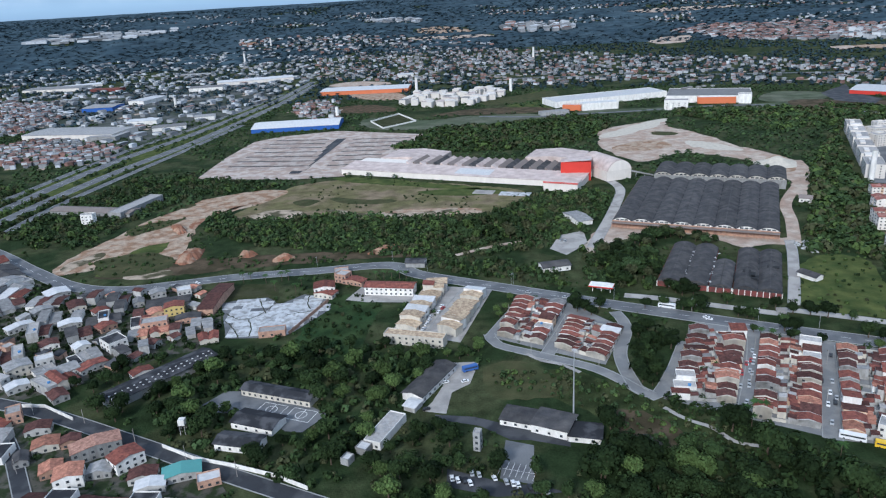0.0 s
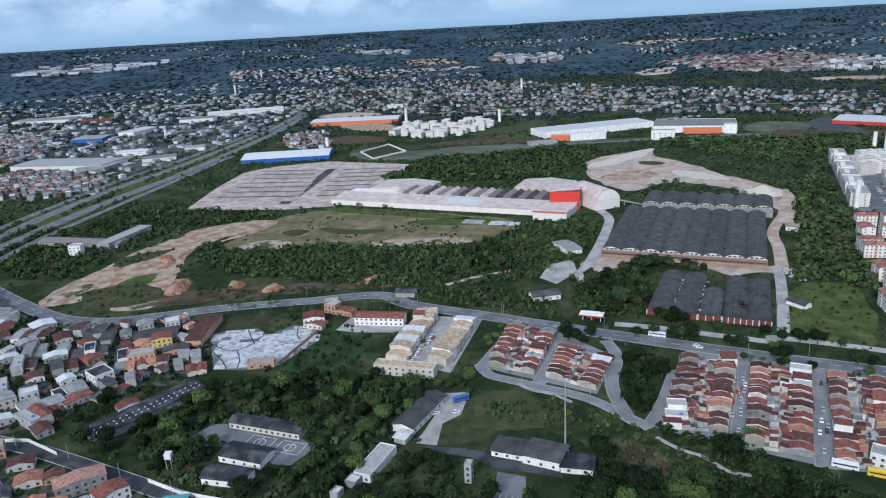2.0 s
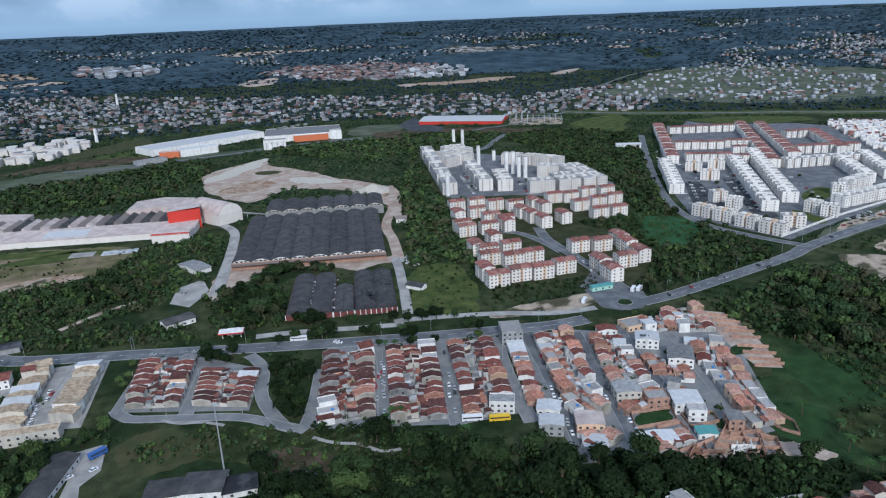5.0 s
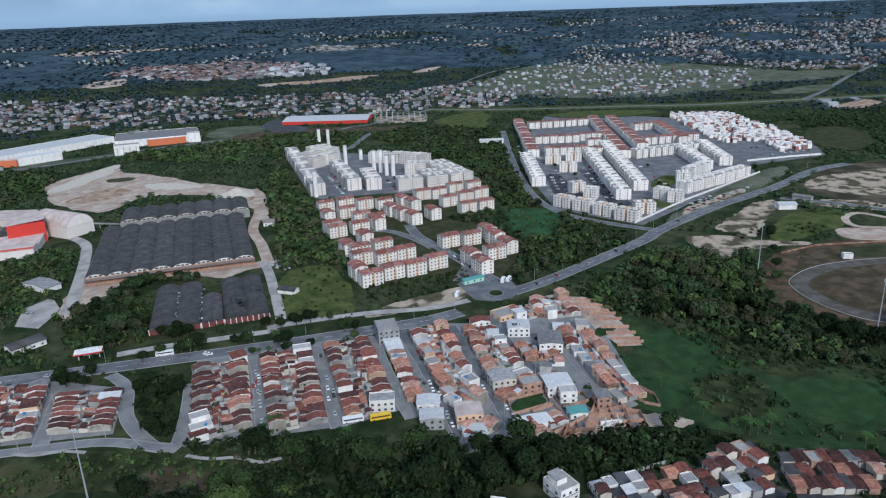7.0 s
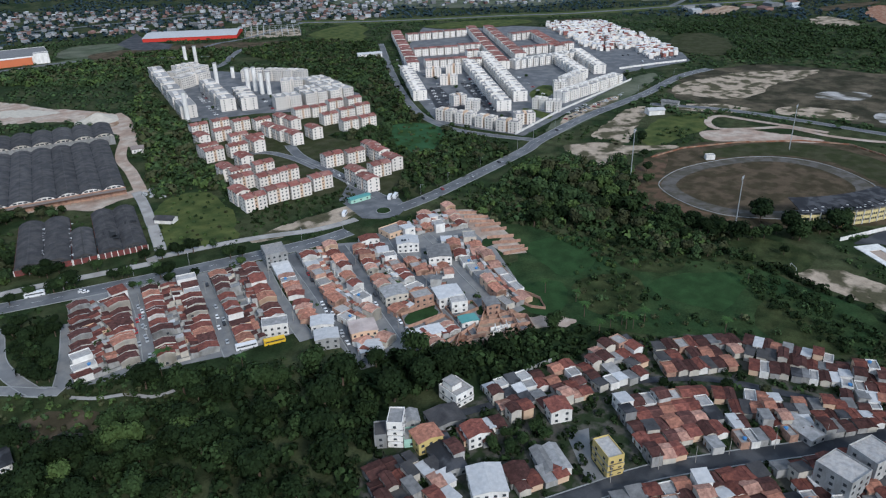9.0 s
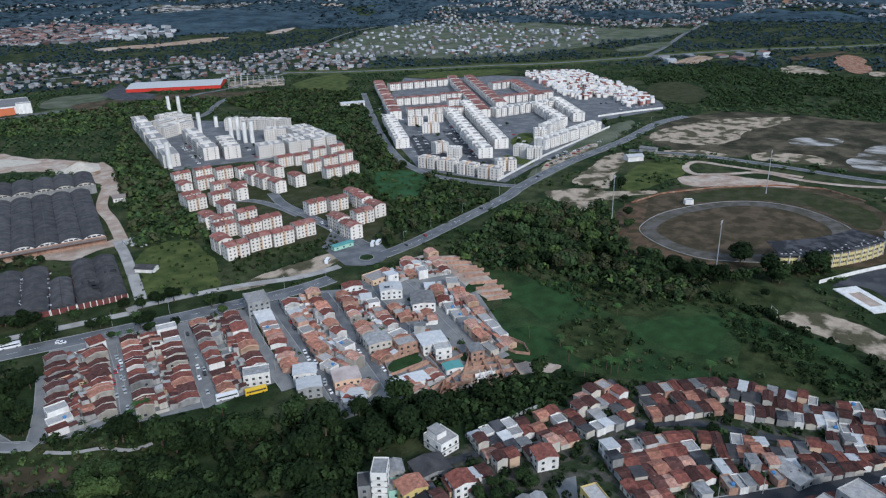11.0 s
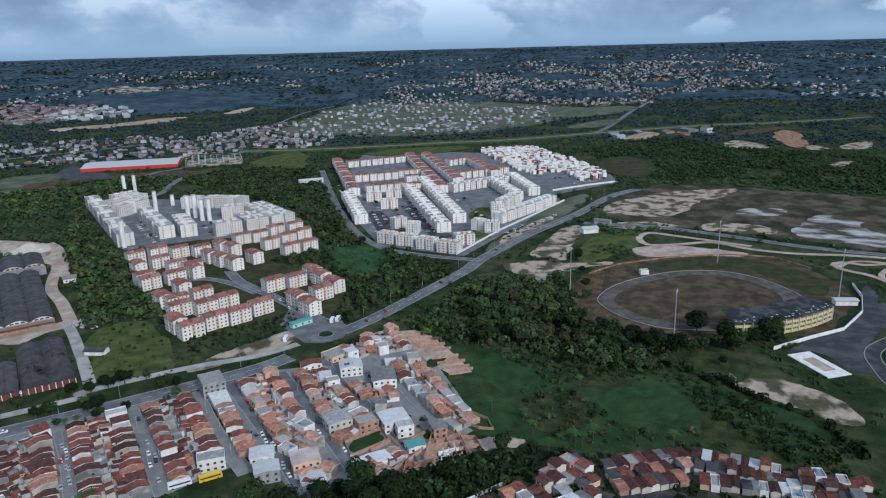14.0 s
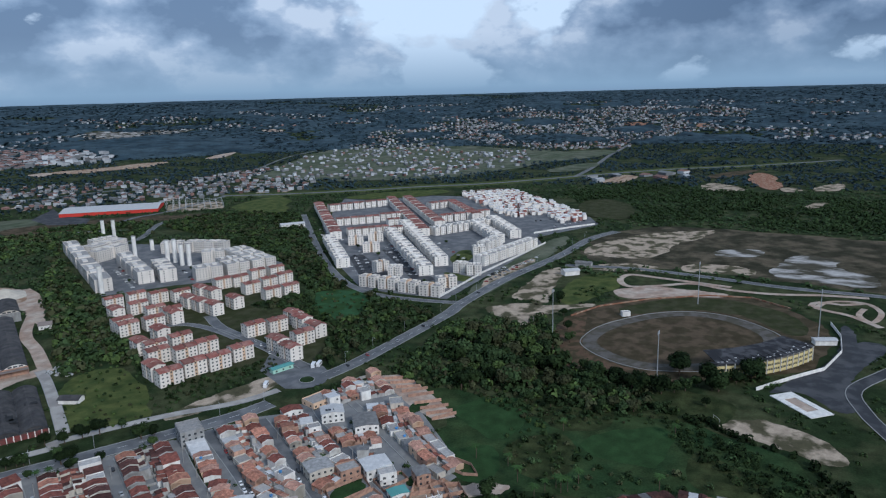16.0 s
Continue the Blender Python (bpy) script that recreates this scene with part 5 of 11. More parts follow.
row_block([(338.5, 309.2), (358.6, 296.1), (343.1, 275.5), (323.4, 281.4)], 2, 3, MIXED, 12, NH, two=0.3, fill=0.9, lots=True)
row_block([(362.7, 308.7), (387.0, 296.4), (365.8, 266.0), (346.8, 278.4)], 2, 4, MIXED, 13, NH, two=0.2, fill=0.95, lots=True)
row_block([(238.4, 207.1), (256.5, 199.2), (252.1, 184.4), (231.2, 192.3)], 2, 3, MIXED, 14, NH, two=0.1, fill=0.9, lots=True)
# hillside houses
HG = "hillside houses"
row_block([(220.1, 153.9), (261.2, 131.1), (244.4, 109.2), (207.6, 129.1)], 8, 4, HILLSIDE, 21, HG, two=0.12, loose=0.5, fill=0.9, depth=1.0)
row_block([(263.3, 132.2), (297.4, 117.0), (275.4, 92.9), (247.8, 108.0)], 6, 4, HILLSIDE, 22, HG, two=0.12, loose=0.5, fill=0.9, depth=1.0)
row_block([(245.1, 101.3), (278.1, 72.7), (245.7, 47.5), (216.9, 71.0)], 7, 5, HILLSIDE, 26, HG, two=0.12, loose=0.5, fill=0.92, depth=1.0)
row_block([(179.3, 151.3), (206.3, 135.4), (193.4, 93.0), (164.8, 107.8)], 6, 5, HILLSIDE, 31, HG, two=0.12, loose=0.5, fill=0.8, depth=1.0)
JOIN = []
row_block([(299.1, 105.7), (330.3, 74.0), (305.3, 60.9), (276.7, 88.0)], 8, 3, HILLSIDE, 23, HG, two=0.12, loose=0.5, depth=1.0)
row_block([(279.6, 70.6), (294.9, 33.7), (271.8, 24.0), (247.0, 45.7)], 8, 4, HILLSIDE, 27, HG, two=0.12, loose=0.5, fill=0.85, depth=1.0)
row_block([(148.1, 160.6), (171.2, 150.8), (164.5, 117.8), (132.7, 129.6)], 6, 4, HILLSIDE, 32, HG, two=0.12, loose=0.5, depth=1.0)
row_block([(332.0, 71.7), (335.4, 30.6), (314.5, 21.7), (300.9, 57.1)], 9, 3, HILLSIDE, 24, HG, two=0.12, loose=0.5, depth=1.0)
row_block([(332.9, 27.7), (345.7, -7.4), (315.8, -10.7), (303.5, 19.6)], 7, 4, HILLSIDE, 25, HG, two=0.12, loose=0.5, depth=1.0)
row_block([(295.6, 32.7), (315.8, -10.7), (311.5, -11.2), (271.7, 21.8)], 10, 3, HILLSIDE, 28, HG, two=0.12, loose=0.5, depth=1.0)
row_block([(194.2, 76.9), (242.4, 35.7), (219.2, 19.6), (170.6, 61.4)], 10, 4, HILLSIDE, 29, HG, two=0.12, loose=0.5, depth=1.0)
row_block([(243.7, 33.9), (297.4, -12.7), (258.2, -20.5), (219.2, 19.6)], 10, 5, HILLSIDE, 30, HG, two=0.12, loose=0.5, depth=1.0)
quarter("hillside_quarter", "crowded hillside quarter of tiled houses beyond the street")
JOIN = None
# the old quarter beside the avenue
OG = "houses of the old quarter"
row_block([(-247.9, 483.2), (-196.3, 493.6), (-162.5, 442.5), (-205.7, 427.7)], 7, 4, OLD, 42, OG, two=0.12, loose=0.45, fill=0.9, depth=1.0)
JOIN = []
row_block([(-307.5, 492.4), (-256.8, 489.6), (-209.4, 432.3), (-262.6, 401.2)], 8, 5, OLD, 41, OG, two=0.12, loose=0.45, fill=0.85, depth=1.0)
row_block([(-209.8, 424.2), (-159.2, 437.7), (-143.2, 407.2), (-186.3, 391.1)], 8, 3, OLD, 43, OG, two=0.12, loose=0.45, fill=0.85, depth=1.0)
row_block([(-287.9, 397.5), (-238.8, 416.5), (-191.6, 391.9), (-222.0, 348.5)], 8, 4, OLD, 44, OG, two=0.12, loose=0.45, fill=0.85, depth=1.0)
row_block([(-402.8, 589.8), (-330.9, 528.1), (-306.2, 482.3), (-326.1, 448.8)], 4, 4, OLD, 45, OG, two=0.12, loose=0.45, fill=0.9, depth=1.0)
row_block([(-261.9, 327.5), (-231.9, 321.9), (-211.0, 289.3), (-236.8, 287.4)], 2, 3, OLD, 48, OG, two=0.12, loose=0.45, depth=1.0)
row_block([(-190.9, 261.8), (-102.5, 248.5), (-96.4, 226.8), (-178.1, 237.9)], 7, 2, OLD, 50, OG, two=0.2, loose=0.4, depth=1.0)
quarter("old_quarter", "crowded old quarter of tiled and sheet-roofed houses")
JOIN = None
# sand-roofed rows
SG = "sand-roofed terraced houses"
row_block([(-13.2, 474.8), (3.0, 474.3), (-18.8, 403.7), (-33.3, 412.1)], 1, 9, SANDY, 51, SG, two=0.7, depth=0.9, front=False)
row_block([(17.6, 466.8), (32.0, 461.5), (6.8, 392.4), (-5.4, 401.8)], 1, 9, SANDY, 52, SG, two=0.7, depth=0.9, front=True)

# ---- halls and apartment blocks ----


def frame_of(a, b):
    """Origin, direction and length of a front from a to b; the building lies to the left of that line."""
    a, b = np.array(a, float), np.array(b, float)
    return (a + b) / 2, math.degrees(math.atan2(b[1] - a[1], b[0] - a[0])), float(np.linalg.norm(b - a))


def foot(mid, turn, w, d, over=1.5):
    c, s = math.cos(radians(turn)), math.sin(radians(turn))
    keep_out([(mid[0] + a * c - b * s, mid[1] + a * s + b * c) for a, b in ((-w / 2 - over, -over), (w / 2 + over, -over), (w / 2 + over, d + over), (-w / 2 - over, d + over))])


def hall(name, a, b, d, h, wall, roof, label, category="building", rise=1.5, style="gable", rows=1, step=5.0, band=None):
    """A long low building along a front from a to b."""
    mid, turn, w = frame_of(a, b)
    e = thing(name, mid[0], mid[1], turn, label, category)
    if style == "gable":
        part("wall", turned(prism([(-d / 2, 0), (d / 2, 0), (d / 2, h), (0, h + rise), (-d / 2, h)], w, -w / 2), 90, 0, d / 2), wall, e)
        part("roof", turned(gable(d, w, rise, over=0.7, t=0.25, z=h + 0.03), 90, 0, d / 2), roof, e)
    else:
        part("wall", joined(box(w, d, h, y=d / 2), box(w, 0.3, 0.8, y=0.15, z=h), box(w, 0.3, 0.8, y=d - 0.15, z=h), box(0.3, d - 0.6, 0.8, -w / 2 + 0.15, d / 2, h), box(0.3, d - 0.6, 0.8, w / 2 - 0.15, d / 2, h)), wall, e)
        part("roof", box(w - 0.7, d - 0.7, 0.3, y=d / 2, z=h + 0.01), roof, e)
    if band:
        part("fascia", joined(box(w + 0.8, 0.5, h * 0.45, y=-0.3, z=h * 0.6), box(0.5, d + 0.3, h * 0.45, -w / 2 - 0.27, d / 2, h * 0.6), box(0.5, d + 0.3, h * 0.45, w / 2 + 0.27, d / 2, h * 0.6)), band, e, "painted fascia")
    if rows:
        n = max(2, int(w / step))
        for r in range(rows):
            for k in range(n):
                again("window", M_WINDOW, e, pose((k + 0.5) * w / n - w / 2, 0, 1.1 + r * 3.0))
    foot(mid, turn, w, d)
    return e


WIN_SMALL = unit_mesh("window", joined(box(1.25, 0.16, 1.1), box(1.4, 0.26, 0.1, z=-0.1)), "glass_dark")


def apartment_block(x, y, turn, w, d, floors, wall, roof, label, group, pitched=True, singly=True, per=2, plinth=False, trim=None, rise=1.5, notch=0.72):
    """An H-shaped block of flats: two wings and a recessed stair between them."""
    h = floors * 2.65 + 0.3
    e = thing("apartment_block", x, y, turn, label, "apartment block", group)
    wing = w * 0.43
    for s in (-1, 1):
        cx = s * (w / 2 - wing / 2)
        if pitched:
            part("wing", turned(prism([(-d / 2, 0), (d / 2, 0), (d / 2, h), (0, h + rise), (-d / 2, h)], wing, -wing / 2), 90, cx, 0), wall, e)
            part("roof", turned(gable(d, wing, rise, over=0.45, t=0.2, z=h + 0.03), 90, cx, 0), roof, e, "red tile roof")
        else:
            part("wing", joined(box(wing, d, h, cx), box(wing, 0.2, 0.7, cx, -d / 2 + 0.1, h), box(wing, 0.2, 0.7, cx, d / 2 - 0.1, h), box(0.2, d - 0.4, 0.7, cx - wing / 2 + 0.1, 0, h), box(0.2, d - 0.4, 0.7, cx + wing / 2 - 0.1, 0, h), box(wing * 0.4, d * 0.3, 1.5, cx, d * 0.12, h + 0.22)), wall, e)
            part("roof", box(wing - 0.44, d - 0.44, 0.2, cx, 0, h + 0.01), roof, e, "grey concrete roof")

    part("stair_core", box(w - 2 * wing - 0.02, d * notch, h + (0.3 if pitched else 1.9)), trim or wall, e)
    if pitched:
        part("roof", gable(w - 2 * wing, d * notch, 0.7, over=0.2, z=h + 0.33), roof, e)
    spots = []
    for s in (-1, 1):
        for f in range(floors):
            for k in range(per):
                px = s * (w / 2 - wing * (k // 2 * 2 + 1 + (-0.45 if k % 2 else 0.45)) / per)
                for side in (-1, 1):
                    spots.append((px, side * d / 2, 0.95 + f * 2.75, 0))
            for side in (-0.25, 0.25):
                spots.append((s * w / 2, side * d, 0.95 + f * 2.75, 90))
    for f in range(floors):
        for side in (-1, 1):
            spots.append((0, side * d * notch / 2, 1.9 + f * 2.75 - 1.0, 0))
    if singly:
        for px, py, pz, r in spots:
            again("window", WIN_SMALL, e, pose(px, py, pz, 0, 0, r))
    else:
        v, q = joined(*[turned(box(1.2, 0.16, 1.1), r, px, py, pz) for px, py, pz, r in spots])
        tagged(part("windows_grid", (v, q), "glass_dark", e, "rows of small dark windows"), kind="stuff")
    foot((x, y), turn, w, d, 1.0)
    c, s2 = math.cos(radians(turn)), math.sin(radians(turn))
    keep_out([(x + a * c - b * s2, y + a * s2 + b * c) for a, b in ((-w / 2 - 1, -d / 2 - 1), (w / 2 + 1, -d / 2 - 1), (w / 2 + 1, d / 2 + 1), (-w / 2 - 1, d / 2 + 1))])
    return e


# red-roofed four-storey flats
NEAR_TURN = -15.0
FLAT_L, FLAT_D = 17.0, 11.0
side_on = [(296.0, 416.8), (316.7, 416.0), (333.8, 409.1), (355.4, 407.5), (319.8, 460.9), (333.0, 445.7), (351.8, 443.0), (329.6, 476.5), (351.4, 473.1), (350.9, 540.9), (356.2, 555.9), (372.2, 534.3), (393.6, 560.4), (398.5, 543.1), (395.2, 587.9), (394.4, 624.4), (416.4, 619.4), (428.2, 600.9), (442.9, 585.2)] + [(400.5, 440.0), (417.6, 430.2), (490.0, 507.2), (508.9, 500.1), (495.4, 541.1), (519.1, 540.0), (510.8, 574.5), (539.4, 577.7), (559.4, 568.6), (541.2, 538.9), (494.6, 583.3), (404.2, 388.0)]
end_on = [(300.3, 432.3), (329.1, 487.0), (356.8, 498.6), (375.4, 585.4), (394.1, 527.8), (433.9, 555.3), (431.1, 535.3), (429.3, 514.7), (464.6, 574.0), (462.5, 554.4)] + [(453.8, 513.7), (443.3, 427.9), (435.7, 410.8), (426.3, 387.5), (384.9, 390.7), (376.4, 369.2)]
first_flat = far_flat = None
c, s = math.cos(radians(NEAR_TURN)), math.sin(radians(NEAR_TURN))
for (x, y), ended in [(q, False) for q in side_on] + [(q, True) for q in end_on]:
    u, v = (FLAT_D / 2, FLAT_L / 2) if ended else (FLAT_L / 2, FLAT_D / 2)
    px, py, tn = x + c * u - s * v, y + s * u + c * v, NEAR_TURN + (90 if ended else 0)
    tags = (FLAT_L, FLAT_D, 4, "ivory_wall", "tile_block", "cream four-storey apartment block with a red tile roof", "red-roofed apartment blocks", True)
    if math.hypot(px, py) < 462:
        if first_flat is None:
            first_flat = apartment_block(px, py, tn, *tags, True, trim="peach_wall", notch=0.9)
        else:
            copy_thing(first_flat, pose(px, py, 0, 0, 0, tn))
    elif far_flat is None:
        far_flat = apartment_block(px, py, tn, *tags, False, trim="peach_wall", notch=0.9)
    else:
        copy_thing(far_flat, pose(px, py, 0, 0, 0, tn))
    keep_out([(px + a, py + b) for a, b in ((-10, -10), (10, -10), (10, 10), (-10, 10))])


WG = "white estate apartment blocks"
WL, WR = "white four-storey apartment block with a flat grey roof", "white four-storey apartment block with a red tile roof"


def flats_row(a, b, n, red=False, d=12.0, singly=False, gap=0.82, tone="estate_wall"):
    """Blocks in a row along a line of ground from a to b, each on its own stretch; the blocks lie to the left of the line."""
    mid, turn, w = frame_of(a, b)
    gap = min(0.93, gap + 0.07) if n == 1 else gap
    d = d if n == 1 else 16.0
    a, b = np.array(a, float), np.array(b, float)
    c, s = math.cos(radians(turn)), math.sin(radians(turn))
    first = None
    for k in range(n):
        q = a + (b - a) * ((k + 0.5) / n) + np.array([-s, c]) * d / 2
        if first is None:
            first = apartment_block(q[0], q[1], turn, w / n * gap, d, 4, tone, "tile_block" if red else "roof_slab", WR if red else WL, WG, red, singly, trim="peach_wall" if tone == "ivory_wall" else None, rise=0.9, notch=0.55)
        else:
            copy_thing(first, pose(q[0], q[1], 0, 0, 0, turn))


for p, q in (((574.3, 458.2), (576.4, 436.6)), ((575.2, 434.2), (577.9, 412.3)), ((575.0, 408.8), (576.2, 386.0)), ((573.4, 382.7), (576.8, 356.9)), ((601.0, 376.6), (617.5, 360.8))):
    flats_row(p, q, 1, singly=True, tone="ivory_wall")
flats_row((646.0, 408.4), (820.1, 582.5), 7)
flats_row((691.8, 416.4), (879.4, 598.3), 9)
flats_row((830.4, 529.1), (1074.9, 760.3), 8, True)
flats_row((890.0, 539.5), (1093.7, 736.7), 8, True)
flats_row((759.4, 629.4), (969.6, 844.3), 6, True)
flats_row((635.5, 516.8), (742.1, 629.4), 5)
flats_row((628.7, 474.6), (645.1, 466.7), 1, tone="ivory_wall")
flats_row((620.3, 453.6), (626.1, 438.5), 1)
flats_row((704.2, 553.0), (718.7, 533.3), 1, tone="ivory_wall")
flats_row((730.5, 597.2), (744.2, 579.1), 1, tone="ivory_wall")
flats_row((760.7, 586.9), (774.8, 568.5), 1, tone="ivory_wall")
flats_row((775.6, 632.3), (823.4, 593.8), 3, True, gap=0.9)
flats_row((835.7, 702.6), (890.2, 658.7), 3, True, gap=0.9)
flats_row((898.2, 664.5), (926.1, 642.8), 2, True, gap=0.9)
flats_row((937.0, 801.2), (1032.0, 744.9), 5, True, gap=0.85)
flats_row((814.1, 585.2), (829.5, 573.4), 1, True)
flats_row((864.8, 626.4), (881.4, 614.1), 1, True)
flats_row((666.8, 396.9), (669.8, 381.4), 1)
flats_row((663.4, 377.7), (669.8, 361.6), 1)
flats_row((707.3, 377.6), (829.1, 365.1), 6, gap=0.99)
flats_row((747.7, 415.6), (758.5, 402.1), 1)
flats_row((775.5, 409.6), (826.5, 412.1), 2)
flats_row((833.8, 413.3), (913.6, 494.4), 4)
flats_row((870.0, 406.4), (964.6, 493.2), 5)
flats_row((833.3, 523.5), (928.8, 483.9), 5, gap=0.85)
flats_row((971.6, 521.0), (1074.9, 628.7), 6, True)
flats_row((925.6, 569.1), (1003.6, 523.3), 4, True, gap=0.85)
flats_row((1024.7, 650.2), (1075.8, 626.9), 3, True, gap=0.85)
wall_line("boundary_wall", [(573.7, 358.3), (676.2, 365.1), (852.6, 364.0)], 2.4, 0.25, "white_wall", "long white boundary wall of the estate")
wall_line("boundary_wall", [(905.3, 404.5), (961.3, 375.7), (1003.3, 350.0)], 2.4, 0.25, "white_wall", "long white boundary wall of the estate")
patch("car_park", [(678.9, 553.5), (698.2, 548.9), (639.5, 471.3), (600.4, 413.8), (583.4, 423.7), (597.9, 471.8)], "dark_asphalt", "dark asphalt car park between the blocks", category="car park", z=0.1, smooth=False, keep=True)
patch("car_park", [(723.1, 533.4), (743.8, 528.4), (633.0, 399.0), (605.6, 403.0)], "dark_asphalt", "dark asphalt car park between the blocks", category="car park", z=0.1, smooth=False, keep=True)
patch("estate_ground", [(829.5, 726.4), (1070.2, 875.7), (1151.1, 812.4), (1199.0, 587.4), (1058.6, 376.8), (1005.2, 344.6), (885.0, 391.0), (847.9, 366.5), (574.2, 349.5), (566.7, 447.9), (638.3, 536.5)], "asphalt", "grey paved ground of the white estate", category="yard", z=0.05, smooth=False, keep=True)
patch("estate_ground", [(556.0, 944.0), (600.0, 916.0), (628.0, 838.0), (640.0, 752.0), (636.0, 690.0), (619.7, 609.5), (588.0, 579.3), (516.9, 612.4), (489.0, 643.1), (424.0, 676.7)], "asphalt", "grey paved ground of the tower estate", category="yard", z=0.05, smooth=False, keep=True)
patch("estate_ground", [(389.8, 616.7), (455.3, 636.7), (588.0, 579.3), (530.1, 508.3), (471.7, 513.4), (444.5, 384.3), (387.4, 353.5), (358.7, 396.1), (297.8, 410.3), (311.7, 450.1)], "turf", "worn ground between the red-roofed flats", category="yard", z=0.05, smooth=False, keep=True)
patch("court_lawn", [(720.0, 435.0), (776.4, 448.1), (773.7, 426.1), (734.8, 408.4), (700.6, 411.8)], "light_grass", "green lawn between the white blocks", z=0.12, wobble=0.8)
patch("court_lawn", [(669.3, 413.2), (659.9, 359.6), (633.9, 358.8), (643.4, 388.7)], "light_grass", "green lawn between the white blocks", z=0.12, wobble=0.6)
patch("estate_verge", [(609.7, 348.0), (675.4, 352.7), (764.8, 361.6), (867.6, 366.9), (913.9, 359.4), (886.3, 342.0), (816.5, 333.6), (714.7, 327.1), (628.7, 321.2), (586.0, 324.9)], "pale_grass", "trampled grass verge before the white estate", z=0.075, wobble=1.2, keep=True)
patch("estate_parking", [(637.2, 347.9), (698.5, 351.7), (776.3, 346.3), (755.7, 333.4), (669.1, 329.9), (622.4, 333.2)], "broken_soil", "dusty parking strip before the estate wall", category="car park", z=0.11, wobble=0.8)
road("estate_street", [(396.0, 448.1), (402.6, 483.0), (401.7, 518.7), (382.2, 540.0)], 7.0, "grey asphalt street between the red-roofed flats", dashes=False)
road("estate_street", [(390.1, 409.6), (418.1, 404.9), (443.6, 402.3)], 7.0, "grey asphalt street between the red-roofed flats", dashes=False)
road("estate_street", [(374.6, 353.4), (384.2, 385.5), (398.4, 437.3), (410.3, 484.5), (428.6, 520.0)], 9.0, "grey asphalt street into the red-roofed flats", dashes=False)

# tower estate
TG, TL = "tower estate apartment blocks", "pale five-storey apartment block with a grey roof"


def long_block(a, b, d, floors, singly=False):
    mid, turn, w = frame_of(a, b)
    c, s = math.cos(radians(turn)), math.sin(radians(turn))
    return apartment_block(mid[0] - s * d / 2, mid[1] + c * d / 2, turn, w, d, floors, "tower_wall", "roof_slab", TL, TG, False, singly, per=max(4, 2 * int(w * 0.43 / 5.5)))


for p, q, deep in (((444.5, 686.7), (481.0, 766.5), 17.5), ((483.0, 770.9), (516.5, 844.1), 17.5), ((518.5, 848.5), (551.5, 920.7), 17.5),
                   ((516.6, 822.1), (566.3, 829.9), 18), ((534.0, 858.0), (590.0, 866.0), 18), ((558.0, 893.0), (592.0, 889.6), 16),
                   ((487.5, 675.0), (512.0, 729.2), 17), ((514.0, 733.5), (537.9, 786.2), 17), ((504.0, 657.4), (518.0, 683.0), 18), ((520.0, 686.8), (534.3, 713.0), 18),
                   ((510.1, 633.3), (535.9, 619.4), 21), ((541.0, 617.4), (564.6, 607.0), 20), ((550.5, 639.0), (574.0, 628.5), 20),
                   ((567.5, 604.8), (595.6, 595.8), 28), ((579.3, 635.0), (607.0, 626.0), 28), ((590.5, 665.0), (618.5, 656.0), 26),
                   ((572.6, 697.0), (592.6, 679.0), 18), ((586.7, 792.3), (604.8, 771.0), 16), ((605.8, 770.0), (616.9, 746.3), 16), ((617.5, 745.1), (626.5, 718.0), 16)):
    long_block(p, q, deep, 5)
for p, h in (((625.1, 972.2), 25), ((629.3, 952.7), 26), ((560.0, 808.8), 27), ((428.3, 682.2), 31), ((557.6, 741.5), 28), ((561.7, 732.9), 29), ((555.3, 712.4), 26), ((559.3, 704.0), 27), ((596.9, 823.7), 14)):
    e = thing("water_tower", p[0], p[1], 0, "slender white concrete water tower", "water tower", "water towers of the estate")
    part("shaft", tube(2.6, 2.5, h, 16), "white_wall", e, smooth=False)
    part("cap", tube(2.8, 2.8, 0.5, 16, z=h), "roof_slab", e)

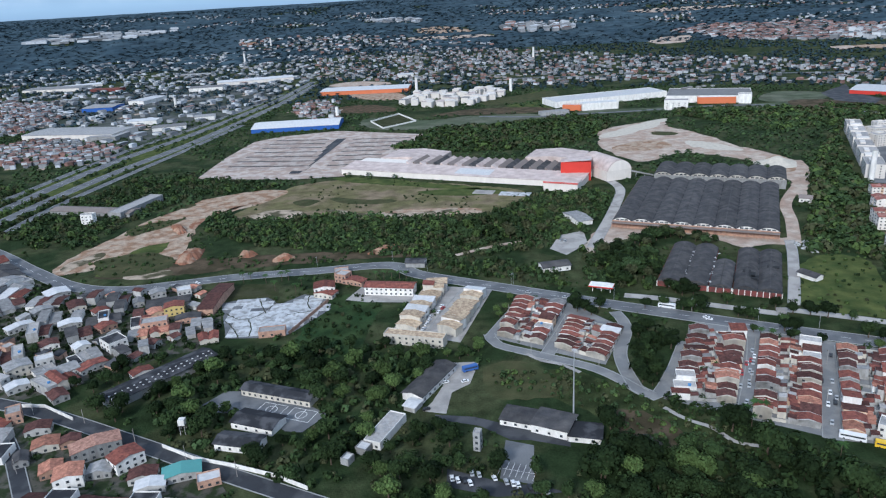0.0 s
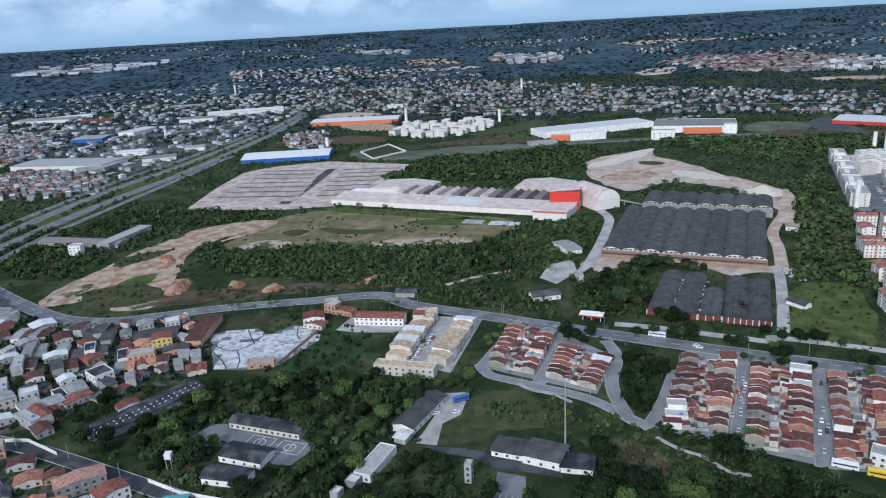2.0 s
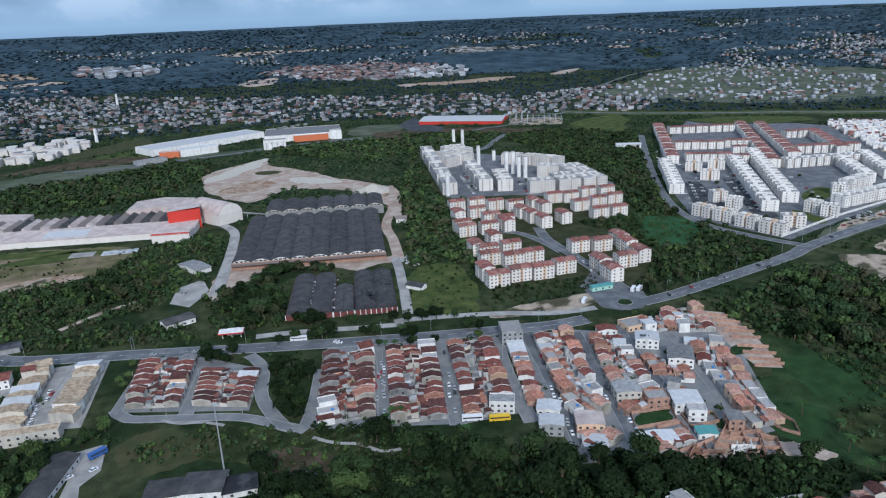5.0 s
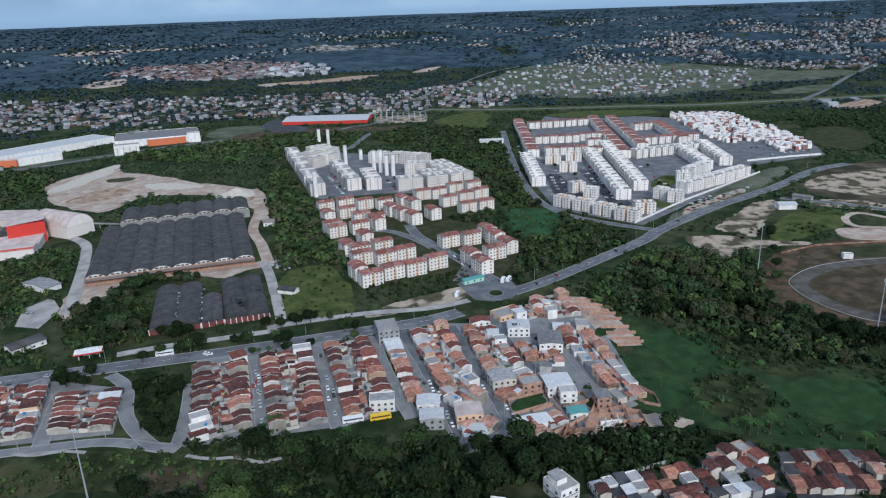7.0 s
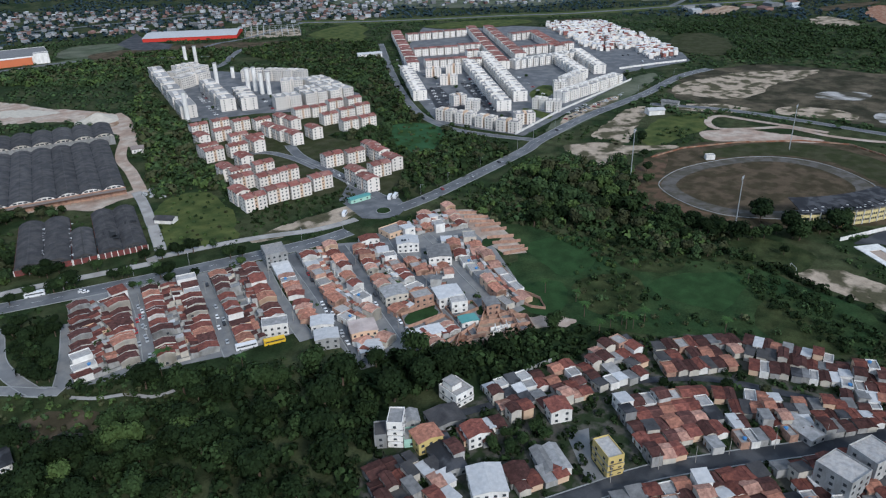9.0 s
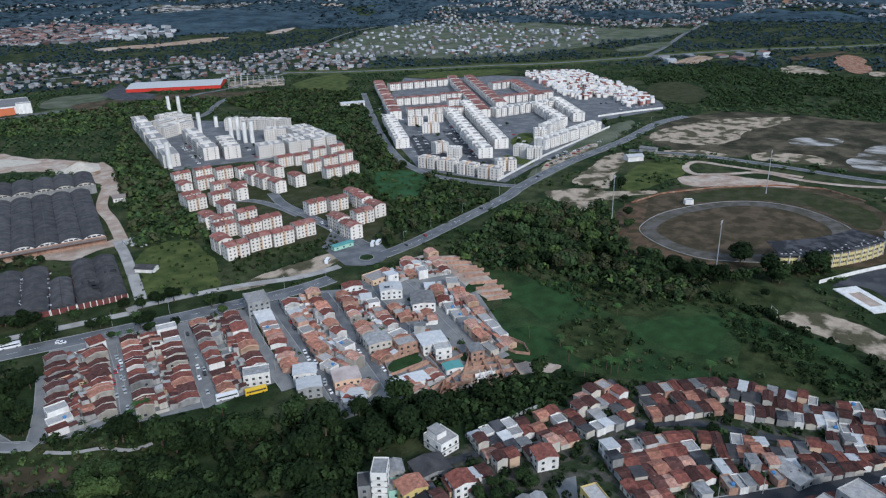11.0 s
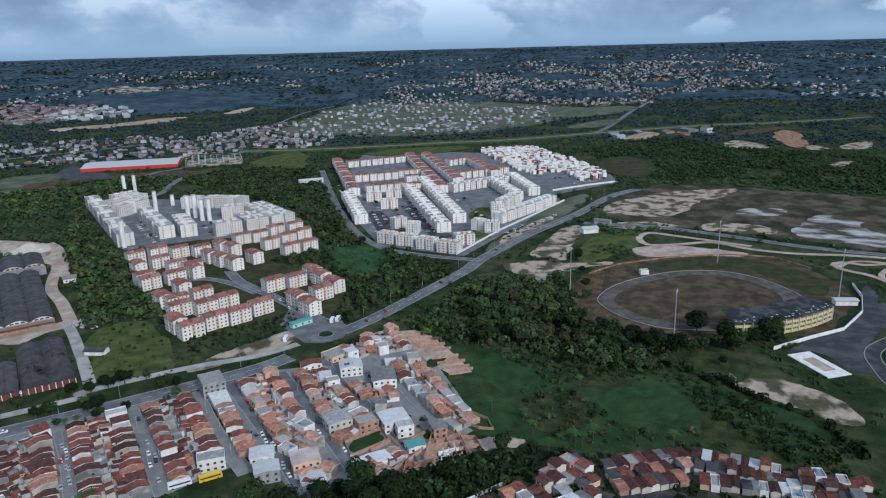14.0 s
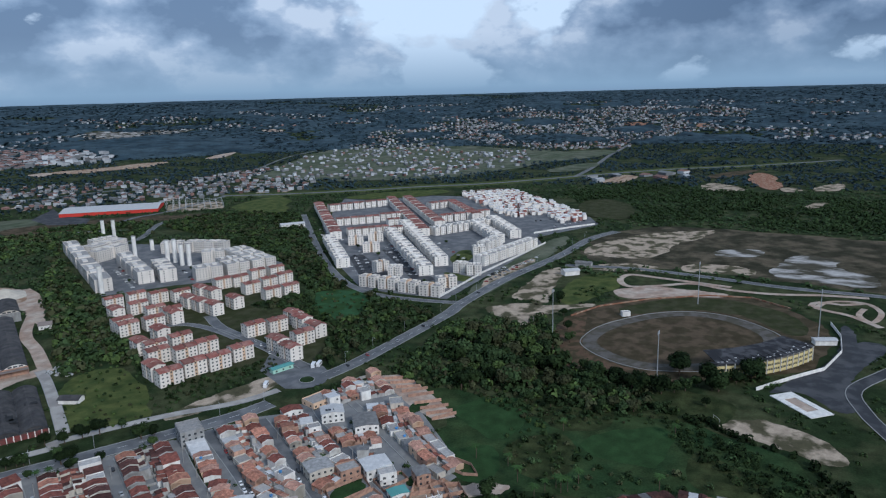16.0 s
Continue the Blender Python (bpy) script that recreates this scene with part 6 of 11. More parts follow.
# dark vaulted sheds
def vaulted_shed(a, b, d, h, n, rise, wall, label, face="white_wall", awning=False):
    mid, turn, w = frame_of(a, b)
    e = thing("vaulted_shed", mid[0], mid[1], turn, label, "shed")
    part("wall", joined(box(w, 0.5, h, y=0.25), box(w, 0.5, h, y=d - 0.25), box(0.5, d - 1, h, -w / 2 + 0.25, d / 2), box(0.5, d - 1, h, w / 2 - 0.25, d / 2)), wall, e)
    bay = w / n
    for k in range(n):
        x = -w / 2 + (k + 0.5) * bay
        rv = part("roof_vault", vault(bay - 0.7, d + 1.2, rise, h, x, -0.6), "dark_sheet", e, "dark weathered sheet vault")
        part("gutter", box(0.8, d + 0.6, 0.35, x + bay / 2 - (0.4 if k == n - 1 else 0), d / 2, h - 0.1), "black_sheet", e)
        for yy in (-0.1, d - 0.3):
            aw = part("arch_wall", arch_face(bay - 1.2, rise - 0.2, h, x, yy), face, e, "pale arched end wall")
            fw = aw if yy < 0 else fw
        for j in range(3):
            part("arch_window", box(bay * 0.16, 0.2, rise * 0.4, x + (j - 1) * bay * 0.22, -0.2, h + 0.35), "glass_dark", fw)
        part("ridge_light", box(0.8, d - 2, 0.3, x, d / 2, h + rise + 0.15), "dark_sheet", rv, "dark ridge strip")
        for yy in np.arange(d / 3, d - 4, d / 3):
            part("sheet_seam", vault(bay - 0.7, 0.3, rise, h + 0.03, x, yy, 0.27), "black_sheet", rv)
    if awning:
        part("canopy", prism([(-w / 2, h - 1.3), (w / 2, h - 1.3), (w / 2, h - 1.05), (-w / 2, h - 1.05)], 5.0, -5.0), "brown_sheet", e, "rusty canopy along the front")
        for k in range(n * 2 + 1):
            part("post", box(0.3, 0.3, h - 1.3, -w / 2 + 0.3 + k * (w - 0.6) / (n * 2), -4.7), "brick_wall", e)
    foot(mid, turn, w, d, 2)
    return e


vaulted_shed((147.5, 586.0), (267.5, 531.5), 146, 6.5, 8, 2.7, "brick_wall", "large dark vaulted warehouse with pale arched ends and a rusty canopy", awning=True)
vaulted_shed((224, 722), (338, 670), 48, 9.0, 7, 3.0, "grey_wall", "dark vaulted hall behind the large warehouse", face="cream_wall")
vaulted_shed((146.7, 454.9), (176.2, 440.3), 78, 3.8, 2, 3.0, "red_wall", "derelict dark vaulted shed with broken sheets", face="dark_sheet")
vaulted_shed((176.8, 440.0), (190.0, 433.8), 49, 3.6, 1, 2.6, "red_wall", "dark vaulted shed with red and white walls", face="dark_sheet")
vaulted_shed((190.6, 433.5), (217.9, 420.9), 77, 3.8, 2, 3.0, "red_wall", "dark vaulted shed with a hole in its roof", face="dark_sheet")

hall("small_shed", (245.5, 457.5), (252.0, 445.0), 8, 3.2, "white_wall", "dark_sheet", "small white shed with a dark roof beside the drive", "shed", rows=0)
for k, (x, y) in enumerate([(277.0, 509.0), (281.5, 515.5), (275.5, 519.0), (284.0, 522.0), (279.5, 501.5)]):
    mound("rubble_heap", x, y, 35.0 * k, 7.0 + k % 3, 5.5 + k % 2, 1.7, 60 + k, "rubble", "heap of white rubble beside the drive", "rubble")

# white piers, a broken roof and loose sheets on the small sheds
for p, q, n in (((146.7, 454.9), (176.2, 440.3), 4), ((176.8, 440.0), (190.0, 433.8), 3), ((190.6, 433.5), (217.9, 420.9), 8)):
    m, tr, w = frame_of(p, q)
    for k in range(n + 1):
        x = -w / 2 + w * k / n
        cx, cy = m[0] + x * math.cos(radians(tr)), m[1] + x * math.sin(radians(tr))
        tagged(part("wall_pier", box(0.5, 0.4, 4.0), "white_wall", at=pose(cx, cy, 0, 0, 0, tr)), "white pier on a red shed wall", "pier", "white piers of the sheds")
m, tr, w = frame_of((190.6, 433.5), (217.9, 420.9))
# the roof stays whole; black plates stand in for the holes' dark inside
hole = thing("roof_hole", m[0], m[1], tr, "thin black plates for the dark inside of a torn shed roof", "roof damage")
for x, y, ww, dd in ((-5.5, 22, 7, 9), (-2.5, 17, 4, 6), (-7.5, 28, 5, 5), (9, 40, 8, 4), (-14.6, 14, 1.0, 14)):
    part("opening", box(ww, dd, 0.2, x, y, 6.75), "rubber_and_hole_black", hole)
m, tr, w = frame_of((146.7, 454.9), (176.2, 440.3))
rr = random.Random(5)
for k in range(26):
    sheet = part("loose_sheet", box(rr.uniform(0.8, 2.2), rr.uniform(0.5, 1.2), 0.08), "white_sheet")
    u, dy = rr.choice((0.0, 0.5)), rr.uniform(4, 66)
    cx, cy = u * w + rr.uniform(-1.5, 1.5), dy
    c, sn = math.cos(radians(tr)), math.sin(radians(tr))
    sheet.matrix_basis = pose(m[0] + cx * c - cy * sn, m[1] + cx * sn + cy * c, 4.35, rr.uniform(-15, 15), rr.uniform(-15, 15), rr.uniform(0, 180))
    tagged(sheet, "loose pale roof sheet in a gutter", "roof sheet", "loose roof sheets")

# the factory
fa, fb = np.array((-116.0, 839.0)), np.array((147.0, 716.0))
mid, turn, w = frame_of(fa, fb)
fac = thing("factory", mid[0], mid[1], turn, "long white factory with pale sheet and sawtooth roofs", "factory")
part("wall", box(w, 62, 6.2, y=31), "ivory_wall", fac, "long white wall")
part("roof", turned(lean_to(34, w, 2.2, over=0.6, t=0.3, z=6.25), 90, 0, 17), "pale_sheet", fac, "pale sheet roof")
for k in range(22):
    x = -w / 2 + 70 + k * 9.0
    part("sawtooth", prism([(x, 6.3), (x + 8.9, 6.3), (x + 8.9, 6.7), (x + 0.6, 11.0), (x, 11.0)], 40, 34), ("pale_sheet", "brown_sheet", "pale_sheet", "brown_sheet", "dark_sheet")[k % 5 if k < 14 else 4 - k % 2], fac, "sawtooth roof bay")
part("rear_hall", prism([(-w / 2 + 20, 0), (-w / 2 + 95, 0), (-w / 2 + 95, 7), (-w / 2 + 57, 9.5), (-w / 2 + 20, 7)], 50, 63), "pale_sheet", fac)
part("rear_hall", prism([(60, 0), (125, 0), (125, 12), (92, 15), (60, 12)], 45, 76), "pale_sheet", fac)
part("skylight_sheet", turned(lean_to(20, 42, 1.3, over=0, t=0.1, z=7.0), 90, 20, 16), "white_sheet", fac, "pale blue translucent roof sheets")
part("office", box(36, 16, 8.5, w / 2 - 18, -8.2), "ivory_wall", fac, "white office at the end")
part("office_roof", turned(lean_to(17, 36, 2.0, z=8.6), 90, w / 2 - 18, -8.2), "pale_sheet", fac)
part("office_band", box(36.4, 0.4, 1.6, w / 2 - 18, -16.5, 8.0), "red_paint", fac, "red painted band")
hm = thing("factory_hall", 168, 742, turn + 12, "tall white vaulted factory hall with a red front", "factory")
part("wall", turned(box(30, 52, 11), 33, 10, 26), "ivory_wall", hm)
part("roof_vault", turned(vault(30, 53, 10.5, 11, 0, -26.5, n=16), 33, 10, 26), "pale_sheet", hm)
part("arch_wall", turned(arch_face(29.5, 10.3, 11, 0, -26.35, n=16), 33, 10, 26), "ivory_wall", hm)
part("red_front", box(32, 16, 20, -21.5, 10), "red_paint", hm, "red painted front")
part("front_roof", lean_to(32, 16, 2, z=20.05, x=-21.5, y=10), "pale_sheet", hm)
part("upper_block", box(26, 34, 19, -18, 36), "pale_sheet", hm)
part("conveyor", prism([(25, 9.0), (60, 2.0), (60, 3.2), (25, 10.4)], 2.0, 14), "fibre_sheet", hm, "sloping pale conveyor")
for k in range(3):
    part("conveyor_leg", box(0.5, 0.5, 7.0 - 2 * k, 33 + 9 * k, 15), "steel", hm)
foot(mid, turn, w, 90)
foot((168, 742), turn + 12, 80, 70)
# slabs and channels of the storage yard
for k in range(7):
    p, q = np.array((-288.5, 888.4)), np.array((-251.1, 1081.2))
    r, t2 = np.array((-164.3, 864.3)), np.array((-154.1, 1061.4))
    r2, q2 = np.array((-149.8, 860.8)), np.array((-134.9, 1055.8))
    s2, t3 = np.array((-94.0, 859.0)), np.array((-27.0, 1041.1))
    u = (k + 0.5) / 7
    for a, b in ((p + (q - p) * u, r + (t2 - r) * u), (r2 + (q2 - r2) * u, s2 + (t3 - s2) * u)):
        m, tr, ln = frame_of(a, b)
        tagged(part("storage_slab", box(ln, 24, 0.5), "slab_concrete", at=pose(m[0], m[1], 0.05, 0, 0, tr)), "long low pale concrete slab in the storage yard", "slab", "slabs of the storage yard")
        gap = float(np.linalg.norm((q - p)) / 7) / 2
        away = (q - p) / np.linalg.norm(q - p) * gap
        tagged(part("drain_channel", box(ln * 0.82, 4.5, 0.62), "dark_sheet", at=pose(m[0] + away[0], m[1] + away[1], 0.0, 0, 0, tr)), "dark open channel between concrete slabs", "channel", "channels of the storage yard")
road("yard_road", [(-176.7, 855.7), (-161.5, 940.0), (-142.0, 1066.6)], 14.0, "dark asphalt road across the storage yard", mat="dark_asphalt", kerbs=False, dashes=False)

# other large buildings
hall("blue_store", (-298.5, 1155.5), (-156.7, 1156.0), 70, 6.5, "blue_paint", "white_sheet", "large store with blue walls and a white roof", "store", rise=4.5, rows=0)
hall("orange_store", (-247.4, 1580.9), (-55.9, 1562.9), 70, 8, "orange_paint", "white_sheet", "large store with orange walls and a pale roof", "store", rise=2.0, rows=0)
hall("red_store", (701.2, 1213.0), (815.5, 1097.2), 80, 6.0, "red_paint", "white_sheet", "large store with bright red walls and a white roof", "store", rise=4.0, rows=0)
hall("shopping_mall", (208.0, 1234.1), (415.9, 1288.4), 60, 10, "white_wall", "white_sheet", "long white shopping mall", "mall", rise=1.0, style="flat", rows=0)
hall("shopping_mall", (394.8, 1227.3), (520.9, 1177.7), 90, 11, "white_wall", "fibre_sheet", "white shopping mall wing with an orange block", "mall", style="flat", rows=0)
hall("mall_block", (438.4, 1197.2), (496.2, 1181.1), 12, 10, "orange_paint", "white_sheet", "orange block in front of the mall", "mall", style="flat", rows=0)
hall("office_building", (369.6, 1155.8), (403.8, 1143.2), 20, 15, "white_wall", "roof_slab", "small white office building with orange edge", "office building", style="flat", rows=4, step=8)
hall("mall_block", (214.2, 1206.2), (242.1, 1193.5), 10, 9, "orange_paint", "white_sheet", "orange entrance block of the long mall", "mall", style="flat", rows=0)
hall("mall_annex", (173.2, 1163.8), (219.6, 1172.8), 18, 5, "grey_wall", "fibre_sheet", "low grey annex in front of the mall", "building", style="flat", rows=0)
hall("mall_block", (244.8, 1192.2), (306.0, 1196.1), 24, 11, "white_wall", "white_sheet", "white entrance wing of the long mall", "mall", style="flat", rows=0)
hall("mall_block", (498.1, 1178.8), (516.6, 1169.9), 14, 15, "white_wall", "roof_slab", "white stair tower of the mall", "mall", style="flat", rows=0)
mall_units = thing("roof_units", 483.8, 1266.8, 10, "grey machine housings on the mall roof", "roof plant", z=11.9)
for k in range(5):
    part("housing", box(9 - k, 6, 2.6, 14 * k - 30, 34 + 5 * (k % 2)), "fibre_sheet", mall_units)

# ---- single buildings and plots ----
RNG = random.Random(99)


def villa(a, b, d, floors, wall, roof, label, flat=True, balconies=0, name="house", category="house", rise=1.2, rows=None):
    """A house built singly on a front from a to b."""
    mid, turn, w = frame_of(a, b)
    e = thing(name, mid[0], mid[1], turn, label, category)
    h = floors * 3.0 + 0.3
    if flat:
        part("wall", joined(box(w, d, h, y=d / 2), box(w, 0.2, 0.8, y=0.1, z=h), box(w, 0.2, 0.8, y=d - 0.1, z=h), box(0.2, d - 0.4, 0.8, -w / 2 + 0.1, d / 2, h), box(0.2, d - 0.4, 0.8, w / 2 - 0.1, d / 2, h)), wall, e)
        part("roof", box(w - 0.45, d - 0.45, 0.15, y=d / 2, z=h + 0.01), roof, e)
    else:
        part("wall", prism([(-w / 2, 0), (w / 2, 0), (w / 2, h), (0, h + rise), (-w / 2, h)], d), wall, e)
        part("roof", gable(w, d, rise, z=h + 0.03, y=d / 2), roof, e)
    for f in range(floors):
        n = max(1, int(w / 3.2))
        for k in range(n):
            again("window", M_WINDOW, e, pose((k + 0.5) * w / n - w / 2, 0, 1.0 + 3.0 * f))
        for sx in (-1, 1):
            for k in range(max(1, int(d / 4.5))):
                again("window", M_WINDOW, e, pose(sx * w / 2, (k + 0.5) * d / max(1, int(d / 4.5)), 1.0 + 3.0 * f, 0, 0, 90))
        if balconies and f:
            part("floor_band", joined(box(w + 0.3, 0.3, 0.35, 0, -0.12, 3.0 * f - 0.1), box(0.3, d, 0.35, -w / 2 - 0.12, d / 2, 3.0 * f - 0.1)), "grey_wall", e, "grey concrete floor band")
            part("balcony", joined(box(w * 0.8, 1.4, 0.15, 0, -0.7, 3.0 * f), box(w * 0.8, 0.1, 1.0, 0, -1.35, 3.0 * f + 0.15)), wall, e, "projecting balcony")
    foot(mid, turn, w, d)
    return e


# beside the buses and along the newer streets
villa((190.7, 271.2), (201.2, 262.9), 9, 2, "white_wall", "fibre_sheet", "white two-storey house with a row of small windows")
sol = villa((307.7, 279.5), (317.5, 269.7), 12, 2, "white_wall", "white_sheet", "white two-storey house with solar panels on its roof", flat=False)
for k in range(3):
    part("solar_panel", box(1.6, 2.6, 0.12, -3.4 + k * 1.8, 3.5, 7.5), "glass_dark", sol, "dark solar panel")
villa((304.2, 250.7), (314.0, 240.5), 18, 2, "white_wall", "fibre_sheet", "white workshop with a grey sheet roof", flat=False, name="workshop", category="workshop", rise=0.8)
villa((266.9, 213.8), (278.8, 205.5), 14, 2, "white_wall", "white_sheet", "white two-storey house with a white roof", flat=False, rise=0.6)
villa((267.0, 205.3), (273.9, 199.6), 8, 2, "white_wall", "roof_slab", "bright white house with balcony", balconies=1)
villa((206.5, 251.4), (215.0, 243.3), 10, 2, "white_wall", "white_sheet", "white two-storey house with a white sheet roof", flat=False, rise=0.7)
villa((198.3, 239.3), (207.5, 231.7), 10, 2, "grey_wall", "white_sheet", "grey house with a white sheet roof", flat=False, rise=0.7)
villa((213.4, 228.7), (224.3, 220.6), 12, 2, "peach_wall", "pale_sheet", "peach two-storey house with a pale sheet roof", flat=False, rise=0.7)
villa((206.5, 215.8), (215.9, 209.3), 10, 1, "white_wall", "white_sheet", "low white house with a worn sheet roof", flat=False, rise=0.6)
villa((251.4, 239.3), (263.0, 232.6), 12, 2, "cream_wall", "fibre_sheet", "cream two-storey house with a grey sheet roof", flat=False, rise=0.8)
villa((259.2, 224.9), (269.1, 219.5), 9, 2, "brick_wall", "roof_slab", "unfinished bare brick house with flat roof")
villa((244.0, 331.2), (255.9, 324.9), 16, 3, "grey_wall", "roof_slab", "tall grey concrete house on the corner")
villa((302.6, 306.6), (313.3, 300.3), 8, 1, "white_wall", "tile_red", "white corner house with a red tile roof", flat=False)
villa((321.3, 298.2), (339.5, 294.2), 13, 1, "peach_wall", "roof_slab", "peach workshop with a flat roof on the corner", name="workshop", category="workshop")
villa((231.2, 201.8), (247.0, 194.0), 9, 1, "white_wall", "white_sheet", "low white house with patched sheet roofs", flat=False, rise=0.6)
villa((276.0, 188.3), (282.0, 183.8), 9, 2, "brick_wall", "fibre_sheet", "bare brick house with a grey sheet roof", flat=False, rise=0.5)
villa((258.0, 191.8), (265.9, 186.5), 7, 1, "white_wall", "teal_sheet", "low house with a teal sheet roof", flat=False, rise=0.5)
# unfinished plots with bare brick walls
patch("building_plot", [(240.1, 183.2), (261.3, 166.8), (278.9, 161.0), (287.3, 170.3), (291.5, 186.5), (278.5, 191.6), (265.9, 188.5), (251.2, 188.5)], "pale_soil", "dusty building plot with bare brick walls", category="plot", z=0.09, smooth=False, wobble=0.0, keep=True)
patch("building_plot", [(387.5, 293.3), (395.3, 282.7), (389.6, 262.9), (370.9, 232.9), (355.7, 211.8), (345.2, 221.2), (356.4, 247.7), (369.9, 270.1)], "sand_soil", "dusty strip of building plots", category="plot", z=0.09, smooth=False, wobble=0.0, keep=True)
patch("bare_soil", [(283.6, 168.7), (293.1, 168.3), (300.8, 154.1), (298.9, 149.1), (288.4, 152.1), (279.5, 160.0), (281.1, 165.0)], "broken_soil", "pale bare soil beyond the building plot", category="ground", z=0.08, smooth=True, wobble=0.8, keep=True)
wall_line("plot_wall", [(251.2, 188.5), (240.2, 183.0), (261.4, 166.6), (278.9, 161.0), (287.3, 170.3)], 2.6, 0.25, "brick_wall", "long bare brick plot wall")
wall_line("plot_wall", [(378.8, 278.2), (388.7, 264.2)], 2.2, 0.25, "brick_wall", "low unfinished bare brick wall")
wall_line("plot_wall", [(374.5, 270.6), (384.3, 256.4)], 2.2, 0.25, "brick_wall", "low unfinished bare brick wall")
wall_line("plot_wall", [(370.3, 262.7), (383.6, 250.3)], 2.2, 0.25, "brick_wall", "low unfinished bare brick wall")
wall_line("plot_wall", [(366.2, 254.6), (379.0, 242.6)], 2.2, 0.25, "brick_wall", "low unfinished bare brick wall")
wall_line("plot_wall", [(358.5, 244.6), (371.5, 232.0)], 2.2, 0.25, "brick_wall", "low unfinished bare brick wall")
wall_line("plot_wall", [(353.8, 237.3), (367.1, 223.9)], 2.2, 0.25, "brick_wall", "low unfinished bare brick wall")
wall_line("plot_wall", [(349.1, 229.8), (361.6, 217.5)], 2.2, 0.25, "brick_wall", "low unfinished bare brick wall")
wall_line("plot_wall", [(344.4, 222.4), (359.3, 213.5)], 2.2, 0.25, "brick_wall", "low unfinished bare brick wall")
wall_line("plot_wall", [(382.9, 286.2), (392.3, 273.1)], 2.2, 0.25, "brick_wall", "low unfinished bare brick wall")
wall_line("plot_wall", [(278.5, 191.6), (267.3, 186.6), (256.2, 181.5)], 2.4, 0.22, "brick_wall", "low unfinished bare brick wall")
wall_line("plot_wall", [(284.6, 189.6), (265.4, 167.8)], 2.4, 0.22, "brick_wall", "low unfinished bare brick wall")
wall_line("plot_wall", [(291.5, 186.4), (271.7, 165.2)], 2.4, 0.22, "brick_wall", "low unfinished bare brick wall")
wall_line("plot_wall", [(267.3, 186.6), (281.1, 172.9)], 2.4, 0.22, "brick_wall", "low unfinished bare brick wall")
wall_line("plot_wall", [(259.5, 183.9), (281.4, 164.5)], 2.4, 0.22, "brick_wall", "low unfinished bare brick wall")
wall_line("plot_wall", [(250.2, 183.1), (259.1, 177.3)], 2.4, 0.22, "brick_wall", "low unfinished bare brick wall")
wall_line("plot_wall", [(283.0, 184.8), (283.6, 176.4), (287.3, 170.3)], 2.4, 0.22, "brick_wall", "low unfinished bare brick wall")
wall_line("plot_wall", [(251.7, 187.8), (271.4, 187.7)], 2.4, 0.22, "brick_wall", "low unfinished bare brick wall")
wall_line("plot_wall", [(273.1, 185.3), (287.0, 178.5)], 2.4, 0.22, "brick_wall", "low unfinished bare brick wall")
wall_line("plot_wall", [(283.6, 176.4), (272.0, 164.7)], 2.4, 0.22, "brick_wall", "low unfinished bare brick wall")
wall_line("ring_beam", [(263.7, 177.7), (272.0, 172.3)], 2.9, 0.3, "white_wall", "pale concrete beam over unfinished walls", "beam")
wall_line("ring_beam", [(261.0, 174.5), (272.7, 171.2)], 2.9, 0.3, "white_wall", "pale concrete beam over unfinished walls", "beam")
wall_line("ring_beam", [(268.3, 178.0), (262.3, 172.6)], 2.9, 0.3, "white_wall", "pale concrete beam over unfinished walls", "beam")
wall_line("ring_beam", [(269.9, 175.6), (267.2, 172.4)], 2.9, 0.3, "white_wall", "pale concrete beam over unfinished walls", "beam")
wall_line("ring_beam", [(274.8, 175.4), (268.7, 170.0)], 2.9, 0.3, "white_wall", "pale concrete beam over unfinished walls", "beam")
wall_line("garden_wall", [(300.0, 191.9), (297.4, 173.5), (300.2, 166.2), (308.2, 174.5), (310.2, 188.9)], 1.8, 0.2, "brick_wall", "bare brick garden wall")

wall_line("yard_wall", [(249.1, 226.9), (269.9, 218.9), (262.6, 208.3), (240.4, 215.7), (249.1, 226.9)], 2.0, 0.2, "brick_wall", "bare brick wall round a small yard")
wall_line("yard_wall", [(249.3, 210.1), (262.4, 206.6), (259.5, 198.5), (244.5, 201.8), (249.3, 210.1)], 2.0, 0.2, "brick_wall", "bare brick wall round a small yard")
wall_line("yard_wall", [(242.3, 190.0), (257.2, 188.1), (252.0, 180.9), (237.0, 181.9), (242.3, 190.0)], 2.0, 0.2, "brick_wall", "bare brick wall round a small yard")
wall_line("yard_wall", [(268.9, 211.5), (283.0, 203.3), (279.0, 196.1), (263.5, 200.7), (268.9, 211.5)], 2.0, 0.2, "brick_wall", "bare brick wall round a small yard")
patch("garden", [(249.6, 226.2), (268.6, 218.7), (262.0, 209.3), (242.0, 216.3)], "lush_grass", "overgrown green garden inside brick walls", z=0.2, wobble=0.3)
patch("bare_yard", [(242.6, 189.6), (256.2, 187.8), (251.9, 181.9), (238.4, 182.6)], "red_soil", "bare reddish soil inside brick walls", z=0.2, wobble=0.3)
patch("dirt_track_end", [(284.3, 173.1), (292.0, 165.4), (301.7, 148.6), (296.9, 144.5), (283.9, 157.4), (276.1, 166.3)], "sand_soil", "pale earth track running out into the meadow", z=0.12, wobble=0.8)
patch("garden", [(254.5, 228.5), (269.8, 223.0), (265.9, 215.0), (251.5, 219.8)], "meadow", "overgrown green garden between the houses", z=0.16, wobble=0.5)
patch("garden", [(300.9, 186.5), (313.6, 180.8), (305.2, 171.3), (292.7, 176.8)], "meadow", "overgrown green garden between the houses", z=0.16, wobble=0.5)
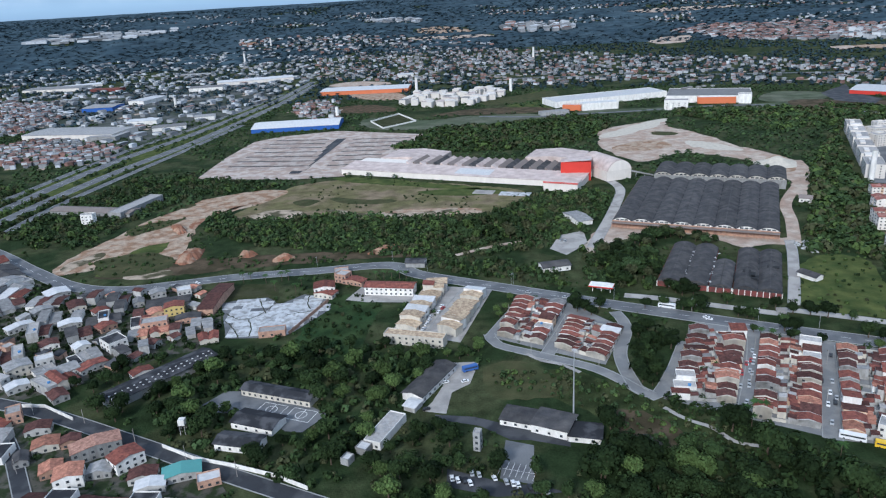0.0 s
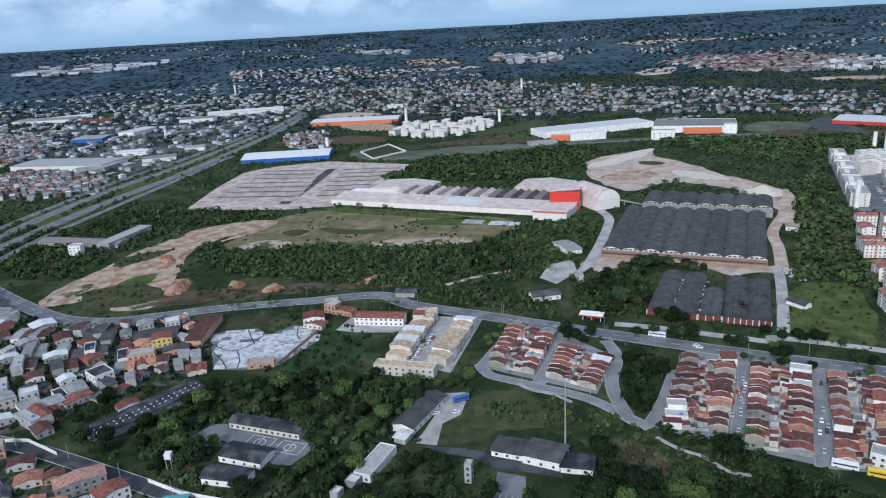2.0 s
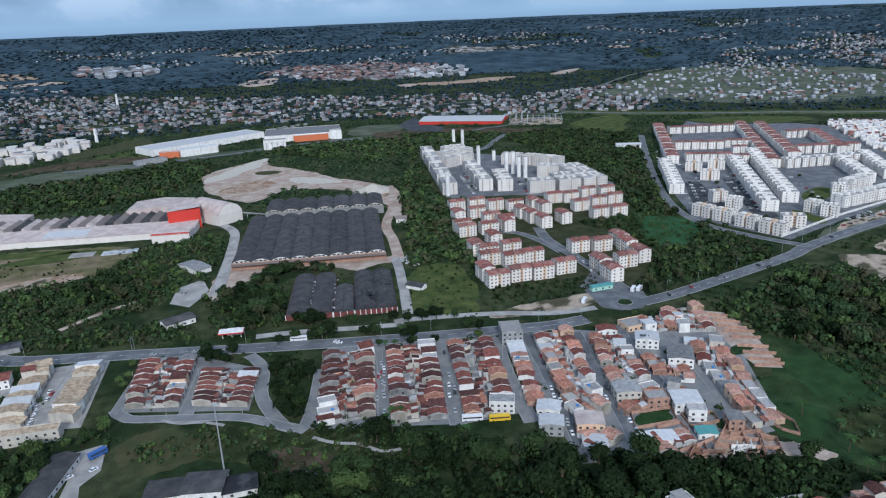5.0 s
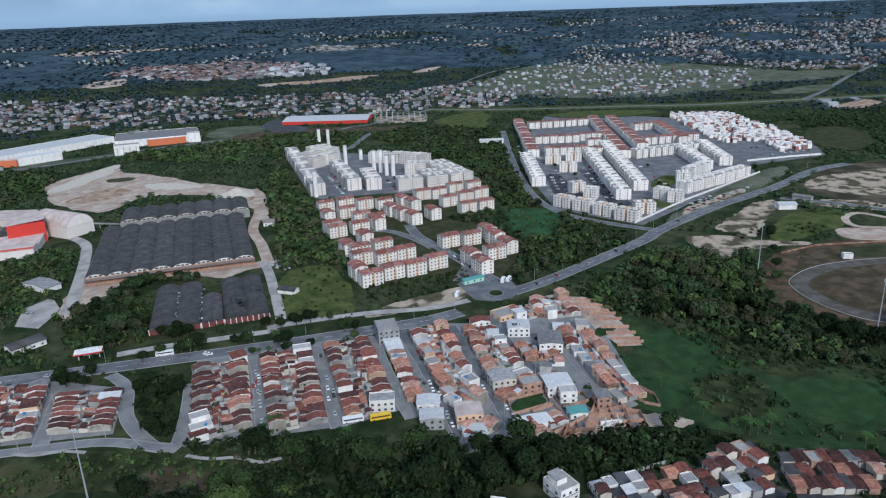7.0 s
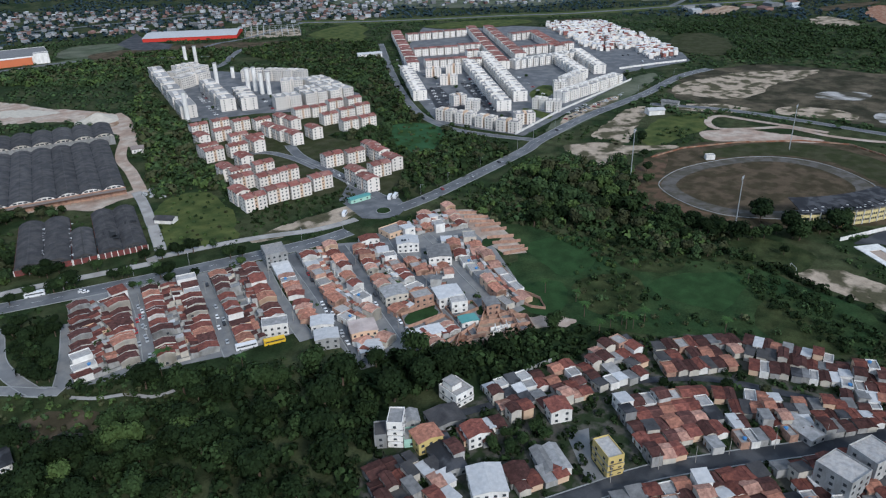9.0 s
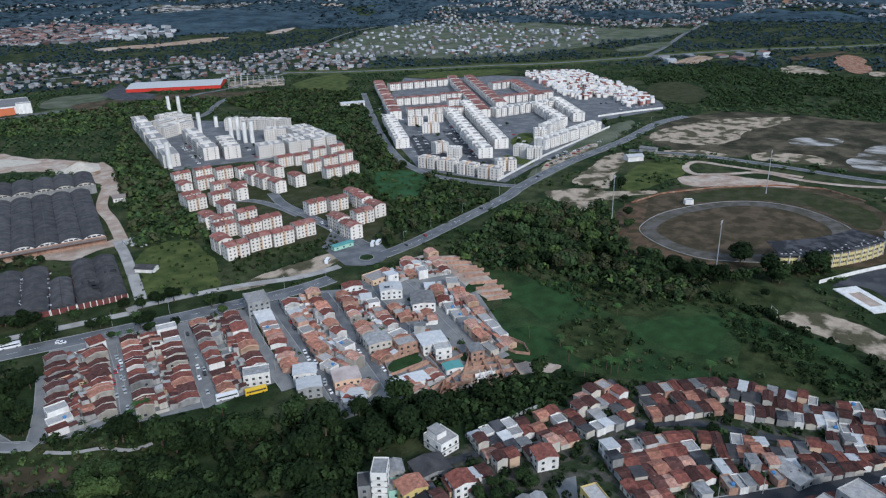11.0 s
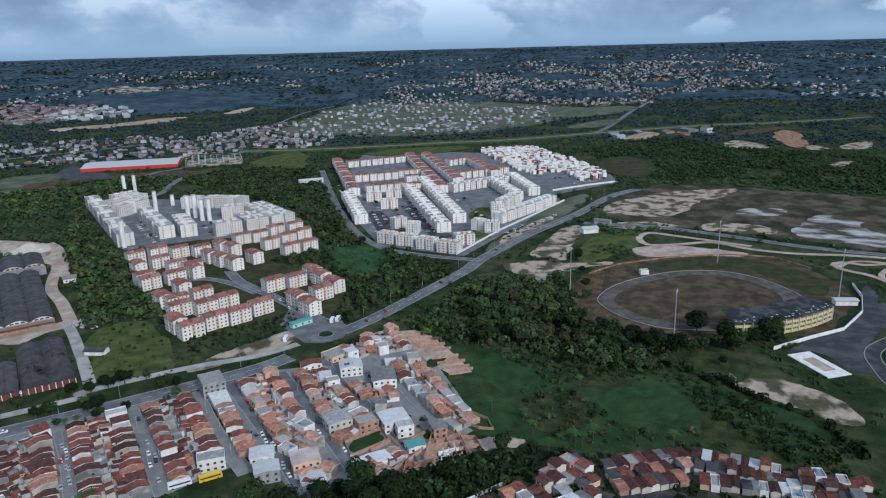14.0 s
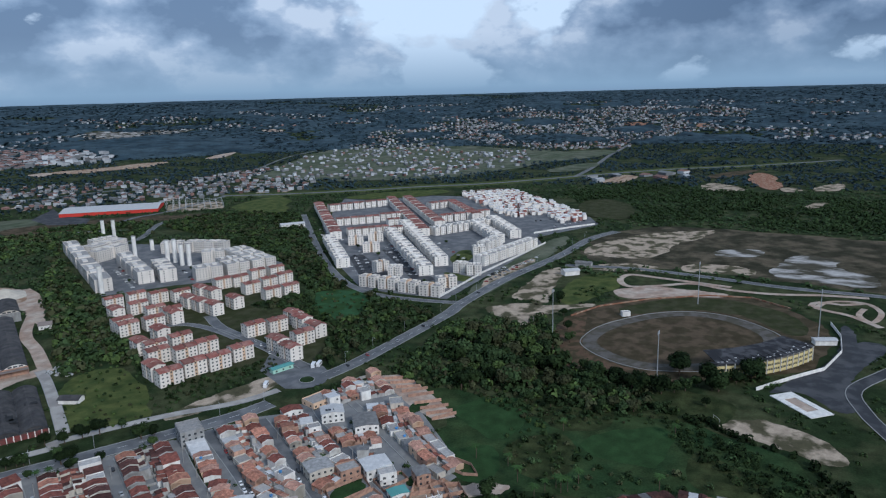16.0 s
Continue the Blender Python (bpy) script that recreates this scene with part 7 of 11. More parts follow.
patch("garden", [(277.7, 199.6), (292.1, 192.8), (286.3, 187.1), (273.0, 192.5)], "meadow", "overgrown green garden between the houses", z=0.16, wobble=0.5)
patch("garden", [(352.1, 246.9), (369.2, 243.0), (364.6, 235.4), (344.3, 237.0)], "meadow", "overgrown green garden between the houses", z=0.16, wobble=0.5)
patch("garden", [(241.0, 201.3), (250.5, 195.9), (245.9, 188.8), (232.6, 192.6)], "meadow", "overgrown green garden between the houses", z=0.16, wobble=0.5)
patch("junction_paving", [(353.4, 378.7), (388.1, 400.9), (380.7, 374.4), (382.7, 343.1), (374.1, 328.8), (344.4, 325.7), (337.3, 338.7)], "asphalt", "wide grey paving of the junction before the flats", category="road", z=0.12, smooth=False, keep=True)
patch("dirt_verge", [(267.1, 376.9), (285.7, 378.2), (319.9, 371.1), (354.1, 367.0), (345.9, 347.1), (318.4, 345.7), (291.9, 358.1), (265.3, 368.4)], "broken_soil", "dusty verge with weeds beside the avenue", z=0.085, wobble=1.2, keep=True)

# the hillside quarter
villa((166.0, 162.5), (169.5, 157.2), 10, 4, "white_wall", "fibre_sheet", "narrow white four-storey house", balconies=1)
villa((162.1, 166.2), (165.6, 162.5), 9, 2, "grey_wall", "dark_sheet", "grey unrendered house beside the white tower house")
villa((169.7, 156.8), (174.1, 152.5), 8, 1, "green_wall", "roof_slab", "small turquoise house beside the white tower house")
villa((176.2, 161.6), (180.9, 157.5), 8, 2, "grey_wall", "fibre_sheet", "grey house with a sheet roof", flat=False)
wh = villa((202.3, 154.3), (212.2, 152.1), 12, 2, "white_wall", "roof_slab", "white three-storey house with balconies and a roof terrace", balconies=1)
part("upper_floor", box(5.5, 6.5, 3.0, -1.0, 7.5, 6.46), "white_wall", wh)
part("upper_roof", box(6.1, 7.1, 0.25, -1.0, 7.5, 9.46), "roof_slab", wh)
villa((183.4, 151.6), (196.5, 144.6), 12, 1, "grey_wall", "dark_sheet", "low workshop with a dark sheet roof", flat=False, name="workshop", category="workshop")
villa((159.6, 114.9), (169.1, 105.7), 15, 2, "white_wall", "white_sheet", "white hall with a broad white metal roof", flat=False, name="hall", category="hall", rise=1.0)
villa((163.7, 132.8), (173.1, 127.2), 22, 1, "grey_wall", "black_sheet", "low shed with a dark sheet roof", flat=False, name="shed", category="shed")
yb = villa((202.3, 82.2), (208.1, 78.3), 12, 3, "yellow_wall", "roof_slab", "yellow four-storey apartment house with balconies", balconies=1, name="apartment_house", category="apartment house")
patch("paved_lot", [(216.1, 107.4), (224.8, 101.4), (208.7, 92.1), (201.2, 82.1), (195.6, 86.9)], "cobble", "grey paved lot beside the yellow house", category="yard", z=0.1, smooth=False)
villa((237.3, 5.9), (249.0, 1.5), 14, 4, "grey_wall", "roof_slab", "unfinished grey concrete house with open floors", name="apartment_house", category="apartment house")
villa((253.3, 0.4), (264.6, -5.3), 12, 4, "worn_wall", "roof_slab", "white four-storey house with many windows", name="apartment_house", category="apartment house")
villa((266.0, 23.9), (274.0, 19.8), 16, 1, "worn_wall", "fibre_sheet", "hall with a ribbed white and grey sheet roof", flat=False, name="hall", category="hall", rise=0.9)
villa((169.4, 148.7), (179.4, 144.0), 9, 2, "yellow_wall", "tile_orange", "yellow house with an orange tile roof", flat=False)
villa((183.9, 134.3), (192.4, 129.5), 9, 2, "white_wall", "tile_red", "white house with a red tile roof", flat=False)
villa((175.5, 108.5), (183.0, 103.1), 10, 1, "worn_wall", "tile_dark", "low house with a dark tile roof", flat=False)
villa((187.0, 101.2), (191.3, 97.9), 15, 1, "grey_wall", "fibre_sheet", "low house with a grey sheet roof", flat=False)
villa((191.6, 97.4), (196.3, 94.1), 15, 1, "white_wall", "fibre_sheet", "low white house with a grey sheet roof", flat=False)
villa((188.5, 130.2), (193.1, 126.7), 8, 1, "worn_wall", "tile_dark", "small house with a dark tile roof", flat=False)
villa((217.5, 115.4), (224.9, 109.5), 9, 2, "white_wall", "tile_red", "white two-storey house with a red tile roof", flat=False)
wall_line("garden_wall", [(220.1, 153.9), (236.5, 147.5), (261.0, 137.2)], 2.2, 0.25, "grey_wall", "long grey wall at the foot of the gardens")
patch("quarter_ground", [(157.6, 169.6), (190.7, 160.4), (223.2, 149.7), (262.5, 133.4), (299.4, 117.9), (333.5, 75.0), (339.5, 31.4), (351.2, -9.0), (239.5, -20.7), (157.3, 75.6), (121.4, 140.8)], "yard_soil", "dark yard soil and weeds between the hillside houses", category="yard", z=0.06, wobble=1.0)

# the old quarter
patch("quarter_ground", [(-406.1, 564.3), (-311.8, 525.1), (-234.9, 486.2), (-185.6, 499.3), (-157.0, 459.8), (-142.2, 403.3), (-183.5, 383.9), (-209.8, 361.7), (-261.8, 334.2)], "yard_soil", "dark yard soil between the old houses", category="yard", z=0.06, wobble=1.0)
patch("quarter_ground", [(-271.9, 333.9), (-219.3, 325.9), (-147.4, 292.2), (-93.0, 258.6), (-83.2, 227.2), (-210.1, 237.3)], "yard_soil", "dark yard soil between the houses", category="yard", z=0.06, wobble=1.0)
for a, b, dp, fl, wl_, rf, flat_, lab in (
        ((-203.3, 293.7), (-192.1, 298.3), 9, 1, "cream_wall", "tile_orange", False, "low cream house with an orange tile roof beside the street"),
        ((-178.6, 283.5), (-159.4, 294.5), 10, 2, "grey_wall", "tile_salmon", False, "long grey two-storey house with a salmon tile roof"),
        ((-153.7, 274.1), (-144.5, 284.3), 10, 2, "white_wall", "tile_red", False, "white two-storey house with a red tile roof"),
        ((-146.1, 266.3), (-134.0, 269.0), 8, 1, "worn_wall", "tile_dark", False, "low house with a dark red tile roof"),
        ((-189.2, 273.6), (-180.3, 277.9), 9, 1, "brick_wall", "tile_orange", False, "low brick house with an orange tile roof"),
        ((-177.9, 264.1), (-166.4, 268.3), 11, 2, "white_wall", "tile_orange", False, "white two-storey house with an orange tile roof"),
        ((-130.2, 265.2), (-114.2, 270.2), 9, 1, "worn_wall", "teal_sheet", False, "low yard roofed with teal and grey sheets"),
        ((-113.2, 260.9), (-103.7, 264.2), 7, 1, "brick_wall", "white_sheet", True, "small brick house with a white flat roof"),
        ((-140.1, 258.7), (-127.7, 261.6), 7, 1, "worn_wall", "white_sheet", False, "low house with a worn white sheet roof"),
        ((-215.3, 309.5), (-203.8, 313.1), 8, 1, "worn_wall", "tile_dark", False, "low house with a dark tile roof beside the street"),
        ((-230.3, 321.4), (-224.0, 324.8), 9, 2, "brick_wall", "roof_slab", True, "bare brick two-storey house with a flat roof"),
        ((-191.0, 297.3), (-182.8, 300.1), 7, 1, "brick_wall", "tile_dark", False, "small brick house with a dark tile roof"),
        ((-167.5, 272.3), (-156.6, 273.6), 8, 1, "worn_wall", "fibre_sheet", False, "low house with a grey sheet roof"),
        ((-206.5, 283.3), (-200.7, 286.1), 9, 1, "grey_wall", "dark_sheet", False, "low grey house with a dark sheet roof")):
    villa(a, b, dp, fl, wl_, rf, lab, flat=flat_, rise=1.4)
villa((-193.0, 448.7), (-180.4, 452.2), 10, 2, "yellow_wall", "tile_red", "yellow two-storey house with a red tile roof", flat=False)
villa((-199.7, 424.4), (-183.7, 428.6), 10, 2, "brick_wall", "roof_slab", "bare brick two-storey house with a flat roof", balconies=1)
hall("long_shed", (-169.8, 448.0), (-159.3, 447.3), 45, 5, "brick_wall", "tile_dark", "long brick shed with a rusty dark tile roof", "shed", style="gable", rise=2.0, rows=0)
hall("long_house", (-232.9, 361.7), (-217.5, 375.8), 11, 4, "white_wall", "fibre_sheet", "long white house with a grey sheet roof", rows=1, step=3.2)
sk = hall("depot", (-179.8, 330.9), (-137.6, 380.1), 15, 4.5, "grey_wall", "black_sheet", "long depot with a black roof and white skylights", rise=1.4, rows=0)
dm, dt, dw = frame_of((-179.8, 330.9), (-137.6, 380.1))
for r in range(2):
    for k in range(18):
        part("skylight", box(0.9, 0.7, 0.35, (k + 0.5) * dw / 18 - dw / 2, 2.5 + 3.0 * r, 5.35 + 0.5 * r), "white_sheet", sk, "small white skylight")
patch("paved_yard", [(-70.2, 460.7), (-61.0, 482.2), (-54.5, 482.9), (-21.4, 465.5), (-22.4, 449.4), (-38.8, 452.3), (-54.6, 454.7)], "concrete", "pale paved yard beside the white building", category="yard", z=0.09, smooth=False, keep=True)
villa((-81.9, 494.9), (-73.4, 490.4), 9.0, 2, "brick_wall", "roof_slab", "bare brick two-storey house with windows", flat=True, rise=1.2)
villa((-75.9, 490.8), (-61.0, 483.2), 8.0, 1, "brick_wall", "tile_red", "low brick house with a red tile roof", flat=False, rise=1.2)
villa((-93.5, 468.3), (-79.9, 462.4), 9.0, 1, "cream_wall", "tile_red", "low house with a broad red tile roof", flat=False, rise=1.2)
villa((-294.0, 489.8), (-281.6, 500.4), 14.0, 1, "grey_wall", "white_sheet", "workshop with a pale arched sheet roof", flat=False, rise=1.2)
villa((-288.6, 460.2), (-279.3, 470.0), 9.0, 1, "grey_wall", "fibre_sheet", "low house with a mossy grey roof", flat=False, rise=1.2)
villa((-291.5, 432.9), (-280.3, 445.7), 8.0, 1, "worn_wall", "white_sheet", "long shed with a white sheet roof", flat=False, rise=1.2)
villa((-265.3, 464.3), (-256.3, 470.5), 15.0, 1, "cream_wall", "tile_dark", "cream gabled house with a dark red tile roof", flat=False, rise=1.2)
villa((-242.9, 454.6), (-235.8, 461.9), 8.0, 1, "worn_wall", "tile_red", "low house with a red tile roof", flat=False, rise=1.2)
villa((-259.1, 435.2), (-246.4, 441.9), 9.0, 1, "worn_wall", "white_sheet", "low house with a white sheet roof", flat=False, rise=1.2)
villa((-227.3, 427.6), (-220.3, 436.6), 9.0, 1, "brick_wall", "tile_red", "low brick house with a red tile roof", flat=False, rise=1.2)
villa((-208.8, 397.4), (-200.7, 406.0), 14.0, 2, "white_wall", "black_sheet", "white two-storey house with a dark flat roof", flat=True, rise=1.2)
villa((-231.6, 400.3), (-224.8, 406.9), 8.0, 1, "white_wall", "white_sheet", "small white house with a white roof", flat=False, rise=1.2)
villa((-255.6, 404.9), (-246.7, 411.2), 10.0, 1, "white_wall", "tile_dark", "white gabled house with a dark roof", flat=False, rise=1.2)
villa((-245.4, 379.8), (-236.5, 384.8), 8.0, 2, "worn_wall", "white_sheet", "pale two-storey house with a flat roof", flat=True, rise=1.2)
villa((-256.4, 369.5), (-246.1, 378.6), 12.0, 2, "cream_wall", "fibre_sheet", "cream two-storey house with a pale sheet roof", flat=False, rise=1.2)
villa((-214.6, 370.8), (-203.9, 383.4), 8.0, 1, "worn_wall", "tile_red", "long low house with a red tile roof", flat=False, rise=1.2)
villa((-215.7, 339.9), (-209.4, 345.9), 12.0, 1, "worn_wall", "tile_dark", "low house with a dark red tile roof", flat=False, rise=1.2)
villa((-247.7, 352.7), (-238.7, 360.6), 8.0, 1, "worn_wall", "white_sheet", "low shed with a pale blue-white roof", flat=False, rise=1.2)
villa((-221.7, 467.4), (-214.8, 470.2), 10.0, 1, "worn_wall", "fibre_sheet", "narrow house with a grey sheet roof", flat=False, rise=1.2)
villa((-202.0, 446.2), (-193.7, 452.2), 10.0, 1, "peach_wall", "tile_orange", "peach house with an orange tile roof", flat=False, rise=1.2)
villa((-211.6, 475.6), (-202.2, 480.2), 9.0, 2, "worn_wall", "fibre_sheet", "weathered two-storey house with a pale sheet roof", flat=False, rise=1.2)
villa((-193.3, 477.9), (-184.2, 481.5), 9.0, 2, "worn_wall", "white_sheet", "narrow two-storey house with a pale roof", flat=True, rise=1.2)
villa((-180.9, 434.5), (-165.1, 438.4), 9.0, 1, "brick_wall", "dark_sheet", "low brick house with a dark roof", flat=False, rise=1.2)
villa((-180.6, 361.7), (-171.6, 369.5), 7.0, 1, "white_wall", "tile_red", "low house with a rusty red roof", flat=False, rise=1.2)
# slabs of the cracked concrete lot
lot = [(-159.2, 467.6), (-149.1, 471.0), (-127.3, 473.2), (-116.4, 459.5), (-101.3, 475.3), (-85.6, 466.2), (-78.8, 447.1), (-98.5, 414.5), (-103.0, 409.2), (-120.8, 408.5), (-131.8, 409.3), (-141.0, 410.5), (-149.7, 437.1)]
patch("concrete_lot", lot, "asphalt", "cracked pale concrete lot behind the houses", category="yard", z=0.07, smooth=False, keep=True)
lotp = np.array(lot)
lo, hi = lotp.min(0), lotp.max(0)
lot_ob = bpy.data.objects["concrete_lot"]
SLAB = unit_mesh("slab", box(6.86, 5.46, 0.12), "worn_concrete")
for gx in np.arange(lo[0], hi[0], 6.9):
    for gy in np.arange(lo[1], hi[1], 5.5):
        q = np.array([[gx + dx, gy + dy] for dx, dy in ((0, 0), (-2, -1.5), (2, 1.5), (2, -1.5), (-2, 1.5))])
        if inside(lotp, q).all() and RNG.random() < 0.96:
            again("slab", SLAB, lot_ob, pose(gx, gy, 0.08 + RNG.random() * 0.03, RNG.uniform(-0.4, 0.4), RNG.uniform(-0.4, 0.4), RNG.uniform(-0.5, 0.5)))
part("crack", (lambda r: (r[0], [f[::-1] for f in r[1]]))(ribbon(rounded([(-151.3, 449.2), (-141.9, 439.7), (-133.2, 438.2), (-126.3, 444.4), (-122.2, 453.8), (-119.2, 462.9)], 2.0, 0.25, 3, closed=False), 0.8, 0.27)), "yard_soil", lot_ob, "dark weedy crack")
part("crack", (lambda r: (r[0], [f[::-1] for f in r[1]]))(ribbon(rounded([(-149.1, 437.3), (-141.7, 427.1), (-136.0, 416.3), (-132.8, 409.0)], 2.0, 0.25, 3, closed=False), 0.8, 0.27)), "yard_soil", lot_ob, "dark weedy crack")
part("crack", (lambda r: (r[0], [f[::-1] for f in r[1]]))(ribbon(rounded([(-109.1, 440.7), (-99.9, 442.9), (-90.1, 445.0)], 2.0, 0.25, 3, closed=False), 0.8, 0.27)), "yard_soil", lot_ob, "dark weedy crack")
part("crack", (lambda r: (r[0], [f[::-1] for f in r[1]]))(ribbon(rounded([(-97.4, 472.1), (-96.0, 456.0), (-93.0, 448.5)], 2.0, 0.25, 3, closed=False), 0.8, 0.27)), "yard_soil", lot_ob, "dark weedy crack")
part("crack", (lambda r: (r[0], [f[::-1] for f in r[1]]))(ribbon(rounded([(-133.2, 438.2), (-127.9, 423.1), (-126.9, 410.9)], 2.0, 0.25, 3, closed=False), 0.8, 0.27)), "yard_soil", lot_ob, "dark weedy crack")
part("crack", (lambda r: (r[0], [f[::-1] for f in r[1]]))(ribbon(rounded([(-133.0, 471.6), (-127.7, 456.5), (-123.3, 445.3)], 2.0, 0.25, 3, closed=False), 0.8, 0.27)), "yard_soil", lot_ob, "dark weedy crack")
hall("brick_store", (-119.4, 407.7), (-102.8, 409.2), 8, 3.5, "brick_wall", "roof_slab", "low bare brick store at the edge of the lot", "shed", style="flat", rows=1)
wall_line("lot_wall", [(-82.1, 459.7), (-90.8, 437.2), (-100.9, 410.5)], 2.5, 0.3, "brick_wall", "brick wall along the concrete lot")
villa((-93.4, 469.3), (-78.8, 471.0), 12, 2, "white_wall", "tile_red", "white house with a red tile roof", flat=False)
villa((-83.0, 504.6), (-72.5, 506.3), 10, 1, "brick_wall", "roof_slab", "low brick house beside the avenue")

# school
school_yard = patch("school_yard", [(-136.0, 326.9), (-123.6, 344.5), (-113.5, 343.8), (-74.5, 325.6), (-63.7, 315.6), (-74.4, 300.9), (-83.1, 302.8), (-95.7, 315.8), (-115.2, 322.0)], "asphalt", "grey school yard with worn white court lines", category="yard", z=0.08, smooth=False, keep=True)
hall("school_building", (-113.4, 339.5), (-73.7, 323.1), 9.0, 3.8, "cream_wall", "black_sheet", "long low school building with a dark roof and cream front", "school", rise=1.4, rows=1, step=3.5)
hall("school_building", (-110.9, 308.3), (-88.5, 298.9), 12.5, 3.8, "white_wall", "black_sheet", "school building with a dark roof", "school", rise=1.5, rows=1)
hall("school_building", (-114.3, 290.4), (-92.7, 284.4), 10.3, 3.8, "white_wall", "black_sheet", "school building with a dark roof", "school", rise=1.5, rows=1)
ca, cb = np.array((-102.4, 327.1)), np.array((-69.0, 313.1))
cm, ct, cw = frame_of(ca, cb)
for k in range(2):
    cx = (k - 0.5) * 18
    ringv = [ribbon([(cx + 3.0 * math.cos(j * math.pi / 12), 3.0 * math.sin(j * math.pi / 12)) for j in range(25)], 0.35, 0.1)]
    ringv += [ribbon([(cx - 7, y), (cx + 7, y)], 0.3, 0.1) for y in (-5, 5)] + [ribbon([(x, -5), (x, 5)], 0.3, 0.1) for x in (cx - 7, cx, cx + 7)]
    part("court_marking", joined(*ringv), "road_paint", school_yard, "worn white court lines", at=pose(cm[0], cm[1], 0, 0, 0, ct))
tank = thing("water_tower", *(-133.9, 305.9), 0, "small white water tower beside the school", "water tower")
part("tank", box(3.2, 3.2, 3.0, z=5.5), "white_wall", tank)
for sx in (-1.2, 1.2):
    for sy in (-1.2, 1.2):
        part("leg", box(0.35, 0.35, 5.5, sx, sy), "grey_wall", tank)
wall_line("street_wall", [(-140.7, 294.7), (-121.6, 283.2), (-101.1, 275.8), (-79.9, 266.6), (-64.4, 256.8)], 2.2, 0.3, "white_wall", "long white wall along the street")
wall_line("street_wall", [(-232.6, 339.7), (-219.6, 338.3), (-197.5, 323.6)], 2.2, 0.3, "white_wall", "white wall along the street")

# low buildings, car parks and the mast
hall("avenue_house", (-57.2, 467.6), (-22.7, 460.2), 11, 6.2, "white_wall", "tile_red", "white two-storey building with many windows beside the avenue", rows=2, step=3.5)
hall("estate_gatehouse", (-39.2, 391.4), (-3.1, 379.3), 8, 6.0, "cream_wall", "tile_sand", "cream two-storey row at the head of the sand-roofed estate", rows=2, step=4, style="flat")
road("estate_lane", [(16.6, 470.0), (2.6, 435.7), (-11.8, 396.5)], 7.0, "pale paved lane between the sand-roofed houses", mat="concrete", dashes=False)
hall("clinic", (-15.1, 320.4), (3.2, 352.6), 12, 4, "white_wall", "dark_sheet", "long building with a dark sheet roof and white front", rows=1)
patch("clinic_yard", [(2.0, 362.0), (16.9, 361.6), (10.4, 337.8), (0.3, 330.0), (-3.1, 310.0), (-15.2, 313.6), (-10.1, 321.8), (-2.4, 342.0)], "concrete", "pale concrete car park beside the dark-roofed building", category="car park", z=0.08, smooth=False, keep=True)
hall("office_wing", (22.9, 297.9), (37.2, 291.7), 13, 3.2, "white_wall", "dark_sheet", "low office wing with a dark roof", "office", rise=0.6, rows=1)
hall("office_wing", (37.0, 290.3), (52.8, 281.9), 15, 4.6, "white_wall", "dark_sheet", "taller white office wing with a dark roof", "office", rise=0.6, rows=1)
hall("office_wing", (53.1, 281.0), (67.5, 277.0), 12, 3.2, "white_wall", "black_sheet", "low office wing with a dark roof", "office", rise=0.6, rows=1)
patch("office_car_park", [(-3.7, 266.0), (23.4, 252.9), (36.5, 251.4), (45.2, 245.9), (16.7, 245.4), (-4.5, 254.0)], "dark_asphalt", "dark asphalt car park with white bay lines", category="car park", z=0.08, smooth=False, keep=True)
patch("office_lane", [(-8.8, 309.9), (10.9, 305.8), (28.2, 296.7), (54.1, 280.8), (53.4, 276.9), (36.1, 283.7), (26.9, 284.7), (13.1, 297.7), (-8.8, 305.9)], "dark_asphalt", "dark asphalt lane in front of the offices", category="road", z=0.09, smooth=False, keep=True)
patch("office_bays", [(24.3, 285.0), (36.9, 279.6), (33.0, 251.9), (19.0, 257.3)], "asphalt", "grey paved bays beside the lane", category="car park", z=0.1, smooth=False, keep=True)
park = bpy.data.objects["office_car_park"]
pm, pt, pw = frame_of((22.1, 263.7), (32.8, 259.6))
part("bay_line", joined(*[ribbon([(k * 2.6 - 8, -5), (k * 2.6 - 8, 5)], 0.18, 0.11) for k in range(7)], ribbon([(-8, 0), (8, 0)], 0.18, 0.11)), "road_paint", park, "white parking bay lines", at=pose(pm[0], pm[1], 0, 0, 0, pt))
hall("annex", (-42.4, 286.2), (-34.4, 282.3), 26, 3.6, "white_wall", "roof_slab", "low white annex with a flat roof strewn with debris", style="flat", rows=1)
hall("shelter", (-46.2, 281.3), (-40.9, 278.6), 6, 2.8, "grey_wall", "white_sheet", "small shelter with a white roof", "shelter", style="flat", rows=0)
hall("shelter", (-52.1, 273.8), (-48.3, 271.8), 5, 2.8, "grey_wall", "white_sheet", "small shelter with a white roof", "shelter", style="flat", rows=0)
hall("lodge", (-24.6, 315.3), (-19.0, 312.1), 8, 3.0, "worn_wall", "white_sheet", "low lodge with a white roof beside the long building", "lodge", rise=0.5, rows=0)
villa((8.7, 278.2), (11.8, 277.1), 4, 3, "grey_wall", "roof_slab", "narrow grey service tower among the trees", name="service_tower", category="tower")
mx, my = (59.6, 302.5)
mast = thing("light_mast", mx, my, 0, "tall slender pale light mast", "mast")
part("pole", tube(0.45, 0.2, 36, 10), "steel", mast)
mast_top = part("platform", tube(0.9, 0.9, 0.3, 12, z=35.6), "steel", mast)
for k in range(6):
    part("floodlight", turned(box(0.5, 0.35, 0.4, 0, 1.0, 35.9), 60 * k), "white_sheet", mast_top)
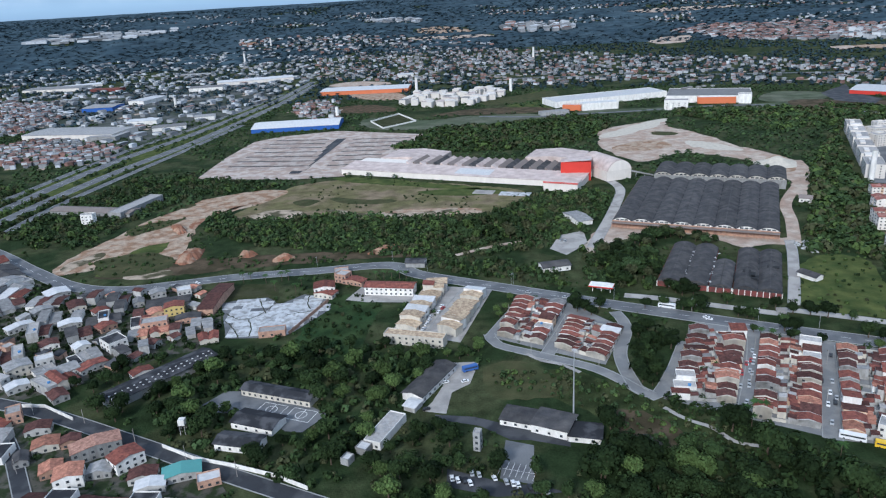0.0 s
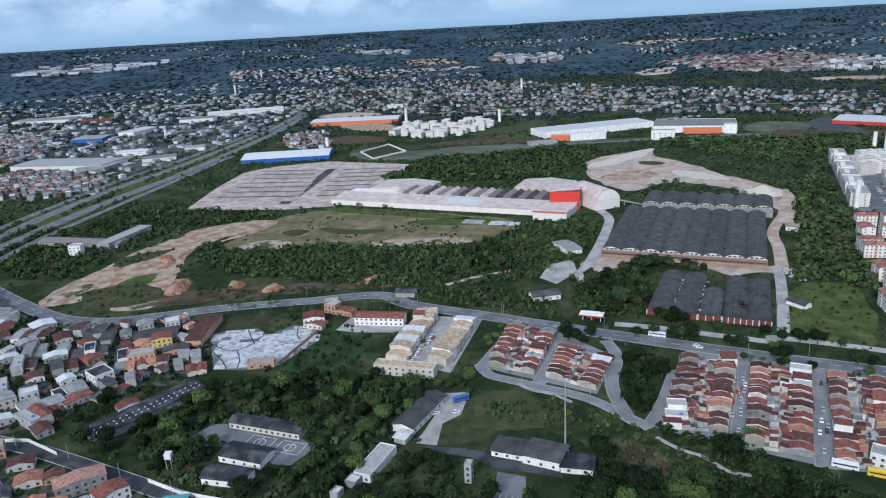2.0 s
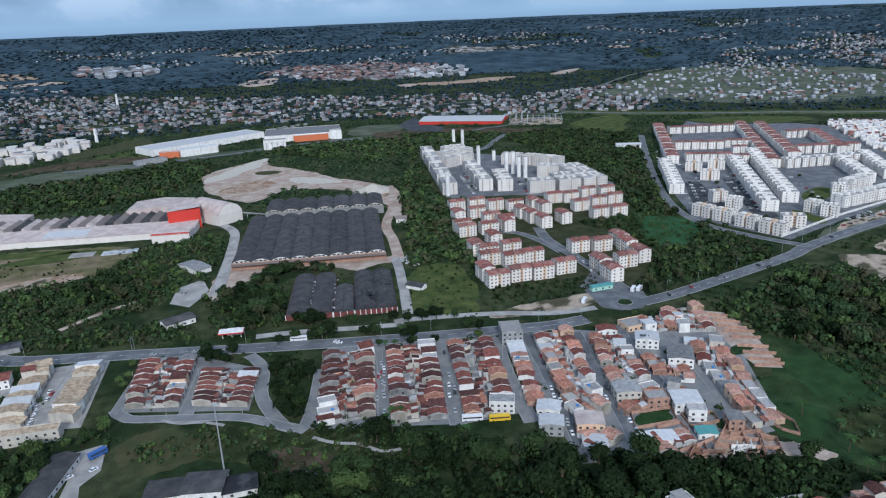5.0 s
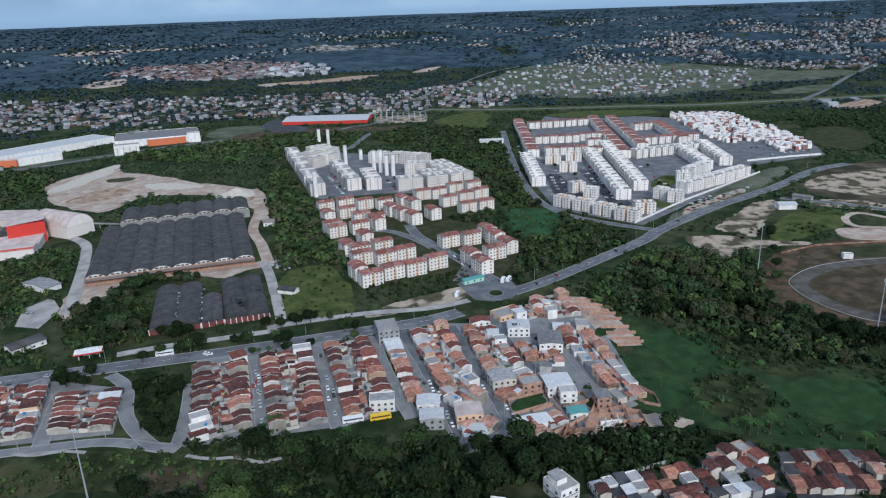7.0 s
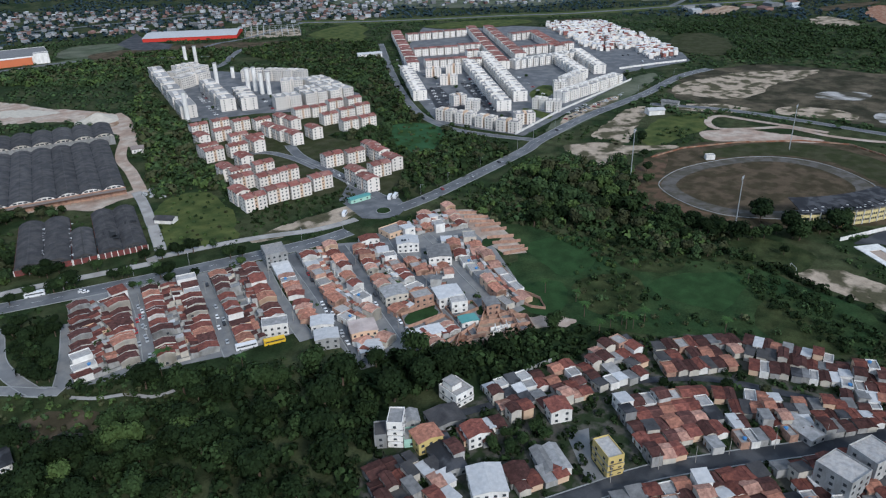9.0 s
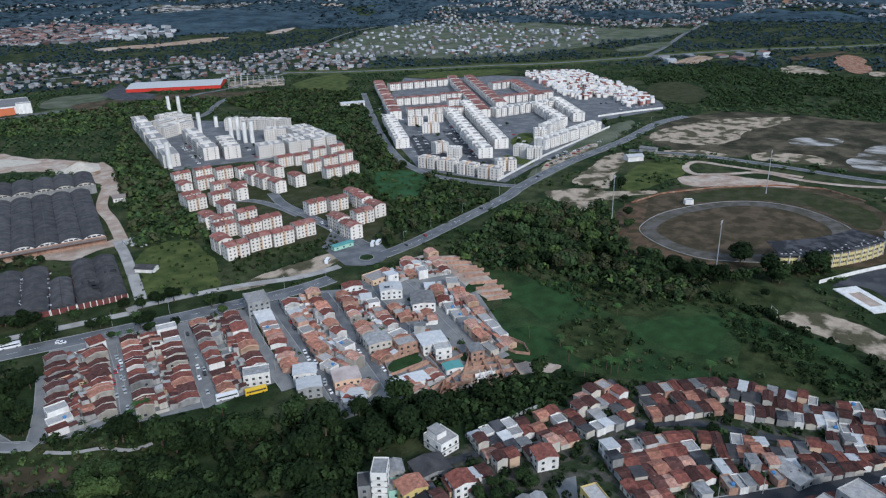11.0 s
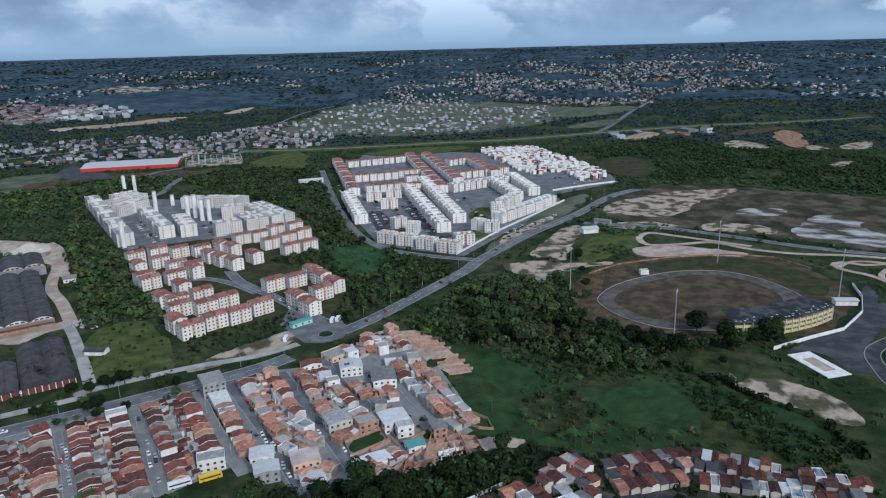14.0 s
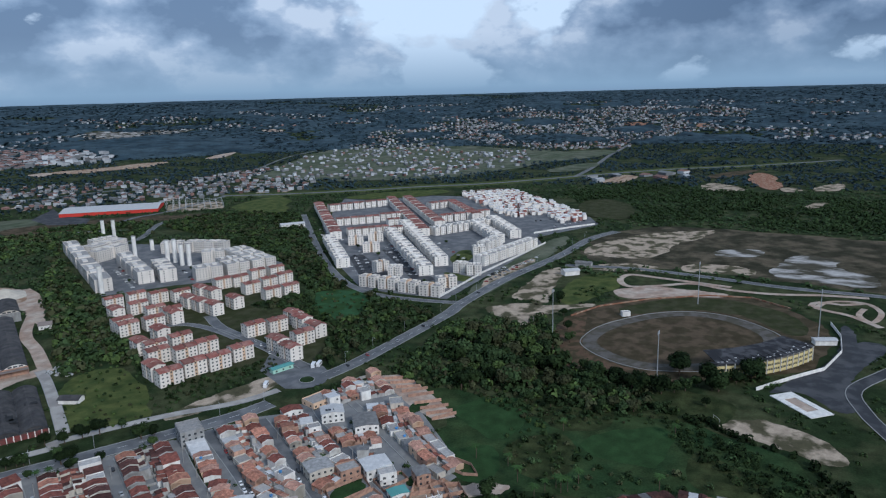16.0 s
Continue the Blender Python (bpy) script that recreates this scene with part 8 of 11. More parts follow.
# filling station by the junction
fs = thing("filling_station", *(105.3, 445.9), -24, "small filling station with a red and white canopy", "filling station")
part("canopy", box(16, 8, 0.9, 0, 4, 4.6), "white_wall", fs)
part("canopy_band", joined(box(16.3, 0.2, 0.7, 0, -0.15, 4.7), box(0.2, 8.0, 0.7, -8.15, 4.0, 4.7), box(0.2, 8.0, 0.7, 8.15, 4.0, 4.7)), "red_paint", fs, "red canopy band")
for k in (-6, 0, 6):
    part("column", box(0.4, 0.4, 4.6, k, 4), "white_wall", fs)
part("kiosk", box(8, 5, 3.4, 0, 11), "white_wall", fs)
hall("roadside_house", (73.2, 489.1), (94.0, 492.7), 12, 4, "white_wall", "dark_sheet", "roadside house with a dark sheet roof", rows=1)
hall("roadside_house", (120.0, 593.3), (132.9, 597.2), 30, 4, "white_wall", "fibre_sheet", "long narrow house with a grey roof", rows=0)
hall("roadside_house", (329.2, 626.6), (337.9, 620.8), 12, 4, "white_wall", "brown_sheet", "small white house beside the dirt track", rows=1)
hall("roadside_house", (-29.7, 516.9), (-14.8, 514.5), 10, 4, "grey_wall", "black_sheet", "dark-roofed roadside shelter with open sides", rows=0)
patch("yard", [(86.0, 540.7), (99.4, 572.4), (121.3, 580.4), (118.4, 548.5), (96.7, 524.3)], "concrete", "pale concrete yard with parked cars", category="yard", z=0.08, smooth=False, keep=True)
road("plateau_track", [(10.3, 537.1), (38.8, 552.1), (65.6, 561.2)], 5.0, "pale dirt track through the scrub", mat="sand_soil", kerbs=False, dashes=False)
# derelict buildings left of the field
hall("low_building", (-412.7, 732.3), (-317.6, 703.9), 18, 4, "grey_wall", "brown_sheet", "long low derelict building with a brown roof", rows=1, step=8)
hall("low_building", (-324.4, 699.4), (-303.9, 764.1), 16, 6, "grey_wall", "roof_slab", "low grey building with a flat roof", style="flat", rows=1)
villa((-359.1, 687.1), (-347.0, 686.7), 8, 3, "white_wall", "roof_slab", "white cube-shaped house with a flat roof", name="house")

# car park and switchyard beside the red store
patch("store_car_park", [(664.2, 1234.7), (755.5, 1321.3), (716.0, 1228.6), (716.5, 1144.2), (676.2, 1098.6), (642.4, 1132.5)], "dark_asphalt", "dark asphalt car park of the red store", category="car park", z=0.12, smooth=False, keep=True)
yard = [(813.8, 1072.1), (895.1, 1015.9), (952.9, 1087.6), (878.1, 1148.8)]
patch("switchyard", yard, "broken_soil", "gravelled yard of the electric switchyard", category="yard", z=0.1, smooth=False, keep=True)
ya, yb, yc, yd = [np.array(q) for q in yard]
for r in range(4):
    for k in range(9):
        u, v = (k + 0.5) / 9, (r + 0.5) / 4
        q = (ya * (1 - u) + yb * u) * (1 - v) + (yd * (1 - u) + yc * u) * v
        g = thing("switchyard_gantry", q[0], q[1], heading(ya, yb), "grey steel gantry of the switchyard", "gantry", "gantries of the switchyard")
        tall = 16 if k < 3 else 9
        part("frame", joined(box(0.35, 0.35, tall, -6), box(0.35, 0.35, tall, 6), box(12.6, 0.3, 0.3, z=tall - 0.4)), "steel", g)
# square pads on the field
tagged(part("concrete_pad", box(22, 14, 0.5), "concrete", at=pose(*(46.0, 721.7), 0, 0, 0, -20)), "square pale concrete pad on the field", "pad")
tagged(part("concrete_pad", box(32, 13, 0.5), "worn_concrete", at=pose(*(77.1, 707.9), 0, 0, 0, -20)), "cracked bluish concrete pad on the field", "pad")
heap = thing("sand_heap", *(375.5, 770.6), 0, "pale conical sand heap behind the sheds", "sand heap")
hv = [(0, 0, 9.0)] + [(r * math.cos(a) * (1 + 0.15 * math.sin(3 * a)), r * math.sin(a), z) for r, z in ((5, 7.2), (11, 4.0), (18, 1.2), (23, 0)) for a in [k * math.pi / 12 for k in range(24)]]
hf = [(0, 1 + k, 1 + (k + 1) % 24) for k in range(24)] + [(1 + i * 24 + k, 25 + i * 24 + k, 25 + i * 24 + (k + 1) % 24, 1 + i * 24 + (k + 1) % 24) for i in range(3) for k in range(24)]
part("cone", (hv, hf), "heap_sand", heap, smooth=True)
hall("gate_lodge", (352.6, 364.4), (369.3, 360.2), 5, 3.4, "green_wall", "teal_sheet", "small turquoise gate lodge of the flats", "gate lodge", rise=0.5, rows=1)
hall("school_far", (782.2, 766.3), (811.4, 744.8), 14, 6, "white_wall", "white_sheet", "long white two-storey building near the estate", rows=2, step=6)

# ---- stadium ----
outer = [(522.3, 192.4), (553.5, 192.6), (581.7, 183.3), (615.6, 162.2), (635.5, 137.3), (640.9, 111.7), (634.4, 89.1), (618.7, 67.2), (598.6, 52.2), (554.8, 51.2), (512.6, 77.5), (488.3, 119.5), (486.8, 143.2), (494.0, 163.5), (506.3, 181.3)]
inner = [(527.7, 182.0), (554.6, 180.7), (579.1, 171.5), (606.6, 154.8), (623.9, 134.6), (628.3, 111.6), (621.1, 91.9), (607.2, 74.3), (588.7, 62.9), (555.9, 66.9), (521.3, 88.8), (500.0, 122.5), (499.5, 142.8), (506.3, 160.1), (515.9, 173.7)]
patch("oval_track", outer, "cinder_track", "grey oval running track", category="track", z=0.12)
patch("infield", inner, "brown_grass", "worn brownish grass infield", category="field", z=0.17)
tl = rounded(outer, 4, 0, 0)
tagged(part("track_kerb", ribbon(tl + [tl[0]], 0.6, 0.35, 0.35), "kerb"), "pale kerb round the oval track", "kerb", kind="structure")
ga, gb = np.array((491.6, 82.4)), np.array((560.1, 28.7))
gm, gt, gw = frame_of(ga, gb)
stand = thing("grandstand", gm[0], gm[1], gt, "long curved grandstand with a yellow rear wall and dark sheet roof", "grandstand")
N_BAY = 14
for k in range(N_BAY):
    u = (k + 0.5) / N_BAY - 0.5
    bow = -7.0 * (1 - 4 * u * u) + 0.0
    x, bw, ang = u * gw, gw / N_BAY * 1.03, math.degrees(math.atan(56 * u / gw))
    rw = part("rear_wall", turned(joined(box(bw, 0.5, 9.0, 0, 0, 0.0)), ang, x, bow), "pale_yellow", stand, "yellow rear wall bay")
    for f in range(2):
        for j in (-0.28, 0, 0.28):
            part("window", turned(box(bw * 0.2, 0.6, 1.5, j * bw, 0, 2.2 + 3.4 * f), ang, x, bow), "glass_dark", rw)
    part("terrace", turned(prism([(-bw / 2, 0), (bw / 2, 0), (bw / 2, 8.0), (-bw / 2, 8.0)], 4, 0.3), ang, x, bow), "concrete", stand)
    for st in range(5):
        part("step", turned(box(bw, 3.0, 6.6 - st * 1.3, 0, 5.8 + st * 3.0), ang, x, bow), "concrete", stand)
    v, q = box(bw * 1.0, 24, 0.35, 0, 11.0, 0)
    v = [(a, b, z + 11.0 + b * 0.06) for a, b, z in v]
    sr = part("roof", turned((v, q), ang, x, bow), "black_sheet", stand, "dark sheet roof bay")
    part("rib", turned(box(0.35, 22, 0.4, bw / 2, 11.0, 11.7), ang, x, bow), "dark_sheet", sr, "dark roof rib")
    for j in (-0.25, 0.2):
        part("skylight", turned(box(bw * 0.22, 0.9, 0.2, j * bw, 1.5 + 2.5 * (k % 3) * (j > 0), 11.55 + 0.15 * (k % 3) * (j > 0)), ang, x, bow), "white_sheet", sr, "small white skylight")
    part("fin", turned(box(0.4, 1.2, 11.0, bw / 2, -0.3), ang, x, bow), "white_wall", stand, "white pier")
foot(gm, gt, gw, 26)
for (bx, by), (tx, ty) in (((459.4, 114.6), (0, 0)), ((665.5, 131.4), (0, 0)), ((522.3, 216.3), (0, 0)), ((613.9, 28.1), (0, 0))):
    e = thing("floodlight_mast", bx, by, 0, "tall pale floodlight mast beside the track", "floodlight", "floodlights of the stadium")
    part("pole", tube(0.42, 0.22, 38, 10), "steel", e)
    part("lamp_rack", box(4.0, 0.4, 2.2, z=37.5), "steel", e, "rack of lamps")
wall_line("stadium_wall", [(483.2, 55.5), (514.0, 37.5), (542.0, 19.0), (585.2, 10.2), (621.8, 12.7), (653.3, 21.6)], 2.6, 0.3, "white_wall", "white wall round the stadium")
wall_line("stadium_wall", [(578.1, 222.3), (616.7, 209.6), (660.5, 174.6), (695.3, 129.9), (706.0, 91.0), (684.2, 54.8)], 1.2, 0.8, "red_soil", "low reddish earth wall beyond the turf")
hall("ticket_house", (597.0, 181.1), (601.7, 175.4), 5, 3.4, "white_wall", "roof_slab", "small white scorer's house", "kiosk", style="flat", rows=0)
hall("shelter", (593.4, 28.6), (601.0, 14.0), 7, 4, "white_wall", "white_sheet", "white open shelter beside the stadium", "shelter", rows=0, rise=0.6)
ba, bb, bc, bd = [np.array(q, float) for q in ((478.8, 46.6), (454.8, 20.4), (472.6, 10.2), (491.7, 35.6))]
bm_, bt, bw = frame_of(ba, bb)
bdp = float(np.linalg.norm(bd - ba))
pool = thing("drained_pool", bm_[0], bm_[1], bt, "white-edged drained pool with a sandy floor", "pool")
part("rim", joined(box(bw, bdp * 0.25, 0.5, 0, bdp * 0.125), box(bw, bdp * 0.25, 0.5, 0, bdp * 0.875), box(bw * 0.22, bdp * 0.5, 0.5, -bw * 0.39, bdp / 2), box(bw * 0.22, bdp * 0.5, 0.5, bw * 0.39, bdp / 2)), "white_wall", pool)
part("floor", box(bw * 0.56, bdp * 0.5, 0.15, 0, bdp / 2), "sand_soil", pool)
foot(bm_, bt, bw, bdp)
gp = thing("football_goal", *(425.8, 69.6), 40, "white football goal frame", "goal")
part("frame", joined(box(0.14, 0.14, 2.4, -3.6), box(0.14, 0.14, 2.4, 3.6), box(7.34, 0.14, 0.14, z=2.4)), "white_sheet", gp)
hall("service_shed", (706.1, 278.6), (718.4, 266.5), 12, 5, "white_wall", "white_sheet", "white service shed beside the road", "shed", rows=0)
hall("service_shed", (750.8, 284.3), (752.0, 266.5), 8, 5, "grey_wall", "fibre_sheet", "grey shed beside the road", "shed", rows=0)
road("dirt_track", [(735.3, 114.3), (739.1, 152.9), (741.2, 187.7), (741.5, 217.6), (716.2, 221.2), (695.3, 204.5), (712.0, 177.0), (733.1, 150.4), (724.9, 112.5), (728.2, 72.8), (743.6, 31.4), (750.3, -4.6)], 7.0, "winding pale dirt track", mat="sand_soil", kerbs=False, dashes=False)
road("dirt_track", [(660.8, -14.9), (685.0, 8.0), (692.4, 27.7), (702.8, 40.0), (717.7, 34.0), (717.5, 16.1), (730.4, -0.8)], 6.0, "winding pale dirt track", mat="sand_soil", kerbs=False, dashes=False)
road("kart_track", [(699.5, 35.5), (723.9, 25.7), (731.3, -1.2), (706.0, -14.5), (673.5, -8.6), (688.7, 2.1), (712.3, -1.6)], 5.0, "winding pale dirt kart track", mat="sand_soil", kerbs=False, dashes=False)

# ---- vehicles ----


def car_meshes(paint):
    body = prism([(-2.1, 0.35), (2.1, 0.35), (2.12, 0.75), (1.9, 0.9), (1.0, 0.98), (-1.75, 1.0), (-2.1, 0.85)], 1.7, -0.85)
    cabin = prism([(-1.7, 0.98), (1.1, 0.98), (0.45, 1.45), (-1.2, 1.48)], 1.5, -0.75)
    top = prism([(-1.22, 1.47), (0.47, 1.44), (0.42, 1.5), (-1.15, 1.53)], 1.46, -0.73)
    return unit_mesh("body", body, paint), unit_mesh("cabin", cabin, "glass_dark"), unit_mesh("roof", top, paint)


M_WHEEL = unit_mesh("wheel", ([(x, z, y) for x, y, z in tube(0.31, 0.31, 0.2, 10)[0]], tube(0.31, 0.31, 0.2, 10)[1]), "rubber_and_hole_black")
CARS = {}
for paint in ("car_white", "car_silver", "car_black", "car_red", "car_blue"):
    CARS[paint] = car_meshes(paint)


FAR_CARS = {}
for paint in ("car_white", "car_silver", "car_black", "car_red", "car_blue"):
    low = [([(x + wx, z + wy, y + 0.31) for x, y, z in tube(0.31, 0.31, 0.2, 8)[0]], tube(0.31, 0.31, 0.2, 8)[1]) for wx in (-1.3, 1.3) for wy in (-0.85, 0.65)]
    glass = prism([(-1.7, 0.98), (1.1, 0.98), (0.45, 1.45), (-1.2, 1.48)], 1.5, -0.75)
    FAR_CARS[paint] = unit_mesh("body", joined(prism([(-2.1, 0.35), (2.1, 0.35), (2.12, 0.75), (1.9, 0.9), (1.0, 0.98), (-1.75, 1.0), (-2.1, 0.85)], 1.7, -0.85), prism([(-1.22, 1.47), (0.47, 1.44), (0.42, 1.5), (-1.15, 1.53)], 1.46, -0.73), glass, *low), paint)
    FAR_CARS[paint].materials.append(MATS["glass_dark"])
    for k in range(len(prism([(0, 0)] * 7, 1)[1]) + len(prism([(0, 0)] * 4, 1)[1]), len(prism([(0, 0)] * 7, 1)[1]) + 2 * len(prism([(0, 0)] * 4, 1)[1])):
        FAR_CARS[paint].polygons[k].material_index = 1


def car(x, y, turn, paint=None, group="parked cars"):
    paint = paint or RNG.choice(["car_white"] * 6 + ["car_silver"] * 5 + ["car_black"] * 3 + ["car_red"])
    note = f"small {paint[4:]} car parked on the paving"
    b, c, t = CARS[paint]
    if math.hypot(x, y) > 330:
        e = new("car", FAR_CARS[paint])
        e.matrix_basis = pose(x, y, 0.16, 0, 0, turn)
        return tagged(e, note, "car", group)
    e = thing("car", x, y, turn, note, "car", group, z=0.16)
    again("body", b, e, Matrix.Identity(4))
    again("cabin", c, e, Matrix.Identity(4))
    again("roof", t, e, Matrix.Identity(4))
    for wx in (-1.3, 1.3):
        for wy in (-0.85, 0.65):
            again("wheel", M_WHEEL, e, pose(wx, wy, 0.31))
    return e



L1 = heading((181.4, 377.7), (140.5, 292.9))
for x, y in [(168.8, 348.7), (165.3, 342.0), (155.3, 333.9), (160.0, 331.2), (153.5, 319.1), (149.0, 319.1), (209.3, 345.0), (191.2, 319.9), (187.3, 299.4), (146.0, 304.5), (161.3, 341.5)] + [(170.4, 355.2), (165.1, 344.5), (160.0, 333.6), (155.0, 322.7), (154.8, 331.6), (161.7, 341.7), (195.9, 318.6), (189.5, 308.5), (183.1, 298.3), (190.0, 303.4), (177.0, 283.2), (233.3, 271.5), (229.2, 264.5), (233.7, 265.9), (223.7, 253.4), (215.9, 238.9), (212.4, 231.2), (258.1, 253.8), (249.9, 233.5), (243.6, 222.6), (240.0, 214.7)]:
    car(x, y, L1 + RNG.uniform(-4, 4), group="cars in the side streets")
L2 = heading((247.4, 295.1), (204.1, 211.6))
for x, y in [(253.8, 305.0), (249.4, 297.3), (233.8, 267.7), (228.8, 258.7), (225.4, 280.9), (221.8, 274.1), (236.2, 211.2), (234.3, 207.4), (232.2, 203.0), (268.8, 209.0), (283.1, 232.6), (293.6, 252.8), (277.9, 293.0), (250.3, 246.3), (218.0, 240.9)]:
    car(x, y, L2 + RNG.uniform(-4, 4), group="cars in the side streets")
for x, y in [(-1.8, 258.5), (0.6, 257.1), (3.5, 256.5), (5.9, 254.8), (16.5, 257.2), (21.4, 254.1), (24.2, 252.8), (26.2, 251.8), (31.0, 249.6), (37.7, 246.5), (10.1, 260.1), (7.0, 261.2)]:
    car(x, y, 100 + RNG.uniform(-6, 6), group="cars in the office car park")
for x, y in [(-2.8, 340.0), (7.9, 339.9), (-13.1, 314.5), (-17.7, 320.2)]:
    car(x, y, 20 + RNG.uniform(-6, 6), group="cars by the clinic")
for x, y in [(98.2, 557.9), (101.2, 555.9), (-2.9, 440.1), (-2.3, 436.4), (-10.6, 424.5), (-11.7, 418.8), (-13.2, 413.2), (-15.0, 407.0), (-16.0, 403.3), (-5.0, 430.6)]:
    car(x, y, 62 + RNG.uniform(-6, 6), group="cars in the yards")
AV = heading((108.0, 428.5), (186.6, 386.0))
for x, y in [(-188.8, 508.7), (-28.5, 506.1), (57.3, 454.6), (161.2, 400.6), (162.0, 398.0), (80.7, 442.5), (202.2, 375.7)]:
    car(x, y, AV + RNG.uniform(-3, 3), group="cars on the avenue")
for x, y in [(391.2, 325.8), (415.4, 326.1), (452.3, 323.7), (494.5, 325.3), (607.2, 331.9), (705.0, 329.7), (801.0, 318.2)]:
    car(x, y, 60 + RNG.uniform(-3, 3), group="cars on the estate road")
for a, b, n in (((696.0, 561.2), (612.8, 477.0), 9), ((708.3, 559.0), (627.1, 477.4), 8), ((760.5, 548.9), (640.9, 427.4), 14), ((751.2, 551.4), (636.9, 434.5), 12), ((675.9, 351.0), (732.1, 344.4), 9), ((701.0, 346.6), (771.9, 341.5), 10), ((802.6, 707.1), (720.4, 623.3), 6)) + (((693.8, 582.6), (581.8, 454.1), 9), ((803.6, 688.2), (741.1, 607.1), 5), ((719.0, 544.7), (603.1, 425.4), 12), ((737.8, 546.2), (614.7, 408.4), 12), ((652.5, 353.3), (728.7, 353.8), 9), ((648.2, 344.3), (756.9, 340.6), 12), ((917.2, 687.1), (928.3, 651.3), 5), ((866.6, 592.8), (756.5, 491.2), 6), ((804.6, 505.2), (730.3, 419.1), 7), ((882.8, 456.9), (809.8, 406.4), 4), ((812.5, 720.6), (711.7, 617.1), 6), ((986.2, 445.1), (1045.4, 407.5), 9), ((966.9, 398.9), (1023.7, 374.3), 7)):
    h = heading(a, b) + 90
    for k in range(n):
        if RNG.random() < 0.8:
            car(a[0] + (b[0] - a[0]) * k / (n - 1), a[1] + (b[1] - a[1]) * k / (n - 1), h + RNG.uniform(-4, 4), group="cars in the estate car parks")
for a, b, n in (((500.3, 763.5), (460.3, 676.2), 10), ((511.5, 772.0), (477.1, 694.5), 9), ((536.5, 687.5), (507.0, 632.7), 6), ((563.0, 922.9), (541.7, 871.1), 5)):
    h = heading(a, b) + 90
    for k in range(n):
        if RNG.random() < 0.8:
            car(a[0] + (b[0] - a[0]) * k / (n - 1), a[1] + (b[1] - a[1]) * k / (n - 1), h + RNG.uniform(-4, 4), group="cars in the tower estate")
for x, y in [(407.9, 426.1), (392.8, 417.8), (388.9, 408.7), (382.9, 398.3), (397.2, 429.1), (388.9, 428.7)]:
    car(x, y, 65 + RNG.uniform(-8, 8), group="cars in front of the flats")


def bus(x, y, turn, paint, label, length=11.0, group="parked coaches"):
    e = thing("coach", x, y, turn, label, "coach", group, z=0.1)
    k = length / 2
    bd = part("body", prism([(-k, 0.4), (k, 0.4), (k, 2.4), (k - 0.35, 3.3), (-k + 0.2, 3.3), (-k, 3.0)], 2.5, -1.25), paint, e)
    part("window_band", box(length - 1.2, 2.56, 0.8, 0, 0, 1.75), "glass_dark", bd, "dark window band")
    part("windscreen", box(0.2, 2.3, 1.2, k - 0.02, 0, 1.3), "glass_dark", bd)
    for wx in (-k + 2.0, k - 2.2):
        for wy in (-1.28, 1.08):
            again("wheel", M_WHEEL, e, Matrix.Translation((wx, wy, 0.45)) @ Matrix.Diagonal((1.45, 1.0, 1.45, 1)))
    return e


BT = heading((179.0, 268.5), (190.3, 262.3))
bus(*(179.5, 270.5), BT, "car_white", "white coach parked beside the terraced houses")
bus(*(191.0, 262.3), BT, "car_yellow", "yellow coach parked beside the terraced houses")
bus(*(142.2, 418.4), AV, "car_white", "white bus on the avenue", group="buses")
for x, y in [(333.8, 353.1), (377.6, 347.8), (381.8, 345.8)]:
    bus(x, y, 30 + RNG.uniform(-10, 10), "car_white", "white lorry parked by the roundabout", 7.0, "parked lorries")
bus(*(11.3, 352.1), 20, "car_blue", "blue and white bus in the clinic yard", 9.0, "buses")

# ---- street lamps and poles ----
lamp0 = thing("street_lamp", *(47.3, 470.3), AV, "slender grey street lamp with a single arm", "street lamp", "street lamps of the avenue")
part("pole", tube(0.11, 0.07, 9.0, 8), "steel", lamp0)
lamp_arm = part("arm", box(0.08, 2.2, 0.08, 0, -1.1, 8.9), "steel", lamp0)
part("lamp_head", box(0.3, 0.7, 0.15, 0, -2.3, 8.85), "white_sheet", lamp_arm)


def lamps(line, every, side):
    pts = offset(rounded(line, every, 0, 0, closed=False), side)
    for i, q in enumerate(pts):
        d = np.array(pts[min(i + 1, len(pts) - 1)]) - np.array(pts[max(i - 1, 0)])
        copy_thing(lamp0, pose(q[0], q[1], 0, 0, 0, math.degrees(math.atan2(d[1], d[0]))))


lamps(avenue[7:], 38, 8.5)
lamps([(396.8, 324.9), (430.7, 324.1), (476.2, 324.0), (536.7, 324.5), (572.9, 329.4), (671.8, 331.1), (792.1, 320.6), (902.9, 321.0)], 38, 8)
pole0 = thing("utility_pole", *(226.5, 297.4), 0, "grey concrete utility pole with a crossarm", "utility pole", "utility poles in the streets")
part("pole", tube(0.16, 0.1, 8.5, 8), "concrete", pole0)
part("crossarm", box(1.8, 0.12, 0.12, z=7.9), "bark", pole0)
for x, y in [(172.7, 357.4), (154.9, 320.9), (202.9, 337.2), (183.3, 300.0), (233.9, 317.1), (211.1, 270.5), (256.3, 310.7), (238.3, 274.7), (219.7, 238.5), (279.9, 290.0), (258.1, 252.1), (239.4, 220.2), (298.0, 263.7), (279.5, 233.1), (260.4, 200.3), (218.2, 68.1), (242.4, 48.7), (256.6, 35.3), (273.7, 20.1), (230.2, 57.9), (200.9, 80.1)] + [(-222.2, 331.5), (-190.0, 320.3), (-155.8, 299.8), (-125.7, 283.5), (-98.0, 268.7), (-218.9, 303.5), (-203.4, 280.2), (39.9, 419.3), (73.4, 402.4), (63.8, 377.0), (82.4, 347.8), (47.6, 368.4)]:
    copy_thing(pole0, pose(x, y, 0, 0, 0, RNG.uniform(0, 180)))

# ---- vegetation ----


